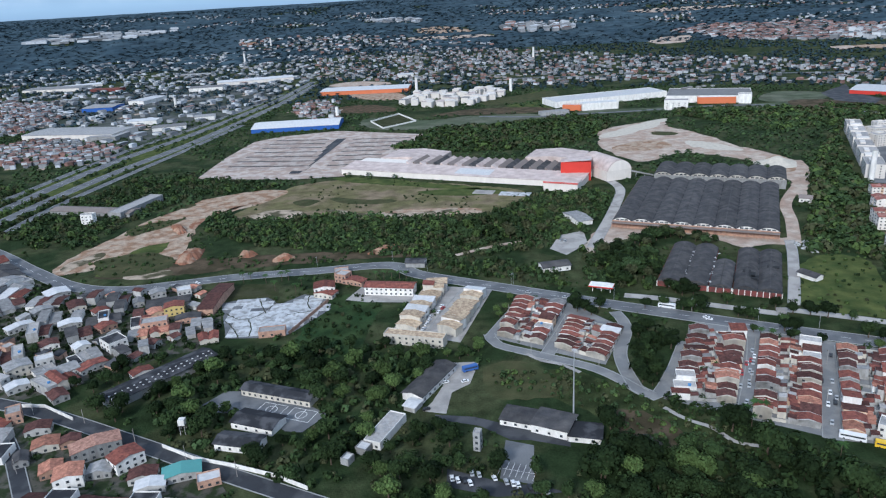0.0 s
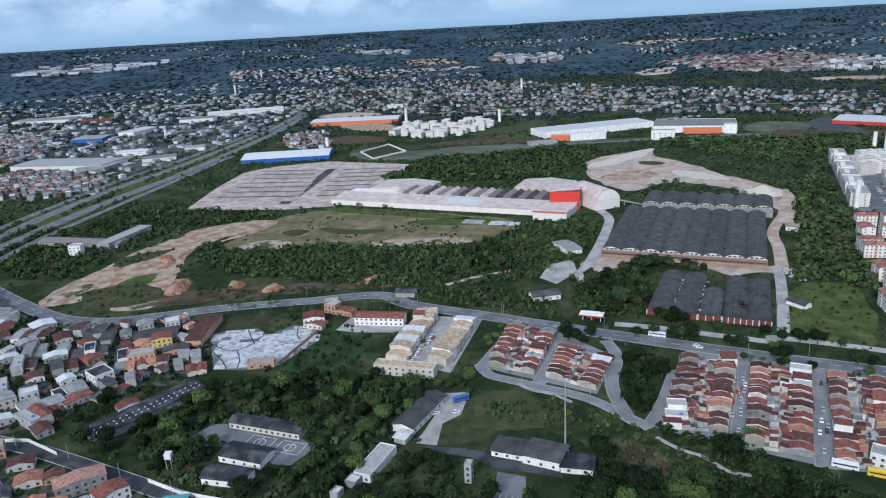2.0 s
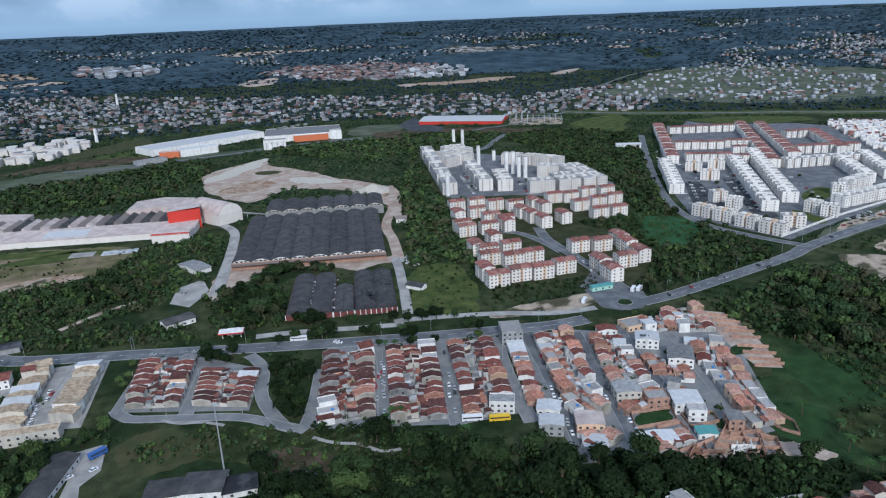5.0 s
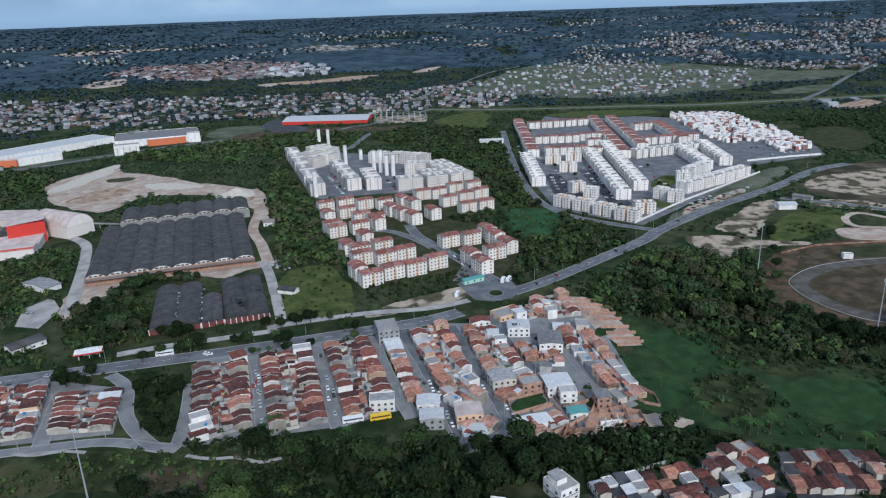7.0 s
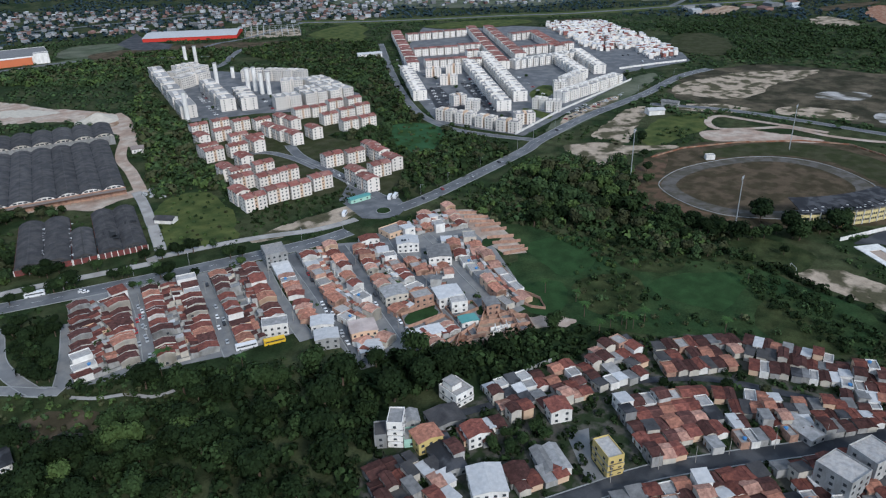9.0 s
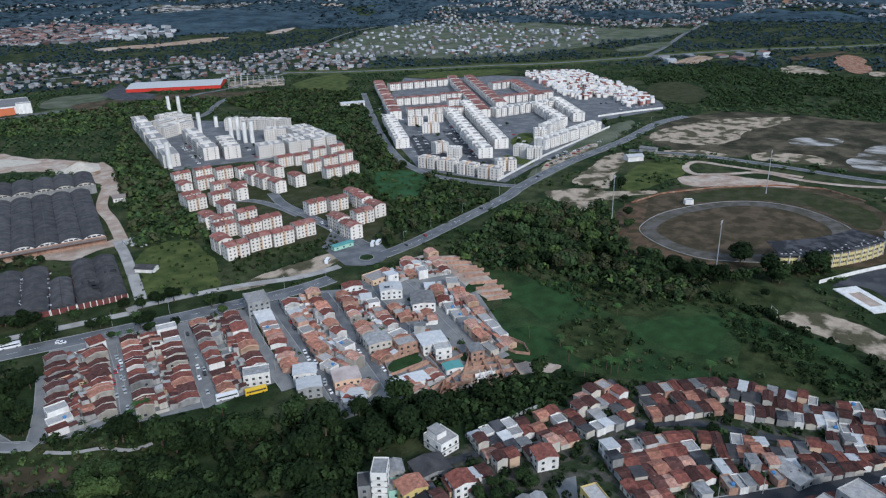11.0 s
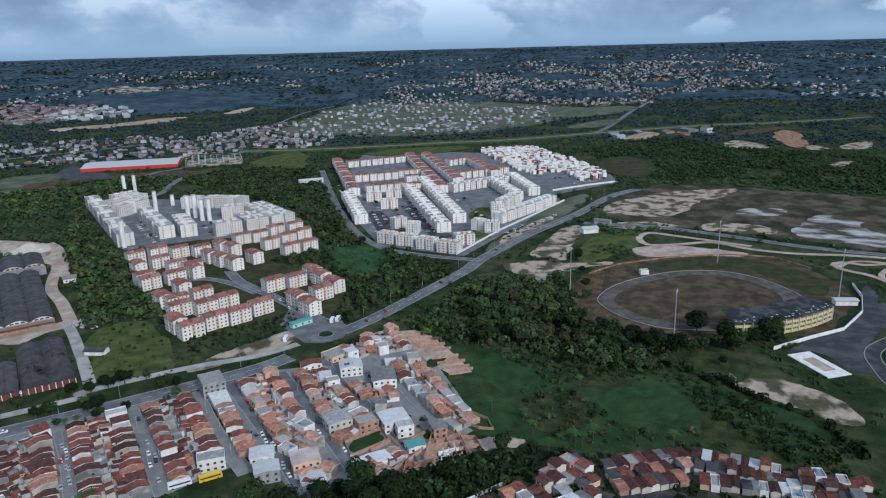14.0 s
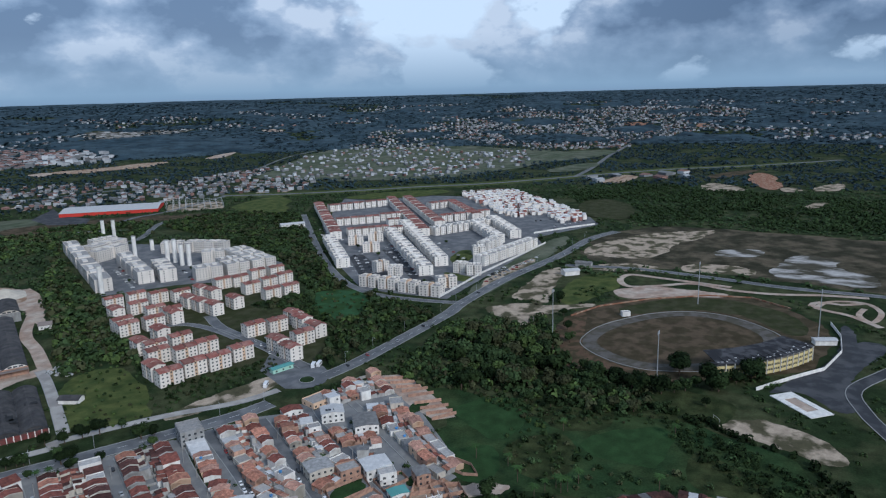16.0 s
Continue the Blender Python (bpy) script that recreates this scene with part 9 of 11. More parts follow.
def leaf_ball(rng, n, r, flat=0.8, leaf=0.7, lift=0.35):
    """Leaf clumps: small bent quads spread through and over a lumpy crown."""
    d = rng.normal(size=(n, 3))
    d /= np.linalg.norm(d, axis=1)[:, None]
    lumps = rng.normal(size=(7, 3))
    lumps /= np.linalg.norm(lumps, axis=1)[:, None]
    bulge = 0.72 + 0.34 * np.clip((d @ lumps.T).max(1) * 2 - 1, 0, 1)
    rad = r * bulge * rng.uniform(0.72, 1.04, n)
    c = d * rad[:, None] * (1, 1, flat)
    nrm = d + rng.normal(0, 0.27, (n, 3)) + (0, 0, lift)
    nrm /= np.linalg.norm(nrm, axis=1)[:, None]
    t = np.cross(nrm, rng.normal(size=(n, 3)))
    t /= np.linalg.norm(t, axis=1)[:, None]
    b = np.cross(nrm, t)
    s = leaf * rng.uniform(0.6, 1.25, n)[:, None]
    v = np.stack([c - t * s - b * s * 0.7, c + t * s - b * s * 0.8 + nrm * s * 0.15, c + t * s * 0.8 + b * s * 0.8 - nrm * s * 0.2, c - t * s * 0.9 + b * s * 0.7], 1).reshape(-1, 3)
    return v, np.arange(4 * n).reshape(-1, 4)


def stack(shapes):
    vs, qs, o = [], [], 0
    for v, q in shapes:
        vs.append(v)
        qs.append(q + o)
        o += len(v)
    return np.concatenate(vs), np.concatenate(qs)


def crown_shape(seed, n_ball, per, r, leaf):
    rng = np.random.default_rng(seed)
    out = []
    for k in range(n_ball):
        a = rng.uniform(0, 2 * math.pi)
        rr = r * 0.55 * math.sqrt(rng.random()) if k else 0
        v, q = leaf_ball(rng, per, r * rng.uniform(0.42, 0.62), 0.85, leaf)
        out.append((v + (rr * math.cos(a), rr * math.sin(a), rng.uniform(-0.2, 0.3) * r), q))
    return stack(out)


def quads_mesh(name, v, q, mat):
    me = bpy.data.meshes.new(name)
    me.vertices.add(len(v))
    me.vertices.foreach_set("co", np.ascontiguousarray(v, np.float32).ravel())
    k = q.shape[1]
    me.loops.add(q.size)
    me.loops.foreach_set("vertex_index", np.ascontiguousarray(q, np.int32).ravel())
    me.polygons.add(len(q))
    me.polygons.foreach_set("loop_start", np.arange(0, q.size, k, dtype=np.int32))
    me.materials.append(MATS[mat])
    me.update(calc_edges=True)
    me.validate()
    return me


def spots(poly, gap, seed, free=False):
    """Uneven planting places inside an outline, clear of roads and buildings."""
    rng = np.random.default_rng(seed)
    poly = np.asarray(poly, float)
    lo, hi = poly.min(0), poly.max(0)
    gx, gy = np.meshgrid(np.arange(lo[0], hi[0], gap), np.arange(lo[1], hi[1], gap))
    xy = np.stack([gx.ravel(), gy.ravel()], 1) + rng.uniform(-0.5, 0.5, (gx.size, 2)) * gap
    xy = xy[inside(poly, xy)]
    for k in ([] if free else KEEP_OUT):
        if not len(xy):
            break
        a, b = k.min(0), k.max(0)
        if a[0] > hi[0] or b[0] < lo[0] or a[1] > hi[1] or b[1] < lo[1]:
            continue
        near = (xy[:, 0] > a[0]) & (xy[:, 0] < b[0]) & (xy[:, 1] > a[1]) & (xy[:, 1] < b[1])
        if near.any():
            idx = np.nonzero(near)[0]
            xy = np.delete(xy, idx[inside(k, xy[idx])], 0)
    return xy, rng


TREES, CROWNS, FAR_CROWNS = [], [], []
for k in range(5):
    v, q = crown_shape(100 + k, 12, 120, 4.1, 0.33)
    mats = ("leaf", "leaf_dark", "leaf", "leaf_bright", "leaf_dark")[k]
    crown = quads_mesh("crown", v + (0, 0, 4.6), q, mats)
    v, q = crown_shape(200 + k, 11, 85, 4.1, 0.39)
    CROWNS.append((v + (0, 0, 4.6), q))
    v, q = crown_shape(300 + k, 11, 42, 4.1, 0.56)
    FAR_CROWNS.append((v + (0, 0, 4.6), q))
    limbs = [tube(0.28, 0.16, 4.2, 7)] + [turned(([(x * 1.0 + z * 0.55, y, z * 0.8 + 3.0) for x, y, z in tube(0.14, 0.05, 3.0, 5)[0]], tube(0.14, 0.05, 3.0, 5)[1]), a + 40 * k) for a in (0, 120, 240)]
    TREES.append((unit_mesh("trunk", joined(*limbs), "bark"), crown))


def palm_shape(seed):
    rng = np.random.default_rng(seed)
    vs, qs, o = [], [], 0
    for k in range(16):
        a, droop = k * 2.4, rng.uniform(0.1, 0.9)
        pts = [(0.0, 0.0, 0.0)] + [(s * 2.9 * math.cos(a), s * 2.9 * math.sin(a), 0.9 * s - droop * 2.6 * s * s) for s in (0.33, 0.66, 1.0)]
        side = np.array([-math.sin(a), math.cos(a), 0])
        for j, p in enumerate(pts):
            wd = (0.12, 0.38, 0.33, 0.05)[j]
            vs += [np.array(p) - side * wd, np.array(p) + side * wd]
        qs += [(o + 2 * j, o + 2 * j + 2, o + 2 * j + 3, o + 2 * j + 1) for j in range(3)]
        o += 8
    return np.array(vs), np.array(qs)


pv, pq = palm_shape(3)
PALM = (unit_mesh("trunk", tube(0.2, 0.14, 7.0, 6), "bark"), quads_mesh("crown", pv + (0, 0, 7.0), pq, "palm_leaf"))


def tree(x, y, kind, size, turn, label, group=""):
    trunk, crown = PALM if kind == "palm" else TREES[kind]
    e = thing("palm_tree" if kind == "palm" else "tree", x, y, turn, label, "palm" if kind == "palm" else "tree", group)
    again("trunk", trunk, e, Matrix.Identity(4))
    again("crown", crown, e, Matrix.Identity(4))
    e.scale = (size, size, size)
    return e


def grove(poly, gap, seed, size=(0.8, 1.5), kinds=(0, 1, 2, 4), group="trees", label="broad green tree with a dense rounded crown"):
    xy, rng = spots(poly, gap, seed)
    for x, y in xy:
        tree(float(x), float(y), int(kinds[int(rng.integers(len(kinds)))]), float(rng.uniform(*size)), float(rng.uniform(0, 360)), label, group)


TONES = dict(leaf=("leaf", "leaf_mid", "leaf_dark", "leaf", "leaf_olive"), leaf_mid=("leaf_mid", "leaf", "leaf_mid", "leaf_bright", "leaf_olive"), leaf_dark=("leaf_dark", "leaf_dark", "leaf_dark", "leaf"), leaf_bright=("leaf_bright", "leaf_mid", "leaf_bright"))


def stand(name, poly, gap, seed, size, mat, label):
    """A stand of full trees that nobody would count, trunks and crowns in one mesh."""
    xy, rng = spots(poly, gap, seed)
    if not len(xy):
        return
    tv, tq = tube(0.28, 0.16, 4.6, 6)
    tv, tq = np.array(tv), np.array([g for g in tq if len(g) == 4])
    tones = TONES[mat]
    vs, qs, mi, o = [], [], [], 0
    for x, y in xy:
        v, q = (CROWNS if math.hypot(x, y) < 360 else FAR_CROWNS)[int(rng.integers(len(CROWNS)))]
        k, a, tone = rng.uniform(*size), rng.uniform(0, 6.28), int(rng.integers(len(tones)))
        c, sn = math.cos(a), math.sin(a)
        for pv, pq, m in ((v, q, tone), (tv, tq, len(tones))):
            vs.append(np.stack([(pv[:, 0] * c - pv[:, 1] * sn) * k + x, (pv[:, 0] * sn + pv[:, 1] * c) * k + y, pv[:, 2] * k], 1))
            qs.append(pq + o)
            mi += [m] * len(pq)
            o += len(pv)
    me = quads_mesh(name, np.concatenate(vs), np.concatenate(qs), tones[0])
    for m in tones[1:] + ("bark",):
        me.materials.append(MATS[m])
    me.polygons.foreach_set("material_index", mi)
    tagged(new(name, me), label, "trees", kind="stuff")


def woods(name, poly, gap, seed, size, mat, label, n=26, leaf=0.8, squash=0.8, free=False):
    """Many trees or bushes that nobody would count, as one mesh."""
    xy, rng = spots(poly, gap, seed, free)
    if not len(xy):
        return
    base = [leaf_ball(np.random.default_rng(k + 7), n, 1.0, squash, leaf / (sum(size) / 2)) for k in range(6)]
    tones = TONES[mat]
    vs, qs, mi, o = [], [], [], 0
    for x, y in xy:
        v, q = base[int(rng.integers(6))]
        s, a = rng.uniform(*size), rng.uniform(0, 6.28)
        c, sn = math.cos(a), math.sin(a)
        w = np.stack([(v[:, 0] * c - v[:, 1] * sn) * s + x, (v[:, 0] * sn + v[:, 1] * c) * s + y, v[:, 2] * s * rng.uniform(0.8, 1.2) + s * 0.62 + level(x, y)], 1)
        vs.append(w)
        qs.append(q + o)
        mi += [int(rng.integers(len(tones)))] * len(q)
        o += len(v)
    me = quads_mesh(name, np.concatenate(vs), np.concatenate(qs), tones[0])
    for m in tones[1:]:
        me.materials.append(MATS[m])
    me.polygons.foreach_set("material_index", mi)
    tagged(new(name, me), label, "woods", kind="stuff")


# small houses that fill the old quarter
def infill(poly, gap, seed, table, group):
    xy, _ = spots(poly, gap, seed)
    rng = random.Random(seed)
    for x, y in xy:
        w, d, turn = rng.uniform(4.5, 7.5), rng.uniform(6.0, 9.5), rng.choice((-28, 62)) + rng.uniform(-8, 8)
        c, sn = math.cos(radians(turn)), math.sin(radians(turn))
        corners = np.array([(x + a * c - b * sn, y + a * sn + b * c) for a, b in ((-w / 2, -d / 2), (w / 2, -d / 2), (w / 2, d / 2), (-w / 2, d / 2))])
        lo, hi = corners.min(0), corners.max(0)
        if any((k.min(0) < hi).all() and (k.max(0) > lo).all() and inside(k, corners).any() for k in KEEP_OUT):
            continue
        style, wall, roof = pick(rng, table)
        house(float(x), float(y), turn, w, d, rng.uniform(2.5, 3.3) if rng.random() < 0.85 else 5.4, style, wall, roof, rng, group, plain=True)


INFILL = [(4, "gable", "worn_wall", "tile_dark"), (3, "gable_x", "brick_wall", "tile_red"), (3, "lean", "grey_wall", "dark_sheet"), (3, "lean", "worn_wall", "fibre_sheet"), (2, "lean", "brick_wall", "black_sheet"), (2, "flat", "brick_wall", "roof_slab"), (1.5, "gable", "cream_wall", "tile_orange")]
JOIN = []
for seed in range(300, 303):
    infill([(-297.2, 477.0), (-260.3, 493.6), (-234.2, 502.1), (-187.6, 504.2), (-162.5, 449.5), (-144.9, 409.1), (-177.9, 413.3), (-186.5, 387.4), (-215.8, 362.6), (-256.4, 360.0), (-296.0, 430.0)], 8.0, seed, INFILL, OG)
quarter("old_quarter", "small tiled and sheet-roofed houses crowded between the larger ones")
JOIN = None
patch("quarter_ground", [(-297.2, 477.0), (-260.3, 493.6), (-234.2, 502.1), (-187.6, 504.2), (-162.5, 449.5), (-144.9, 409.1), (-177.9, 413.3), (-186.5, 387.4), (-215.8, 362.6), (-256.4, 360.0), (-296.0, 430.0)], "dusty_soil", "grey trampled yards of the old quarter", z=0.045, wobble=1.0)
woods("bushes", [(23.6, 349.2), (63.7, 348.2), (71.9, 342.5), (107.5, 307.8), (137.2, 269.1), (134.0, 261.7), (107.9, 269.2), (80.3, 270.3), (72.4, 297.3), (53.0, 321.7), (22.2, 333.3)], 5.0, 87, (0.7, 2.2), "leaf_mid", "low bushes along the footpath", n=30, leaf=0.45, free=True)
woods("bushes", [(109.8, 315.4), (142.0, 280.1), (138.9, 272.6), (121.5, 285.2), (108.7, 307.3)], 5.0, 88, (1.0, 2.6), "leaf", "bushes between the footpath and the terraces", n=34, leaf=0.45, free=True)
woods("bushes", [(333.6, 576.4), (336.2, 542.2), (300.3, 475.1), (265.0, 412.2), (238.4, 418.9), (219.3, 424.7), (251.8, 470.9), (290.5, 513.5)], 6.5, 89, (0.6, 1.9), "leaf_mid", "bushes at the rim of the grass plot", n=28, leaf=0.45, free=False)
woods("bushes", [(295.0, 506.3), (313.2, 485.8), (301.3, 431.2), (263.5, 379.5), (236.5, 396.9), (218.2, 416.3), (248.4, 454.6)], 9.0, 90, (0.5, 1.6), "leaf_mid", "scattered shrubs on the grass plot", n=26, leaf=0.45, free=True)
woods("hedge", [(334.2, 515.1), (332.3, 497.2), (301.3, 431.2), (293.8, 431.4), (312.1, 476.9)], 5.0, 91, (1.2, 2.8), "leaf", "dense bushes between the grass plot and the flats", n=34, leaf=0.5)
grove([(-142.0, 394.9), (-81.1, 394.9), (-35.5, 387.8), (-8.3, 364.9), (-24.7, 319.0), (-41.0, 286.5), (-50.7, 254.9), (-82.1, 265.3), (-140.6, 296.0), (-170.4, 345.7), (-152.7, 368.4)], 14.0, 1, (0.9, 1.7), (0, 1, 2, 3), "trees round the school")
grove([(-43.7, 286.8), (-11.6, 304.8), (22.1, 276.1), (15.9, 264.3), (46.6, 253.8), (67.8, 271.8), (112.4, 267.6), (133.4, 232.0), (-39.9, 243.2)], 12.5, 2, (0.8, 1.7), (0, 1, 2, 3), "trees round the parking lot")
grove([(79.7, 318.4), (109.0, 309.7), (140.4, 279.4), (166.1, 261.0), (195.1, 220.1), (230.1, 191.8), (254.9, 174.6), (285.8, 149.4), (246.7, 155.7), (216.1, 167.1), (189.5, 178.9), (161.5, 170.0), (131.5, 153.5), (54.6, 259.3)], 18.5, 3, (1.3, 2.3), (0, 1, 4, 4), "trees of the wooded valley", "dark green tree with a broad dense crown")
woods("undergrowth", [(82.5, 324.9), (110.1, 311.9), (142.3, 282.3), (167.6, 263.0), (187.0, 227.4), (231.3, 192.7), (256.2, 175.5), (290.6, 145.4), (246.7, 155.7), (216.1, 167.1), (189.5, 178.9), (161.5, 170.0), (131.5, 153.5), (54.6, 259.3)], 6.5, 4, (2.0, 4.6), "leaf_dark", "dense dark undergrowth below the trees", n=44)
woods("undergrowth", [(-142.0, 394.9), (-35.5, 387.8), (-8.3, 364.9), (-24.7, 319.0), (-41.0, 286.5), (-50.7, 254.9), (-82.1, 265.3), (-140.6, 296.0), (-170.4, 345.7), (-152.7, 368.4)], 7.0, 5, (1.4, 3.6), "leaf", "dense green undergrowth below the trees", n=40)
woods("scrub", [(-248.6, 704.2), (-194.2, 692.8), (-112.5, 675.8), (-34.0, 655.7), (36.2, 648.4), (92.7, 706.5), (173.8, 703.3), (161.7, 640.4), (116.4, 566.1), (84.2, 543.7), (46.3, 533.3), (-21.4, 536.3), (-97.3, 563.1), (-159.4, 588.5), (-215.3, 629.7)], 6.0, 6, (1.8, 4.6), "leaf_mid", "dense green scrub on the slope below the field", n=40)
woods("scrub", [(-65.4, 979.2), (-18.9, 1074.2), (53.5, 1149.6), (209.5, 1156.1), (269.3, 1082.3), (225.2, 982.1), (165.9, 914.6), (56.2, 923.6), (-10.6, 924.2)], 6.2, 7, (1.8, 6.5), "leaf_mid", "dense green scrub behind the factory", leaf=1.3)
woods("scrub", [(405.2, 756.5), (553.3, 965.5), (451.1, 948.4), (370.0, 1117.7), (413.4, 1187.8), (486.3, 1115.7), (638.0, 1107.2), (740.7, 1014.9), (673.0, 924.3), (568.7, 983.0), (436.4, 718.8), (339.8, 511.7), (317.4, 470.1), (308.8, 500.9), (273.9, 498.2), (337.6, 621.0)], 5.6, 8, (1.6, 6.2), "leaf_mid", "dense green scrub between the sheds and the flats", leaf=1.2)
woods("scrub", [(728.6, 982.6), (841.1, 979.7), (901.3, 841.6), (680.7, 611.2), (586.4, 497.5), (534.1, 438.3), (537.2, 336.4), (503.9, 326.0), (441.1, 332.1), (416.9, 359.2), (458.2, 401.5), (597.0, 567.3), (650.9, 648.7)], 5.6, 9, (1.4, 5.2), "leaf_mid", "dense green scrub between the two estates", leaf=1.1)
woods("scrub", [(390.7, 287.7), (511.4, 308.7), (574.9, 248.4), (530.7, 213.2), (478.8, 160.3), (460.3, 133.5), (441.6, 112.3), (409.4, 115.8), (401.4, 168.2), (406.7, 212.5), (384.9, 244.7)], 6.0, 10, (1.8, 4.5), "leaf_mid", "dense bushes between the road and the stadium", leaf=0.9, n=40)
woods("hedge", [(431.2, 112.5), (421.1, 69.5), (396.4, 16.4), (383.5, -3.3), (361.1, -5.7), (368.7, 12.3), (377.6, 58.8), (389.6, 92.5)], 5.5, 11, (1.5, 3.5), "leaf_dark", "dense dark bushes along the meadow", n=34)
woods("scrub", [(-550.1, 880.0), (-400.3, 784.2), (-382.9, 869.9), (-314.9, 877.0), (-180.3, 802.2), (-212.9, 774.9), (-279.5, 765.8), (-311.6, 674.6), (-321.6, 610.5), (-371.8, 619.1), (-426.2, 660.6)], 8.0, 13, (2, 5), "leaf_mid", "dense green scrub beside the highway", leaf=1.0)
woods("scrub", [(113.6, 552.2), (125.4, 523.0), (166.1, 539.6), (160.5, 492.2), (138.6, 440.6), (114.4, 456.3), (100.7, 479.6)], 7.0, 14, (2.2, 4.2), "leaf_mid", "dense trees in front of the sheds", leaf=0.8, n=40)
woods("scrub", [(-34.6, 526.0), (14.6, 532.5), (69.8, 507.9), (88.7, 481.6), (82.6, 459.4), (45.1, 480.2), (4.7, 501.4)], 6.0, 15, (1.8, 3.5), "leaf_mid", "bushes along the avenue", n=34)
woods("scrub", [(110.1, 393.7), (124.6, 395.7), (137.6, 382.4), (128.1, 348.8), (108.6, 321.1), (98.7, 327.8), (99.3, 358.8)], 6.5, 16, (2.0, 4.0), "leaf_dark", "bushes beside the side street", n=40)
woods("hedge", [(198.6, 223.5), (257.0, 176.1), (291.6, 146.0), (301.7, 122.1), (296.4, 116.6), (262.5, 133.4), (221.7, 151.8)], 5.0, 17, (1.5, 3.2), "leaf_dark", "dense dark bushes behind the houses", n=34)
grove([(193.3, 134.7), (219.6, 112.5), (207.8, 101.2), (188.3, 102.5), (183.1, 118.7)], 9.0, 40, (0.7, 1.2), (0, 1, 2), "garden trees of the hillside quarter")
grove([(132.6, 453.4), (143.3, 437.1), (153.9, 412.8), (179.8, 396.5), (206.8, 373.2), (201.7, 363.1), (171.2, 384.3), (142.1, 399.6), (122.5, 431.0)], 11.0, 41, (0.7, 1.2), (0, 1, 2), "street trees along the avenue")
grove([(33.8, 433.3), (44.8, 447.6), (47.9, 440.6), (26.3, 389.0), (17.8, 390.1)], 7.0, 42, (0.6, 0.9), (3,), "bright trees beside the side street", "bright green young tree")
grove([(-4.9, 367.9), (19.5, 389.9), (22.1, 378.5), (10.5, 349.8), (-2.1, 351.2)], 8.0, 43, (0.7, 1.1), (0, 3), "trees behind the sand-roofed estate")
grove([(111.1, 397.5), (139.2, 382.2), (128.1, 348.8), (108.6, 321.1), (97.3, 328.0)], 9.0, 44, (0.8, 1.3), (0, 1, 4), "trees in the small park")
grove([(82.4, 431.1), (104.7, 446.8), (106.0, 427.9), (96.8, 411.7), (82.7, 413.6)], 8.0, 45, (0.9, 1.4), (1, 4), "dark trees beside the junction", "dark green tree with a broad dense crown")
woods("scrub", [(480.5, 484.0), (545.6, 497.0), (581.8, 460.5), (562.8, 399.2), (538.4, 349.7), (484.2, 344.1), (444.1, 350.9), (410.5, 378.0), (455.0, 424.1)], 6.0, 85, (1.4, 3.6), "leaf_mid", "dense bushes round the marsh", n=36, leaf=0.7)
woods("bushes", [(533.6, 486.4), (555.3, 473.9), (562.8, 445.8), (530.6, 409.0), (488.4, 391.5), (469.1, 402.4), (477.1, 429.6)], 11.0, 86, (0.8, 2.0), "leaf_mid", "scattered bushes on the marsh", n=30, leaf=0.5, free=True)
stand("tree_stand", [(126.2, 536.0), (166.8, 542.2), (161.4, 497.9), (137.9, 444.6), (116.5, 460.1), (113.6, 500.3)], 9.5, 46, (0.9, 1.5), "leaf", "trees in front of the small sheds with dense rounded crowns")
stand("tree_stand", [(165.6, 579.4), (188.7, 567.2), (221.1, 538.9), (211.9, 526.9), (186.4, 545.5), (163.0, 529.2), (153.7, 544.7)], 9.0, 47, (0.8, 1.3), "leaf", "trees between the sheds with dense rounded crowns")
stand("tree_stand", [(391.5, 235.0), (477.4, 246.3), (525.7, 220.8), (466.6, 159.7), (446.9, 136.4), (421.5, 157.4), (411.1, 206.1)], 17.0, 48, (1.2, 2.0), "leaf", "trees between the road and the stadium with dense rounded crowns")
stand("tree_stand", [(487.2, 114.8), (507.1, 88.0), (523.4, 45.7), (547.6, 33.5), (505.8, 36.7), (473.9, 67.3), (457.4, 89.0), (440.2, 121.3), (436.8, 147.2), (444.4, 174.4), (457.2, 154.3)], 12.0, 49, (0.8, 1.4), "leaf_dark", "dark trees behind the grandstand with dense rounded crowns")
stand("tree_stand", [(29.7, 631.7), (55.5, 626.4), (103.9, 634.2), (81.7, 558.2), (48.0, 550.4), (-2.9, 559.8), (-7.4, 589.9)], 12.0, 50, (0.9, 1.5), "leaf_mid", "trees on the slope above the avenue with dense rounded crowns")
grove([(-295.6, 429.4), (-228.9, 390.9), (-198.7, 401.8), (-157.2, 382.4), (-158.5, 356.4), (-189.3, 353.7), (-197.7, 337.1), (-257.0, 361.1)], 12.0, 51, (0.7, 1.2), (0, 1, 2), "trees among the old houses")
stand("tree_stand", [(261.4, 103.4), (286.9, 60.4), (300.0, 34.9), (273.1, 33.0), (252.8, 61.3)], 16.0, 52, (0.6, 1.0), "leaf", "small trees among the hillside houses with dense rounded crowns")
stand("tree_stand", [(398.7, 520.1), (421.0, 540.5), (426.1, 531.8), (407.5, 505.4), (395.3, 503.4)], 6.5, 58, (0.8, 1.2), "leaf", "trees between the red-roofed flats with dense rounded crowns")
stand("tree_stand", [(417.3, 488.9), (440.2, 500.9), (436.6, 479.5), (416.4, 468.0)], 7.5, 59, (0.7, 1.0), "leaf", "trees between the red-roofed flats with dense rounded crowns")
woods("bushes", [(376.9, 540.7), (422.4, 548.9), (464.3, 514.7), (453.6, 444.1), (428.5, 394.2), (378.0, 398.1), (325.5, 392.8), (290.0, 400.3), (310.9, 460.4)], 7.0, 60, (0.8, 2.2), "leaf_mid", "bushes between the red-roofed flats", n=26, leaf=0.5)
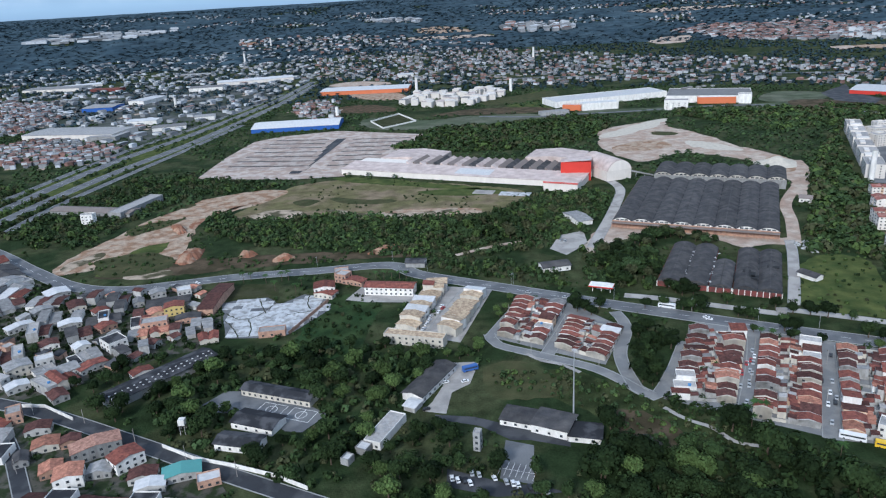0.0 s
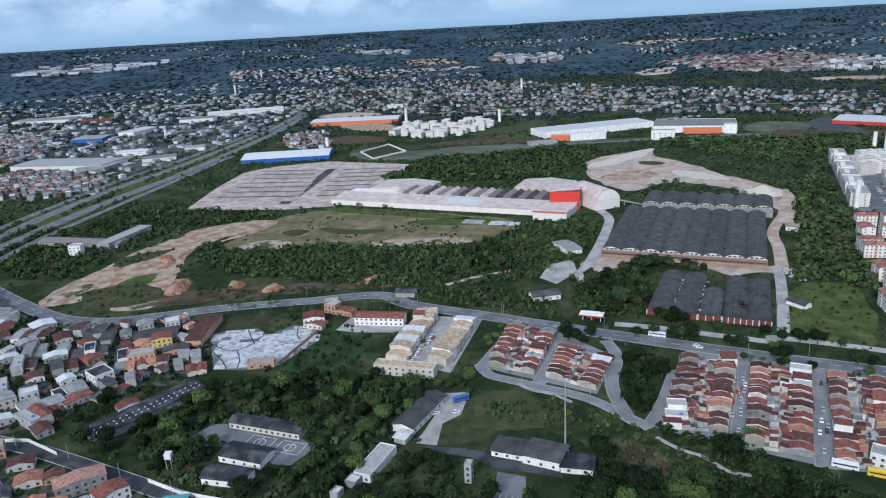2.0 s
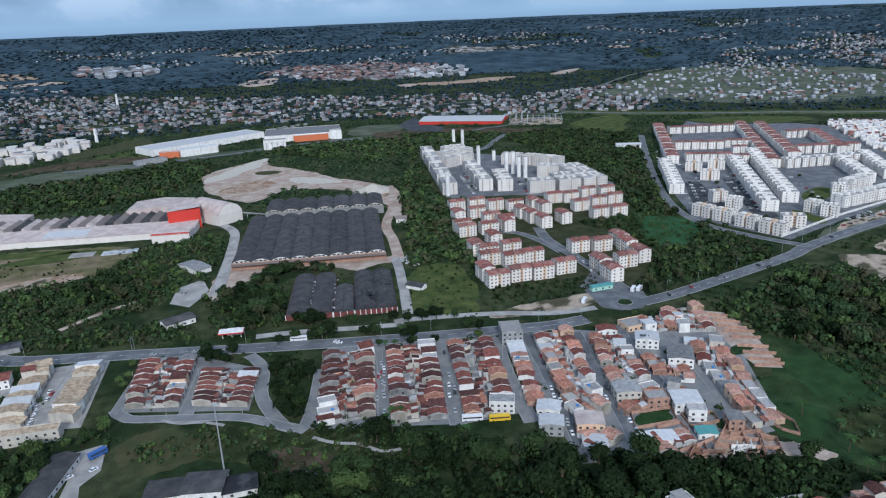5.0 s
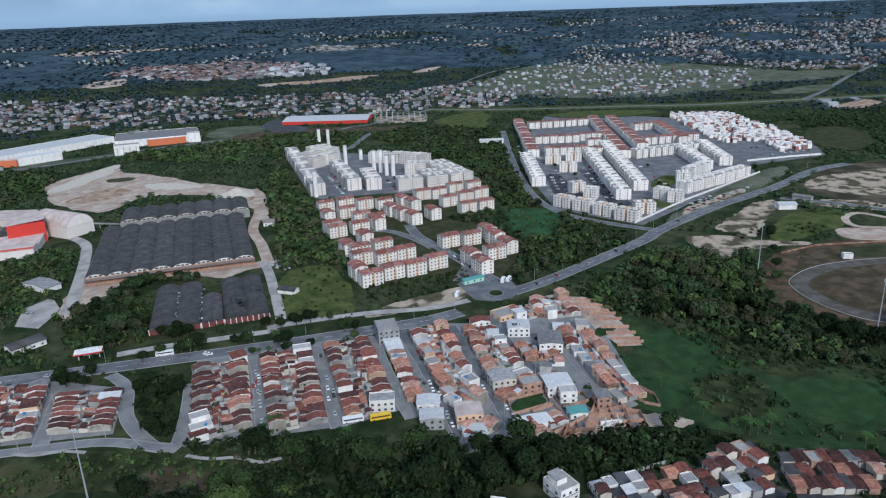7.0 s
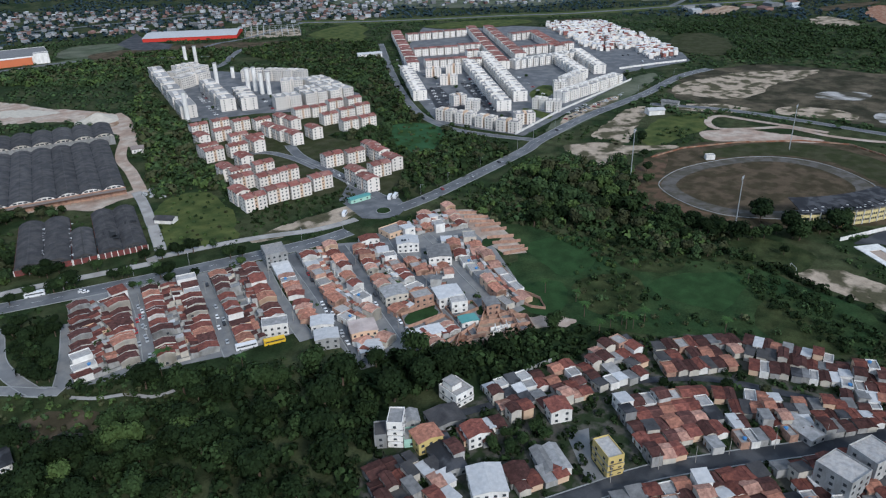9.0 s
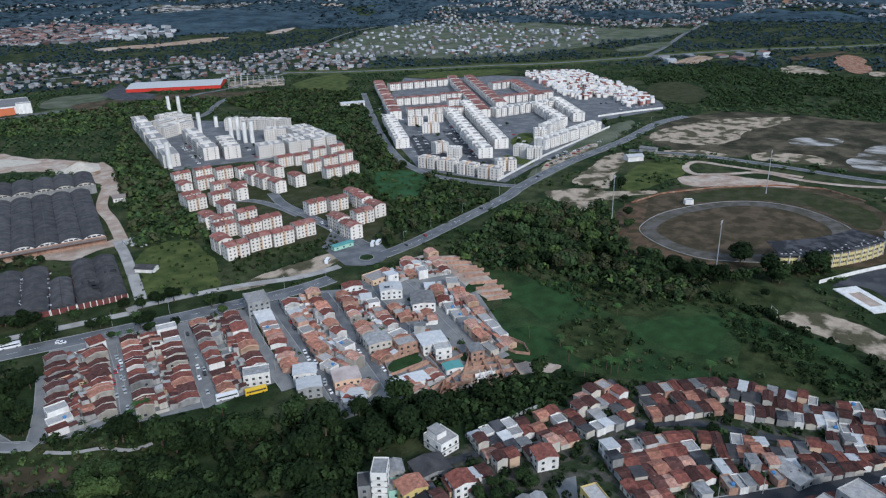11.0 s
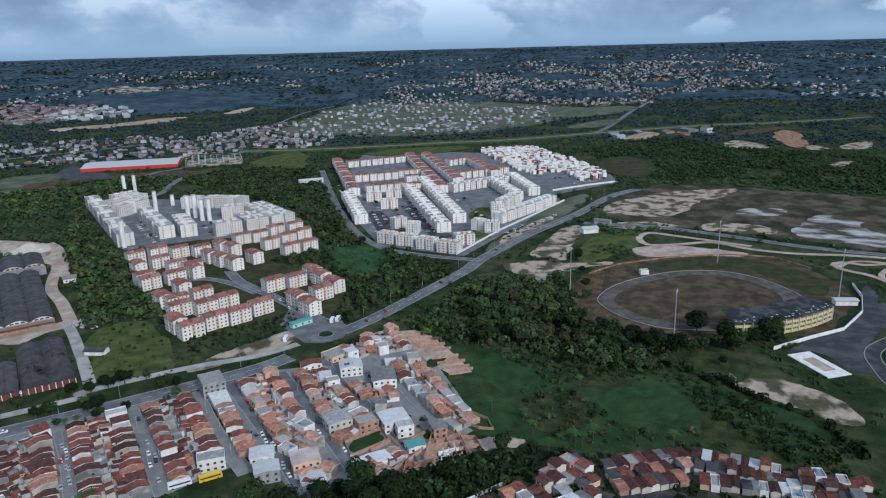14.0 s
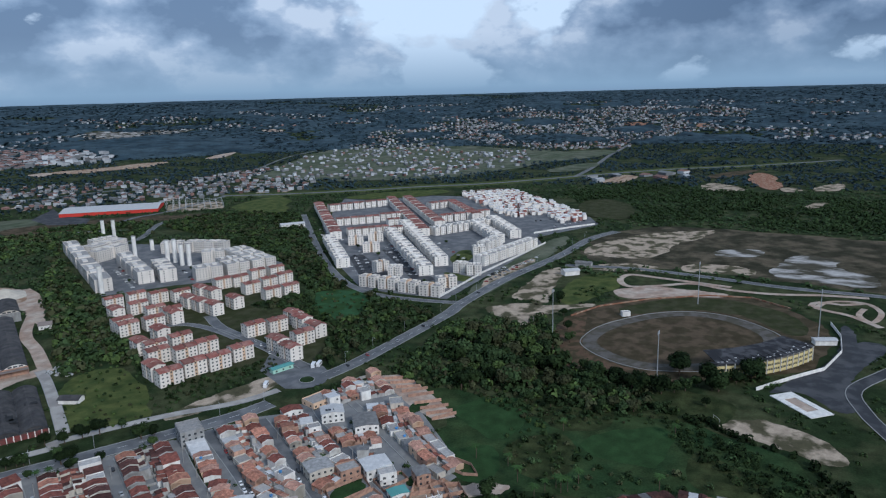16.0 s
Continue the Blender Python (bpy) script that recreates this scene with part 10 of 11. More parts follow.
woods("scrub", [(-43.7, 286.8), (-11.6, 304.8), (6.6, 277.6), (15.6, 260.4), (46.6, 253.8), (67.8, 271.8), (112.4, 267.6), (133.4, 232.0), (-39.9, 243.2)], 7.0, 61, (1.2, 3.2), "leaf", "green bushes below the trees", n=40, leaf=0.5)
for i, (x, y) in enumerate([(616.8, 402.7), (610.8, 388.4), (720.3, 420.7), (711.6, 404.4), (672.3, 384.9), (726.9, 576.5), (699.5, 523.8), (927.6, 454.9), (908.9, 433.0), (797.3, 483.5), (721.3, 381.2), (861.5, 375.2)] + [(474.2, 700.5), (544.8, 682.6), (524.2, 653.2), (515.5, 763.5)]):
    tree(x, y, (0, 3, 1)[i % 3], 0.6 + 0.08 * (i % 4), 41.0 * i, "small green tree in the paved court", "trees in the estate courts")
grove([(-202.4, 336.2), (-197.1, 344.5), (-172.4, 332.8), (-163.4, 315.2), (-172.8, 312.2), (-194.1, 324.6)], 9.0, 62, (1.2, 1.8), (1, 4, 0), "large trees beside the street", "dark green tree with a broad dense crown")
grove([(157.3, 425.0), (176.5, 426.2), (192.3, 417.2), (186.9, 408.5), (170.1, 414.2), (151.3, 411.4)], 8.5, 53, (0.8, 1.2), (0, 1, 4), "street trees along the avenue")
grove([(195.5, 393.4), (214.2, 385.3), (208.9, 371.3), (192.4, 382.1)], 8.5, 54, (0.7, 1.1), (0, 1), "street trees along the avenue")
grove([(239.1, 360.6), (259.3, 351.7), (252.4, 341.2), (234.0, 351.2)], 8.5, 55, (0.7, 1.1), (0, 3), "street trees along the avenue")
stand("tree_stand", [(461.7, 283.9), (511.3, 269.5), (509.6, 217.4), (437.2, 172.4), (407.0, 192.0), (412.4, 241.7)], 15.0, 71, (1.3, 2.1), "leaf_mid", "light green trees between the road and the stadium with rounded crowns")
stand("tree_stand", [(463.0, 274.1), (506.4, 261.6), (496.9, 216.5), (446.1, 182.5), (416.1, 200.8), (418.9, 238.4)], 21.0, 72, (1.1, 1.8), "leaf_bright", "bright green trees between the road and the stadium")
stand("tree_stand", [(414.2, 195.5), (433.5, 170.9), (437.1, 136.6), (436.3, 110.3), (415.5, 94.1), (405.1, 118.3), (389.3, 152.2), (383.3, 176.4)], 12.0, 73, (0.6, 1.2), "leaf", "scattered trees over the overgrown ground below the stadium")
woods("bushes", [(441.3, 271.3), (414.2, 195.5), (433.5, 170.9), (437.1, 136.6), (435.5, 96.1), (405.2, 84.7), (391.8, 120.7), (365.8, 156.8), (378.8, 186.1), (390.8, 231.1)], 6.0, 74, (0.9, 2.6), "leaf_mid", "bright bushes at the edge of the meadow", n=34, leaf=0.5, free=True)
woods("bushes", [(356.6, 176.7), (363.5, 152.0), (345.6, 120.5), (340.6, 96.6), (354.9, 71.4), (335.5, 66.4), (317.6, 103.5), (304.1, 138.2), (316.1, 159.5)], 7.0, 75, (0.9, 2.8), "leaf", "dark bushes over the wet meadow", n=34, leaf=0.5, free=True)
woods("hedge", [(412.3, 89.8), (407.6, 72.6), (395.3, 46.0), (377.4, 21.7), (362.0, 3.1), (334.0, 0.4), (341.3, 21.5), (355.0, 46.4), (374.8, 73.6), (388.1, 88.1)], 5.0, 76, (1.4, 3.6), "leaf_dark", "dense dark bushes along the sand pitch", n=40, leaf=0.5, free=True)
stand("tree_stand", [(467.1, 513.3), (493.1, 488.3), (555.3, 473.9), (599.5, 470.3), (520.5, 396.0), (475.5, 401.0), (470.0, 437.4), (469.9, 466.3), (449.0, 475.5)], 9.0, 77, (0.7, 1.2), "leaf", "trees behind the red-roofed flats with rounded crowns")
stand("tree_stand", [(398.4, 373.4), (416.7, 359.0), (437.8, 346.0), (411.9, 320.6), (382.5, 325.1), (380.4, 351.6)], 8.0, 78, (0.6, 1.0), "leaf", "trees beside the flats with rounded crowns")
stand("tree_stand", [(388.0, 516.5), (414.7, 531.3), (417.8, 503.1), (392.7, 482.3), (375.0, 491.2)], 8.0, 79, (0.8, 1.3), "leaf", "trees between the red-roofed flats with dense rounded crowns")
woods("bushes", [(303.8, 424.5), (327.0, 406.9), (367.1, 393.3), (388.6, 389.2), (356.5, 364.7), (321.2, 370.1), (300.1, 382.3), (283.9, 399.4)], 6.0, 80, (0.7, 2.2), "leaf", "bushes on the rough ground before the flats", n=30, leaf=0.5, free=True)
stand("tree_stand", [(174.5, 401.7), (188.6, 395.3), (196.4, 387.0), (191.5, 376.0), (174.0, 375.7), (166.2, 383.5)], 8.0, 81, (0.8, 1.3), "leaf_dark", "dark trees between the avenue and the terraces")
stand("tree_stand", [(202.0, 384.1), (218.4, 370.4), (210.6, 356.4), (196.3, 369.0)], 7.0, 82, (0.7, 1.1), "leaf_dark", "dark trees between the avenue and the terraces")
stand("tree_stand", [(163.7, 470.3), (185.0, 471.0), (186.9, 448.6), (174.4, 427.8), (147.2, 433.7)], 9.0, 83, (0.9, 1.4), "leaf_dark", "dark trees before the small sheds")
stand("tree_stand", [(250.2, 359.5), (272.9, 347.7), (263.1, 335.1), (244.2, 349.1)], 7.5, 84, (0.6, 1.0), "leaf", "trees between the avenue and the terraces")
for i, (x, y) in enumerate([(486.6, 106.0), (449.0, 108.8), (450.4, 119.7), (448.0, 128.2), (456.5, 141.8), (456.7, 154.1), (437.5, 148.3), (432.5, 138.0), (449.6, 137.0), (435.4, 113.8), (471.8, 76.5), (488.2, 75.4), (493.8, 64.3), (510.5, 60.2), (522.9, 57.0), (531.4, 53.0), (443.0, 79.3)]):
    tree(x, y, (1, 4, 0)[i % 3], 1.9 - 0.12 * i if i < 6 else 0.8 + 0.1 * (i % 4), 71.0 * i, "dark green tree with a broad dense crown", "trees round the grandstand")
for i, (x, y) in enumerate([(317.4, 156.7), (403.8, 248.3), (316.5, 175.8), (306.6, 121.9), (370.3, 146.0), (392.7, 86.1), (332.6, 79.5), (305.2, 145.3), (449.1, 258.2)]):
    tree(x, y, "palm", 1.0 + 0.08 * (i % 4), 47.0 * i, "palm with long drooping fronds", "palms of the meadow")
for i, (x, y) in enumerate([(498.7, 111.0), (493.4, 107.4), (504.9, 56.7), (498.5, 60.4), (475.2, 82.9), (470.1, 76.8), (575.9, 228.0), (541.4, 210.9), (513.8, 198.0), (615.0, 247.2)] + [(152.6, 448.1), (156.6, 442.4), (163.8, 446.0), (133.5, 495.7), (144.2, 487.7), (149.3, 469.7), (207.6, 407.8), (214.7, 399.6), (223.9, 396.2), (232.2, 391.4), (243.6, 386.1)] + [(128.4, 419.7), (150.8, 413.3), (156.3, 412.3), (162.6, 411.7), (180.4, 399.2), (185.4, 397.8), (198.9, 377.1), (203.6, 375.0), (240.7, 363.5), (247.5, 360.4), (128.0, 466.2), (122.7, 466.6), (163.9, 537.5), (157.7, 537.0)]):
    tree(x, y, (1, 4, 0)[i % 3], (1.8 if i < 6 else 0.95) + 0.12 * (i % 5), 53.0 * i, "dark green tree with a broad dense crown", "single trees by the road and stadium")
woods("garden_bushes", [(157.6, 169.6), (190.7, 160.4), (223.2, 149.7), (262.5, 133.4), (299.4, 117.9), (333.5, 75.0), (339.5, 31.4), (345.1, 8.8), (252.9, -4.8), (121.4, 140.8)], 6.0, 56, (1.0, 2.8), "leaf_dark", "bushes and small trees in the hillside yards", n=40, leaf=0.5)
woods("garden_bushes", [(-385.5, 560.9), (-311.8, 525.1), (-234.9, 486.2), (-185.6, 499.3), (-157.0, 459.8), (-142.2, 403.3), (-183.5, 383.9), (-209.8, 361.7), (-249.2, 332.8)], 6.5, 57, (1.0, 2.8), "leaf_dark", "bushes and small trees in the old yards", n=40, leaf=0.5)
for i, (x, y) in enumerate([(-51.2, 496.0), (-45.2, 495.0), (-39.2, 492.9), (-33.3, 490.9), (-28.2, 489.0), (-152.5, 504.8), (-147.5, 507.4), (-134.6, 500.8), (-123.2, 503.4), (-118.4, 504.8), (-124.4, 484.3), (-107.9, 476.5), (-106.4, 491.9)] + [(303.4, 129.2), (309.3, 125.6), (309.1, 119.2), (318.7, 117.1), (294.1, 131.0), (402.3, 227.8), (393.1, 229.2), (167.7, 258.7), (149.4, 292.9), (145.4, 294.2)] + [(139.3, 289.4), (140.0, 284.7), (181.1, 369.6), (186.1, 366.1)]):
    tree(x, y, "palm", 0.9 + 0.05 * (i % 6), 37.0 * i, "palm with long drooping fronds", "palms")

woods("bushes", [(-84.1, 471.6), (-43.2, 467.0), (-47.3, 401.8), (-66.5, 368.1), (-105.2, 374.4), (-94.1, 417.1)], 8.0, 24, (0.8, 2.4), "leaf", "bushes on the grass plot", n=26, leaf=0.5, free=True)

woods("bushes", [(-298.9, 568.2), (-284.4, 584.5), (-256.7, 588.4), (-226.3, 570.8), (-218.1, 552.5), (-231.9, 533.8), (-262.8, 532.7), (-287.3, 547.2)], 9.0, 63, (0.7, 2.2), "leaf_mid", "scattered bushes below the cleared slope", n=26, leaf=0.5, free=True)
woods("bushes", [(-303.9, 650.5), (-294.9, 676.5), (-264.3, 684.8), (-253.0, 693.3), (-259.3, 669.5), (-279.0, 648.5), (-291.9, 634.0)], 6.5, 64, (0.8, 2.2), "leaf_mid", "strip of bushes across the cleared slope", n=26, leaf=0.5, free=True)

# ---- distance ----


def town(name, poly, gap, seed, size, label, free=False, roofs=("town_hazy_white", "town_tile", "town_grey"), odds=(0.4, 0.4, 0.2), h=(3, 7), fill=0.8, skew=None, pitch=0.13, clump=None, walls="town_hazy_white"):
    """Far houses and sheds, as one mesh; clump (metres, threshold) gathers them in hamlets."""
    xy, rng = spots(poly, gap, seed, free)
    xy = xy[rng.random(len(xy)) < fill]
    if clump:
        xy = xy[[noise.noise((x / clump[0], y / clump[0], seed)) > clump[1] for x, y in xy]]
    if not len(xy):
        return
    grain = rng.uniform(0, 180) if skew is None else skew
    vs, qs, mi, o = [], [], [], 0
    for x, y in xy:
        w, d = rng.uniform(*size), rng.uniform(*size) * rng.uniform(0.6, 1.0)
        hh, m = rng.uniform(*h), int(rng.choice(len(roofs), p=odds))
        z = level(x, y) - 1.0
        v, q = turned(joined(box(w, d, hh + 1), prism([(-w / 2 - 0.4, hh + 1.02), (w / 2 + 0.4, hh + 1.02), (0, hh + 1 + w * pitch)], d + 0.8, -d / 2 - 0.4)), grain + rng.normal(0, 6) + 90 * int(rng.integers(2)), x, y, z)
        vs += v
        qs += [tuple(i + o for i in g) for g in q]
        mi += [(0, 0, 0, 3, 3, 2)[int(rng.integers(6))] if pitch > 0.06 else 0] * 6 + [1 + m] * 5
        if rng.random() < 0.3:
            yw, yd, k = rng.uniform(8, 26), rng.uniform(7, 14), len(v)
            yv, yq = turned(box(yw, yd, 0.3), grain, x + rng.uniform(-9, 9), y + rng.uniform(-9, 9), level(x, y) + 0.2)
            vs += yv
            qs += [tuple(i + o + k for i in g) for g in yq]
            mi += [len(roofs) + 1] * 6
            o += len(yv)
        o += len(v)
    me = bpy.data.meshes.new(name)
    me.from_pydata(vs, [], qs)
    for mname in (walls,) + tuple(roofs) + ("sand_soil",):
        me.materials.append(MATS[mname])
    me.polygons.foreach_set("material_index", mi)
    tagged(new(name, me), label, "houses", kind="stuff")
    for x, y in xy:
        TAKEN.append((x, y))


TAKEN = []
CLEARINGS = []
# bare ground and clearings far away
def clearing(pts, m, lab):
    patch("clearing", pts, m, lab, z=1.0, wobble=5.0, step=16, flat=False)
    keep_out(pts)
    CLEARINGS.append(pts)


clearing([(1616.7, 2740.7), (1703.1, 2706.8), (1798.3, 2774.2), (1856.3, 2613.9), (1976.4, 2590.1), (2092.8, 2481.3), (1989.6, 2447.3), (1823.9, 2464.5), (1681.4, 2477.3), (1580.9, 2537.9), (1654.5, 2614.5)], "white_sand", "far pale quarry ground")
clearing([(1117.7, 1980.4), (1240.6, 1901.0), (1379.2, 1907.6), (1455.1, 1845.3), (1309.9, 1814.6), (1217.0, 1839.9), (1126.7, 1859.2)], "pale_soil", "far pale bare strip")
clearing([(1525.3, 1824.4), (1674.4, 1859.1), (1708.2, 1828.1), (1551.1, 1776.1)], "sand_soil", "far pale bare strip")
clearing([(1066.9, 1976.4), (1140.5, 1962.7), (1105.3, 1904.5), (1041.4, 1903.8)], "sand_soil", "far pale bare strip")
clearing([(-70.0, 3105.2), (13.2, 3178.0), (150.2, 3042.3), (167.1, 2945.3), (54.0, 2929.5), (-46.2, 2973.6)], "pale_soil", "far orange bare ground")
clearing([(-100.3, 2884.3), (73.6, 2857.1), (226.6, 2849.0), (240.2, 2759.6), (70.2, 2761.1), (-87.8, 2796.6)], "sand_soil", "far pale bare strip")
clearing([(725.8, 2440.4), (818.5, 2448.8), (861.1, 2455.4), (830.4, 2355.9), (770.1, 2275.2), (692.2, 2295.9)], "sand_soil", "far pale bare ground")
clearing([(820.2, 3239.8), (982.8, 3261.1), (1128.0, 3222.3), (1325.3, 3124.5), (1232.2, 3085.0), (1083.3, 3093.8), (891.5, 3125.3)], "sand_soil", "far pale bare strip")
clearing([(-257.1, 1755.3), (-211.2, 1821.8), (-112.5, 1778.4), (-82.6, 1704.0), (-197.7, 1690.5)], "sand_soil", "far pale yard behind the store")
clearing([(-741.7, 2917.2), (-692.2, 2978.6), (-653.4, 2893.1), (-705.3, 2848.0)], "red_soil", "far red cutting")
clearing([(-62.9, 3125.4), (44.6, 3169.7), (158.7, 3065.9), (85.8, 2976.8), (-38.7, 3013.8)], "pale_soil", "far orange bare ground")
clearing([(1664.6, 241.4), (1760.7, 216.5), (1656.1, 181.2), (1491.0, 144.9), (1447.6, 174.1), (1536.3, 206.0)], "red_soil", "far reddish earth cutting")
clearing([(1482.0, 309.4), (1540.9, 279.2), (1452.5, 198.4), (1406.7, 233.9), (1433.3, 288.4)], "broken_soil", "far pale bare ground")
clearing([(1517.2, 164.1), (1486.3, 104.9), (1449.1, 119.4), (1442.2, 150.3)], "broken_soil", "far pale bare ground")
clearing([(1494.8, 98.4), (1595.9, 81.1), (1589.2, 51.9), (1497.3, 47.3), (1455.5, 84.7)], "broken_soil", "far pale bare ground")
clearing([(1290.5, 95.8), (1335.4, 83.6), (1332.7, 59.5), (1272.0, 70.8), (1254.9, 88.6)], "broken_soil", "far pale bare ground")
clearing([(1492.5, 512.3), (1607.8, 494.2), (1589.5, 457.2), (1493.4, 443.9), (1431.9, 479.2)], "pale_soil", "far orange bare ground")
clearing([(1137.2, 436.3), (1231.0, 436.1), (1242.5, 389.1), (1142.0, 320.2), (1043.1, 316.3), (1056.6, 377.4)], "turf", "grass field between woods")
clearing([(1648.4, 334.4), (1780.0, 253.7), (1816.2, 224.0), (1697.0, 240.9), (1590.0, 299.7)], "brown_grass", "brown field beside the far road")
clearing([(1226.6, 711.5), (1333.1, 665.6), (1269.9, 603.5), (1174.8, 657.0)], "brown_grass", "brown field beyond the estate")
clearing([(1070.1, 899.6), (1199.7, 828.5), (1255.4, 741.4), (1191.2, 716.3), (1072.9, 819.3)], "light_grass", "light green field beyond the estate")
clearing([(2045.4, 908.4), (2201.7, 699.0), (2060.0, 669.4), (1883.3, 736.1), (1803.0, 783.8)], "pale_grass", "light green field beyond the villas")
clearing([(1716.7, 700.1), (1847.8, 659.6), (1819.5, 619.3), (1635.9, 610.3), (1590.5, 690.7)], "pale_grass", "light green field beside the far road")
clearing([(912.3, 1027.4), (1052.9, 1048.6), (1013.8, 951.0), (868.6, 836.7), (838.5, 905.4)], "light_grass", "rough light green field beside the store")
clearing([(781.6, 1046.3), (853.8, 977.7), (826.1, 905.9), (746.1, 937.3), (736.0, 980.5)], "brown_grass", "brown field beside the store")
clearing([(596.2, 1202.3), (662.1, 1148.8), (676.7, 1060.5), (610.2, 1063.3), (558.2, 1114.0)], "brown_grass", "rough field in front of the store")
clearing([(2246.4, 2156.6), (2217.4, 2209.1), (2161.6, 2202.5), (2180.3, 2063.6)], "sand_soil", "far pale bare strip")
clearing([(3156.4, 1580.5), (3335.8, 1623.8), (3257.7, 1555.6), (3130.9, 1523.7)], "pale_soil", "far reddish cutting")
clearing([(2844.6, 613.4), (2971.8, 611.3), (2930.7, 572.1), (2822.0, 565.1)], "red_soil", "far reddish cutting")
clearing([(2897.6, 926.2), (2966.8, 834.9), (2883.0, 746.2), (2811.1, 854.1)], "red_soil", "far reddish bare ground")
keep_out([(1240.9, 1310.8), (1434.9, 1401.9), (1726.7, 1561.3), (2055.8, 1594.5), (2183.3, 1339.4), (2086.8, 947.2), (2104.9, 843.1), (1763.0, 796.5), (1481.2, 860.3), (1382.2, 943.0), (1306.5, 1110.5)])
patch("villa_slope", [(1216.6, 1305.4), (1434.9, 1401.9), (1747.6, 1580.2), (2081.1, 1614.3), (2210.7, 1356.4), (2112.3, 959.1), (2126.6, 821.2), (1705.5, 769.9), (1445.1, 838.9), (1348.5, 919.7), (1289.7, 1096.1)], "pale_grass", "far light green slope with scattered villas", z=0.8, wobble=8.0, step=20, flat=False)
def industrial(a, b, dp, hh, wl_, rf):
    hall("industrial_hall", a, b, dp, hh, wl_, rf, "large pale industrial hall beside the highway", "industrial hall", rise=1.2, rows=0)


industrial((-699.4, 1212.0), (-529.6, 1171.9), 70, 9, "tower_wall", "fibre_sheet")
industrial((-519.9, 1159.6), (-513.3, 1206.1), 50, 7, "grey_wall", "fibre_sheet")
industrial((-1303.2, 2284.2), (-1115.4, 2292.4), 90, 9, "tower_wall", "white_sheet")
industrial((-1097.2, 1956.8), (-943.6, 1950.7), 70, 10, "tower_wall", "fibre_sheet")
industrial((-1003.6, 1988.4), (-916.0, 2034.6), 60, 9, "tower_wall", "white_sheet")
industrial((-897.6, 1914.6), (-815.8, 1902.9), 30, 7, "red_wall", "tile_red")
industrial((-743.1, 1527.7), (-676.9, 1526.3), 60, 8, "blue_paint", "fibre_sheet")
industrial((-560.1, 1307.2), (-505.5, 1306.9), 30, 8, "white_wall", "white_sheet")
industrial((-638.9, 1599.5), (-614.7, 1677.6), 40, 8, "white_wall", "white_sheet")
industrial((-598.8, 1788.7), (-517.4, 1795.4), 50, 9, "white_wall", "fibre_sheet")
industrial((-558.3, 1892.5), (-368.5, 1937.3), 60, 8, "tower_wall", "white_sheet")
industrial((-746.9, 2170.8), (-661.7, 2164.6), 40, 8, "grey_wall", "fibre_sheet")
industrial((-485.2, 1228.3), (-431.9, 1243.6), 30, 6, "white_wall", "fibre_sheet")
industrial((-441.1, 1321.3), (-406.6, 1328.1), 30, 7, "white_wall", "fibre_sheet")
industrial((-660.0, 2362.2), (-600.8, 2419.5), 70, 9, "white_wall", "white_sheet")
industrial((-571.0, 2410.2), (-482.9, 2433.4), 60, 8, "tower_wall", "fibre_sheet")
industrial((-383.0, 2451.2), (-252.0, 2455.9), 60, 8, "tower_wall", "white_sheet")
industrial((-217.7, 2499.6), (-83.9, 2503.6), 60, 9, "white_wall", "fibre_sheet")
industrial((-242.8, 2570.1), (-146.7, 2617.7), 60, 8, "white_wall", "white_sheet")
industrial((-87.9, 1847.9), (-49.3, 1853.7), 30, 7, "white_wall", "white_sheet")
for q, hh in (((-613.1, 2424.7), 30), ((292.4, 2122.7), 34), ((-35.6, 1509.4), 34), ((156.8, 1479.1), 26), ((-169.4, 1247.2), 22), ((-545.2, 1531.3), 20), ((-609.2, 2834.8), 30)):
    e = thing("water_tower", q[0], q[1], 0, "slender white concrete water tower", "water tower", "far water towers", z=level(*q))
    part("shaft", tube(3.0, 2.8, hh, 12), "white_wall", e)
    part("cap", tube(3.2, 3.2, 0.5, 12, z=hh), "roof_slab", e)
town("industrial_quarter", [(-1113.4, 1877.8), (-1391.3, 2382.1), (-1093.1, 2541.6), (-688.3, 2712.9), (-395.4, 2538.9), (-308.0, 1933.1), (-341.1, 1638.7), (-377.9, 1424.2), (-418.8, 1202.5), (-461.8, 1049.3), (-535.3, 994.5), (-676.9, 1205.4)], 22, 61, (6, 18), "distant industrial quarter of pale sheds", odds=(0.45, 0.08, 0.47), h=(4, 6), fill=0.36, skew=60, pitch=0.05)
town("houses_quarter", [(-707.4, 1158.4), (-649.1, 1207.0), (-490.0, 1097.7), (-439.7, 984.2), (-555.6, 972.3), (-609.8, 985.6)], 12, 62, (6, 10), "quarter of small red-roofed houses", odds=(0.1, 0.75, 0.15), fill=0.85)
town("houses_quarter", [(-1081.9, 1821.6), (-840.5, 1642.9), (-732.6, 1419.4), (-745.3, 1225.4)], 14, 63, (6, 11), "quarter of small houses among trees", odds=(0.25, 0.55, 0.2), fill=0.8)
town("houses_quarter", [(-285.9, 1471.2), (-194.2, 1474.6), (-165.3, 1228.5), (-206.1, 1242.3), (-259.2, 1321.0)], 14, 64, (6, 10), "quarter of small red-roofed houses", odds=(0.15, 0.65, 0.2))
town("apartment_group", [(-61.3, 1362.6), (-44.8, 1496.1), (131.7, 1508.0), (149.2, 1398.9), (30.9, 1300.3)], 20, 65, (13, 18), "group of pale apartment blocks", roofs=("tower_wall", "pale_sheet", "fibre_sheet"), walls="tower_wall", odds=(0.7, 0.25, 0.05), h=(9, 11), skew=-22, fill=0.9, pitch=0.03)
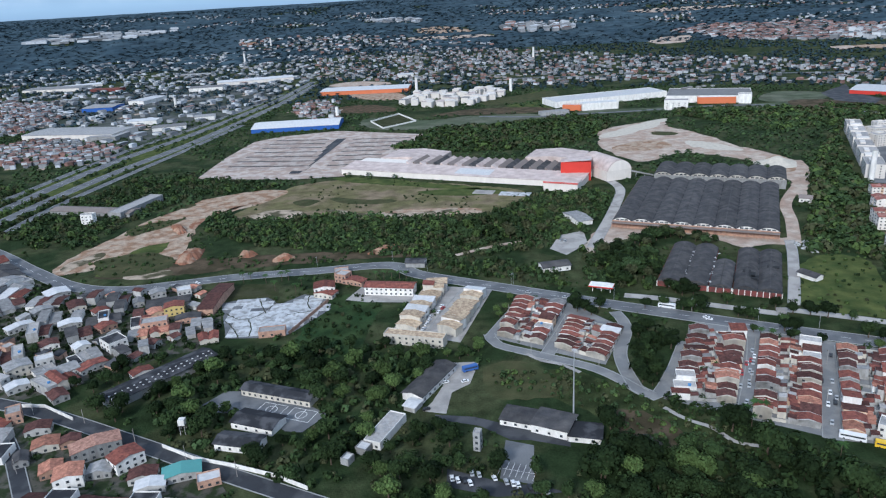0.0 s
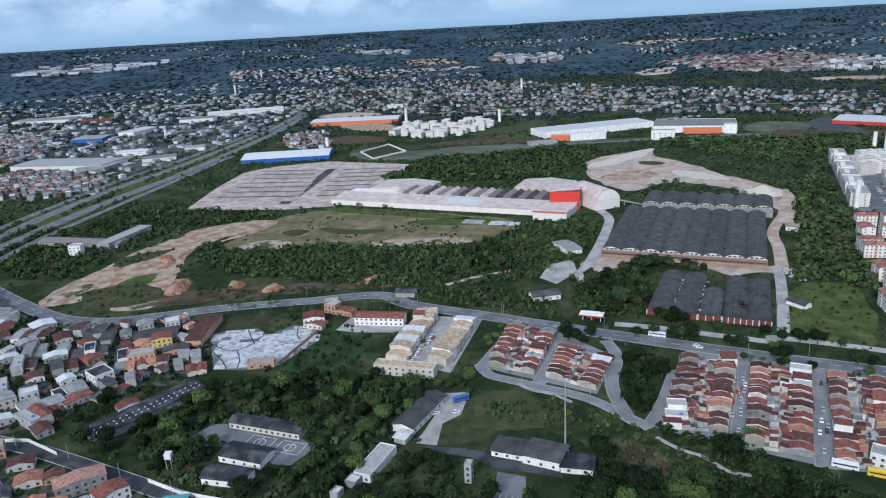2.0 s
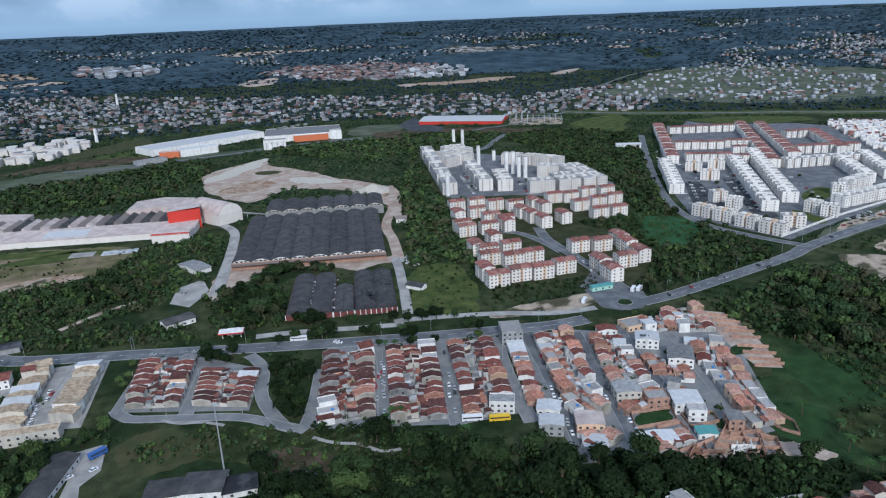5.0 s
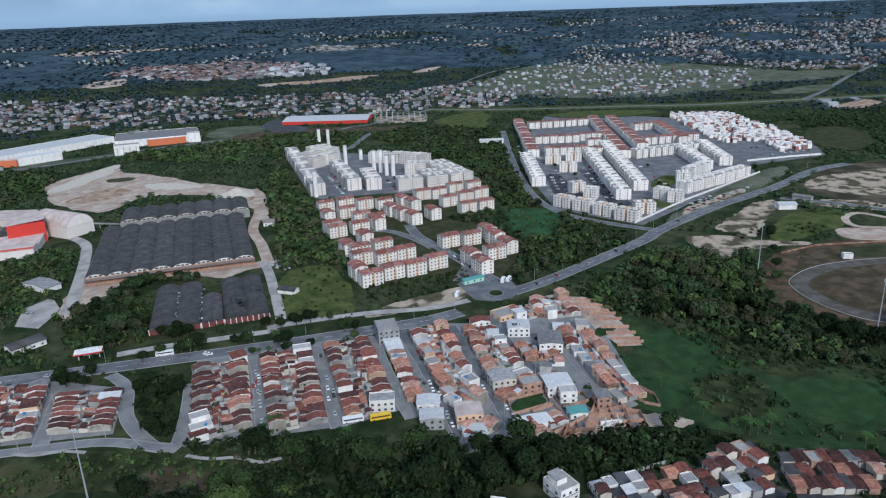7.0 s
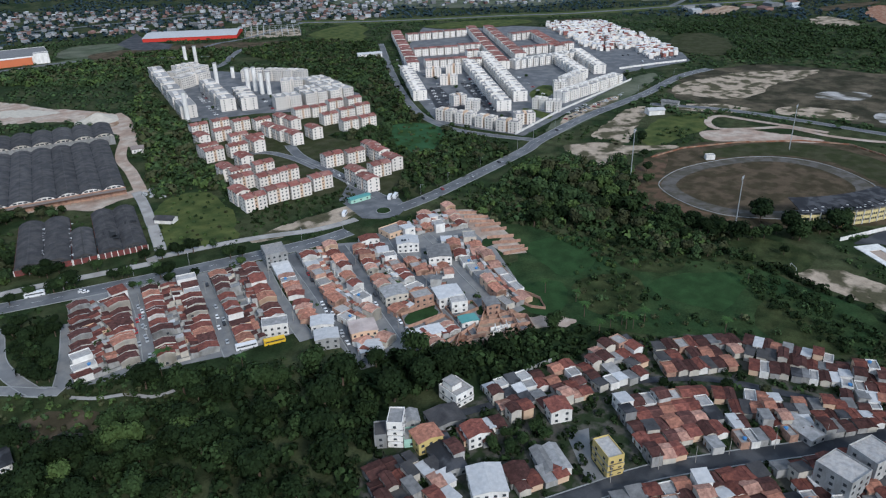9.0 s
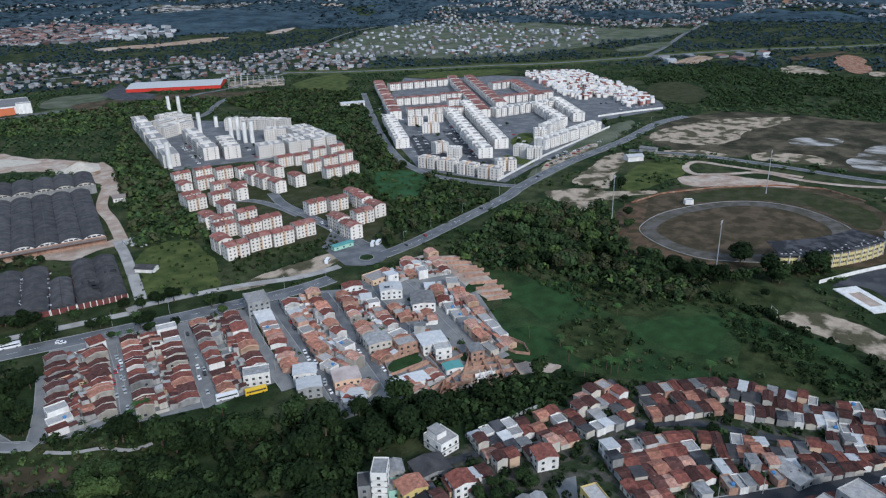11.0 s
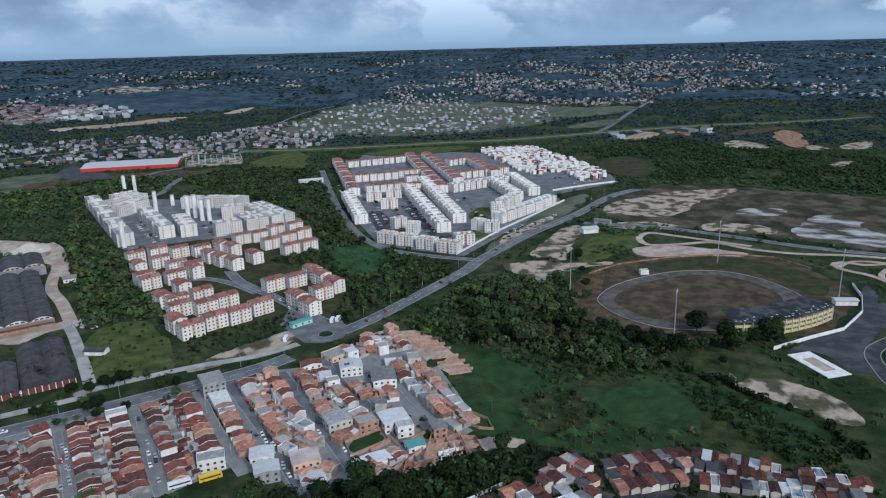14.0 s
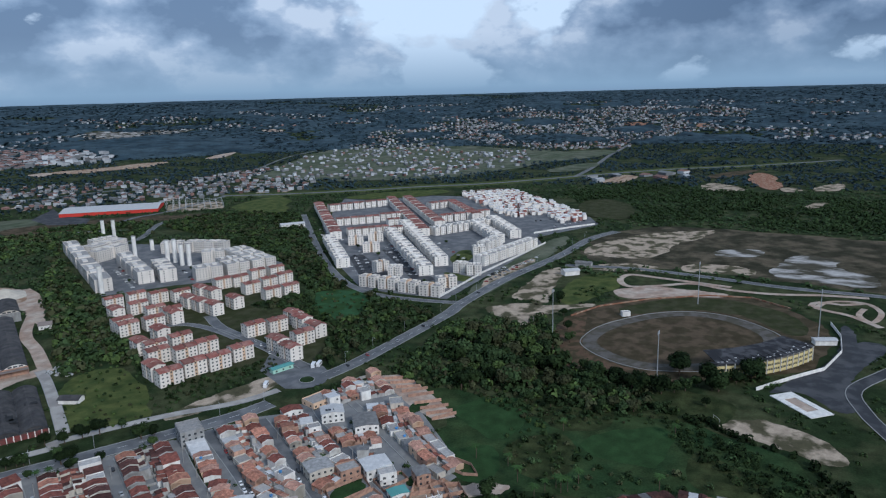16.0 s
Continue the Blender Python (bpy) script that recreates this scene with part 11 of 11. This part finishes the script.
town("far_town", [(-401.6, 2582.7), (-128.8, 2671.0), (250.8, 2407.5), (538.4, 2086.5), (1012.7, 1624.9), (1143.9, 1490.9), (903.7, 1166.2), (808.3, 1286.5), (613.9, 1395.7), (393.9, 1520.0), (161.8, 1570.2), (-62.1, 1695.4), (-303.9, 1905.4)], 15, 66, (5, 11), "distant town of white and tiled houses among trees", odds=(0.25, 0.4, 0.35), fill=0.3)
town("far_town", [(-128.8, 2671.0), (-247.4, 2626.3), (-401.6, 2582.7), (-694.7, 2740.4), (-784.6, 3028.7), (-376.8, 3073.5), (-94.2, 2938.2), (263.2, 2523.6)], 26, 67, (7, 18), "distant town of pale houses", odds=(0.55, 0.3, 0.15), fill=0.5)
town("far_estate", [(839.9, 2576.9), (993.8, 2676.7), (1281.1, 2556.2), (1441.8, 2342.4), (1310.3, 2120.8), (1103.0, 2122.8), (935.8, 2275.9)], 24, 68, (13, 20), "distant estate of red-roofed houses", odds=(0.02, 0.95, 0.03), fill=0.95, skew=20)
town("far_estate", [(1137.5, 2095.4), (1296.0, 2297.6), (1415.1, 2297.4), (1464.9, 2179.3), (1357.7, 2013.6), (1258.8, 2034.4)], 32, 69, (14, 22), "distant pale apartment blocks", odds=(0.8, 0.15, 0.05), h=(9, 14), fill=0.8, pitch=0.04)
town("far_blocks", [(239.4, 2921.9), (324.3, 3091.6), (564.1, 2995.6), (543.5, 2794.8), (376.2, 2785.7)], 40, 70, (16, 40), "distant pale apartment blocks", odds=(0.9, 0.05, 0.05), h=(9, 16), fill=0.8)
town("far_sheds", [(-1693.4, 3024.3), (-1716.7, 3253.6), (-1432.9, 3396.9), (-1173.4, 3461.2), (-1130.1, 3340.3), (-1329.4, 3135.7), (-1550.6, 3009.9)], 55, 71, (25, 80), "distant long white sheds", odds=(0.95, 0.0, 0.05), h=(7, 10), fill=0.8, skew=15, pitch=0.03)
town("far_sheds", [(-286.9, 3438.1), (-162.9, 3594.8), (-1.6, 3438.0), (-52.5, 3305.1)], 50, 72, (20, 50), "distant white sheds", odds=(0.95, 0.0, 0.05), h=(7, 10), fill=0.8)
town("far_town", [(982.3, 1338.3), (1173.4, 1449.7), (1441.4, 1452.4), (1471.7, 1331.0), (1251.6, 1097.4), (1103.3, 1029.6), (999.5, 1125.9), (923.0, 1181.0)], 18, 73, (5, 11), "distant town of white and tiled houses among trees", odds=(0.3, 0.45, 0.25), fill=0.5)
town("villas", [(1240.9, 1310.8), (1434.9, 1401.9), (1726.7, 1561.3), (2055.8, 1594.5), (2183.3, 1339.4), (1975.9, 1152.9), (2086.8, 947.2), (1763.0, 796.5), (1481.2, 860.3), (1382.2, 943.0), (1306.5, 1110.5)], 25, 74, (6, 12), "white villas on a green slope", odds=(0.85, 0.1, 0.05), h=(4, 7), fill=0.62, clump=(90, -0.22), free=True)
town("far_town", [(2316.8, 1367.5), (2789.5, 1586.5), (3147.9, 1450.8), (3440.0, 1135.7), (3572.5, 690.5), (3370.9, 487.3), (2950.8, 443.3), (2634.6, 619.2), (2250.3, 684.5), (2141.2, 850.1), (2145.1, 1050.0)], 16, 75, (5, 10), "distant white town among trees", odds=(0.5, 0.3, 0.2), fill=0.5, clump=(230, -0.15))
town("far_town", [(1974.6, 1528.4), (2486.8, 1858.6), (2841.9, 1616.1), (2835.3, 1442.0), (2418.5, 1327.0), (2153.4, 1364.5)], 20, 76, (5, 10), "distant scattered houses", odds=(0.4, 0.4, 0.2), fill=0.6, clump=(180, 0.0))
town("far_town", [(3017.1, 601.3), (3041.9, 297.3), (2758.6, -13.2), (2569.8, -199.5), (2256.4, -179.1), (2356.0, -15.6), (2449.6, 234.4), (2558.0, 452.2)], 24, 77, (6, 14), "distant scattered pale buildings", odds=(0.5, 0.25, 0.25), fill=0.5, clump=(160, 0.08))
town("far_hamlets", [(1647.2, 3190.4), (2188.9, 3202.6), (2809.8, 2680.3), (3599.9, 1760.6), (3846.7, 638.0), (3898.5, -73.0), (3208.4, -67.1), (3271.6, 773.1), (2904.3, 1420.8), (2312.6, 2213.3), (1769.5, 2604.6)], 30, 78, (6, 12), "scattered far buildings below the horizon", odds=(0.6, 0.3, 0.1), fill=0.55, clump=(210, 0.16))
town("far_hamlets", [(-1962.4, 3438.8), (-1397.3, 4066.3), (-177.1, 3979.4), (910.1, 3556.1), (1843.8, 3024.7), (1488.9, 2422.1), (741.0, 2886.3), (-390.3, 3197.4), (-1215.4, 3510.4)], 30, 79, (6, 12), "scattered far buildings below the horizon", odds=(0.7, 0.2, 0.1), fill=0.55, clump=(210, 0.16))
town("terraces", [(1206.8, 697.1), (1270.1, 614.5), (1182.5, 506.4), (1100.8, 422.4), (1040.7, 372.0), (983.5, 397.6), (1052.3, 449.5), (1006.1, 485.4), (1052.4, 543.7)], 9.5, 80, (5, 8.5), "dense white terraced houses of the estate", free=True, roofs=("white_sheet", "tile_block", "estate_wall"), walls="estate_wall", odds=(0.45, 0.12, 0.43), h=(5, 7), fill=0.9, skew=35)
town("roadside_sheds", [(1549.0, 600.5), (1709.1, 560.3), (1606.4, 499.8), (1697.0, 369.5), (1591.4, 351.8), (1436.2, 531.3)], 32, 81, (12, 30), "roadside sheds with pale roofs", odds=(0.6, 0.2, 0.2), fill=0.6)
for x, y in TAKEN:
    KEEP_OUT.append(np.array([(x - 5, y - 5), (x + 5, y - 5), (x + 5, y + 5), (x - 5, y + 5)]))


def sector(r0, r1, a0=-102, a1=42, n=24):
    pts = [(r1 * math.sin(-radians(a0 + (a1 - a0) * k / n)), r1 * math.cos(radians(a0 + (a1 - a0) * k / n))) for k in range(n + 1)]
    pts += [(r0 * math.sin(-radians(a1 - (a1 - a0) * k / n)), r0 * math.cos(radians(a1 - (a1 - a0) * k / n))) for k in range(n + 1)]
    return pts


def mottled(poly, gap, seed, size, mat, label, keep=0.0, width=160.0, name="far_woods", n=12, leaf=3.0, tall=1.0, free=False):
    """Far woods in uneven masses with clearings."""
    xy, rng = spots(poly, gap, seed, free)
    ok = np.array([noise.noise((x / width, y / width, seed)) + 0.35 * noise.noise((x / width * 3.1, y / width * 3.1, 5)) > keep for x, y in xy])
    xy = xy[ok]
    base = [leaf_ball(np.random.default_rng(k + 70), n, 1.0, 0.75, leaf / (sum(size) / 2), 1.1) for k in range(5)]
    vs, qs, o = [], [], 0
    for x, y in xy:
        v, q = base[int(rng.integers(5))]
        s = rng.uniform(*size)
        vs.append(v * (s, s, s * tall) + (x, y, s * 0.5 * tall + level(x, y)))
        qs.append(q + o)
        o += len(v)
    tagged(new(name, quads_mesh(name, np.concatenate(vs), np.concatenate(qs), mat)), label, "woods", kind="stuff")


mottled(sector(760, 1500), 12, 91, (2.0, 5.0), "leaf_mid", "dark green trees spread over the middle distance", keep=-0.22, width=110, leaf=1.4, tall=0.8)
# far trees carry their haze in the leaf colour
mottled(sector(1500, 2600), 17.5, 92, (3.5, 7.0), "leaf_hazed", "dark trees between far houses", keep=-0.22, width=130, leaf=2.4, n=8, tall=0.85)
FAR_TAKEN = np.array([q for q in TAKEN if math.hypot(*q) > 2350])
cv, cq = [], []
RAYS, STEPS = 300, 80
for i in range(STEPS):
    r = 2450 * (4950 / 2450) ** (i / (STEPS - 1))
    for k in range(RAYS):
        a = -radians(-104 + 148 * k / (RAYS - 1))
        x, y = r * math.sin(a), r * math.cos(a)
        x, y = x + 9 * noise.noise((x / 17, y / 17, 1)), y + 9 * noise.noise((x / 17, y / 17, 2))
        mask = noise.noise((x / 420, y / 420, 3)) + 0.5 * noise.noise((x / 130, y / 130, 4))
        z = 3 + 2.5 * noise.noise((x / 90, y / 90, 5)) + (12 - 8 * i / STEPS) * max(0.0, noise.noise((x / 480, y / 480, 7)))
        if mask < -0.48 or i == 0:
            z = -3.0
        cv.append((x, y, level(x, y) + z))
cv = np.array(cv)
for pts in CLEARINGS:
    hit = inside(np.array(pts), cv[:, :2])
    cv[hit, 2] -= 16.0
for x, y in FAR_TAKEN:
    near = (cv[:, 0] - x) ** 2 + (cv[:, 1] - y) ** 2 < 24 ** 2
    cv[near, 2] = np.minimum(cv[near, 2], level(x, y) + 0.5)
cq = [(i * RAYS + k, i * RAYS + k + 1, (i + 1) * RAYS + k + 1, (i + 1) * RAYS + k) for i in range(STEPS - 1) for k in range(RAYS - 1)]
# the sheet's blue cast is painted haze, not foliage colour
tagged(part("far_woods", (cv, cq), "canopy_hazed", smooth=True), "dark rolling far woods up to the horizon", "woods", kind="stuff")
mottled(sector(2450, 4500), 31, 98, (6.0, 13.0), "leaf_hazed", "far trees and thickets up to the horizon", keep=-0.42, width=210, n=6, leaf=6.0, tall=0.55, free=True)
mottled([(1270.6, 503.4), (1508.6, 469.0), (1417.4, 224.9), (1369.1, -17.2), (1348.5, -115.9), (1065.1, -96.1), (1075.6, -17.5), (1066.1, 129.2), (1058.9, 243.0), (1040.9, 296.2), (1088.0, 373.3)], 9.5, 96, (2.5, 6.0), "leaf", "dark uneven woodland beyond the plain", keep=-0.25, width=70, n=16, leaf=1.4)
mottled(sector(150, 720, -106, 46), 7.5, 94, (0.8, 2.6), "leaf", "green bushes on open ground", keep=0.12, width=40, name="bushes", n=22, leaf=0.55)
mottled([(-214.2, 674.5), (-188.9, 751.2), (-165.8, 793.9), (-110.6, 820.5), (14.1, 765.8), (106.4, 714.7), (66.1, 666.8), (36.8, 640.8), (-32.6, 648.8), (-99.7, 671.1), (-165.7, 669.0)], 9.0, 95, (0.5, 1.8), "leaf", "uneven bushes on the dry field", keep=0.22, width=45, name="bushes", n=16, leaf=0.5, free=True)
mottled([(365.6, 208.4), (332.2, 175.3), (292.6, 146.5), (308.9, 109.9), (333.5, 75.0), (349.2, 9.5), (396.4, 16.4), (407.8, 66.2), (423.0, 102.9), (398.1, 129.3), (372.9, 155.0), (385.0, 180.1), (386.0, 209.6)], 7.0, 97, (1.4, 3.6), "leaf_mid", "bushes in uneven clumps over the meadow", keep=0.45, width=40, name="bushes", n=24, leaf=0.5, free=True)
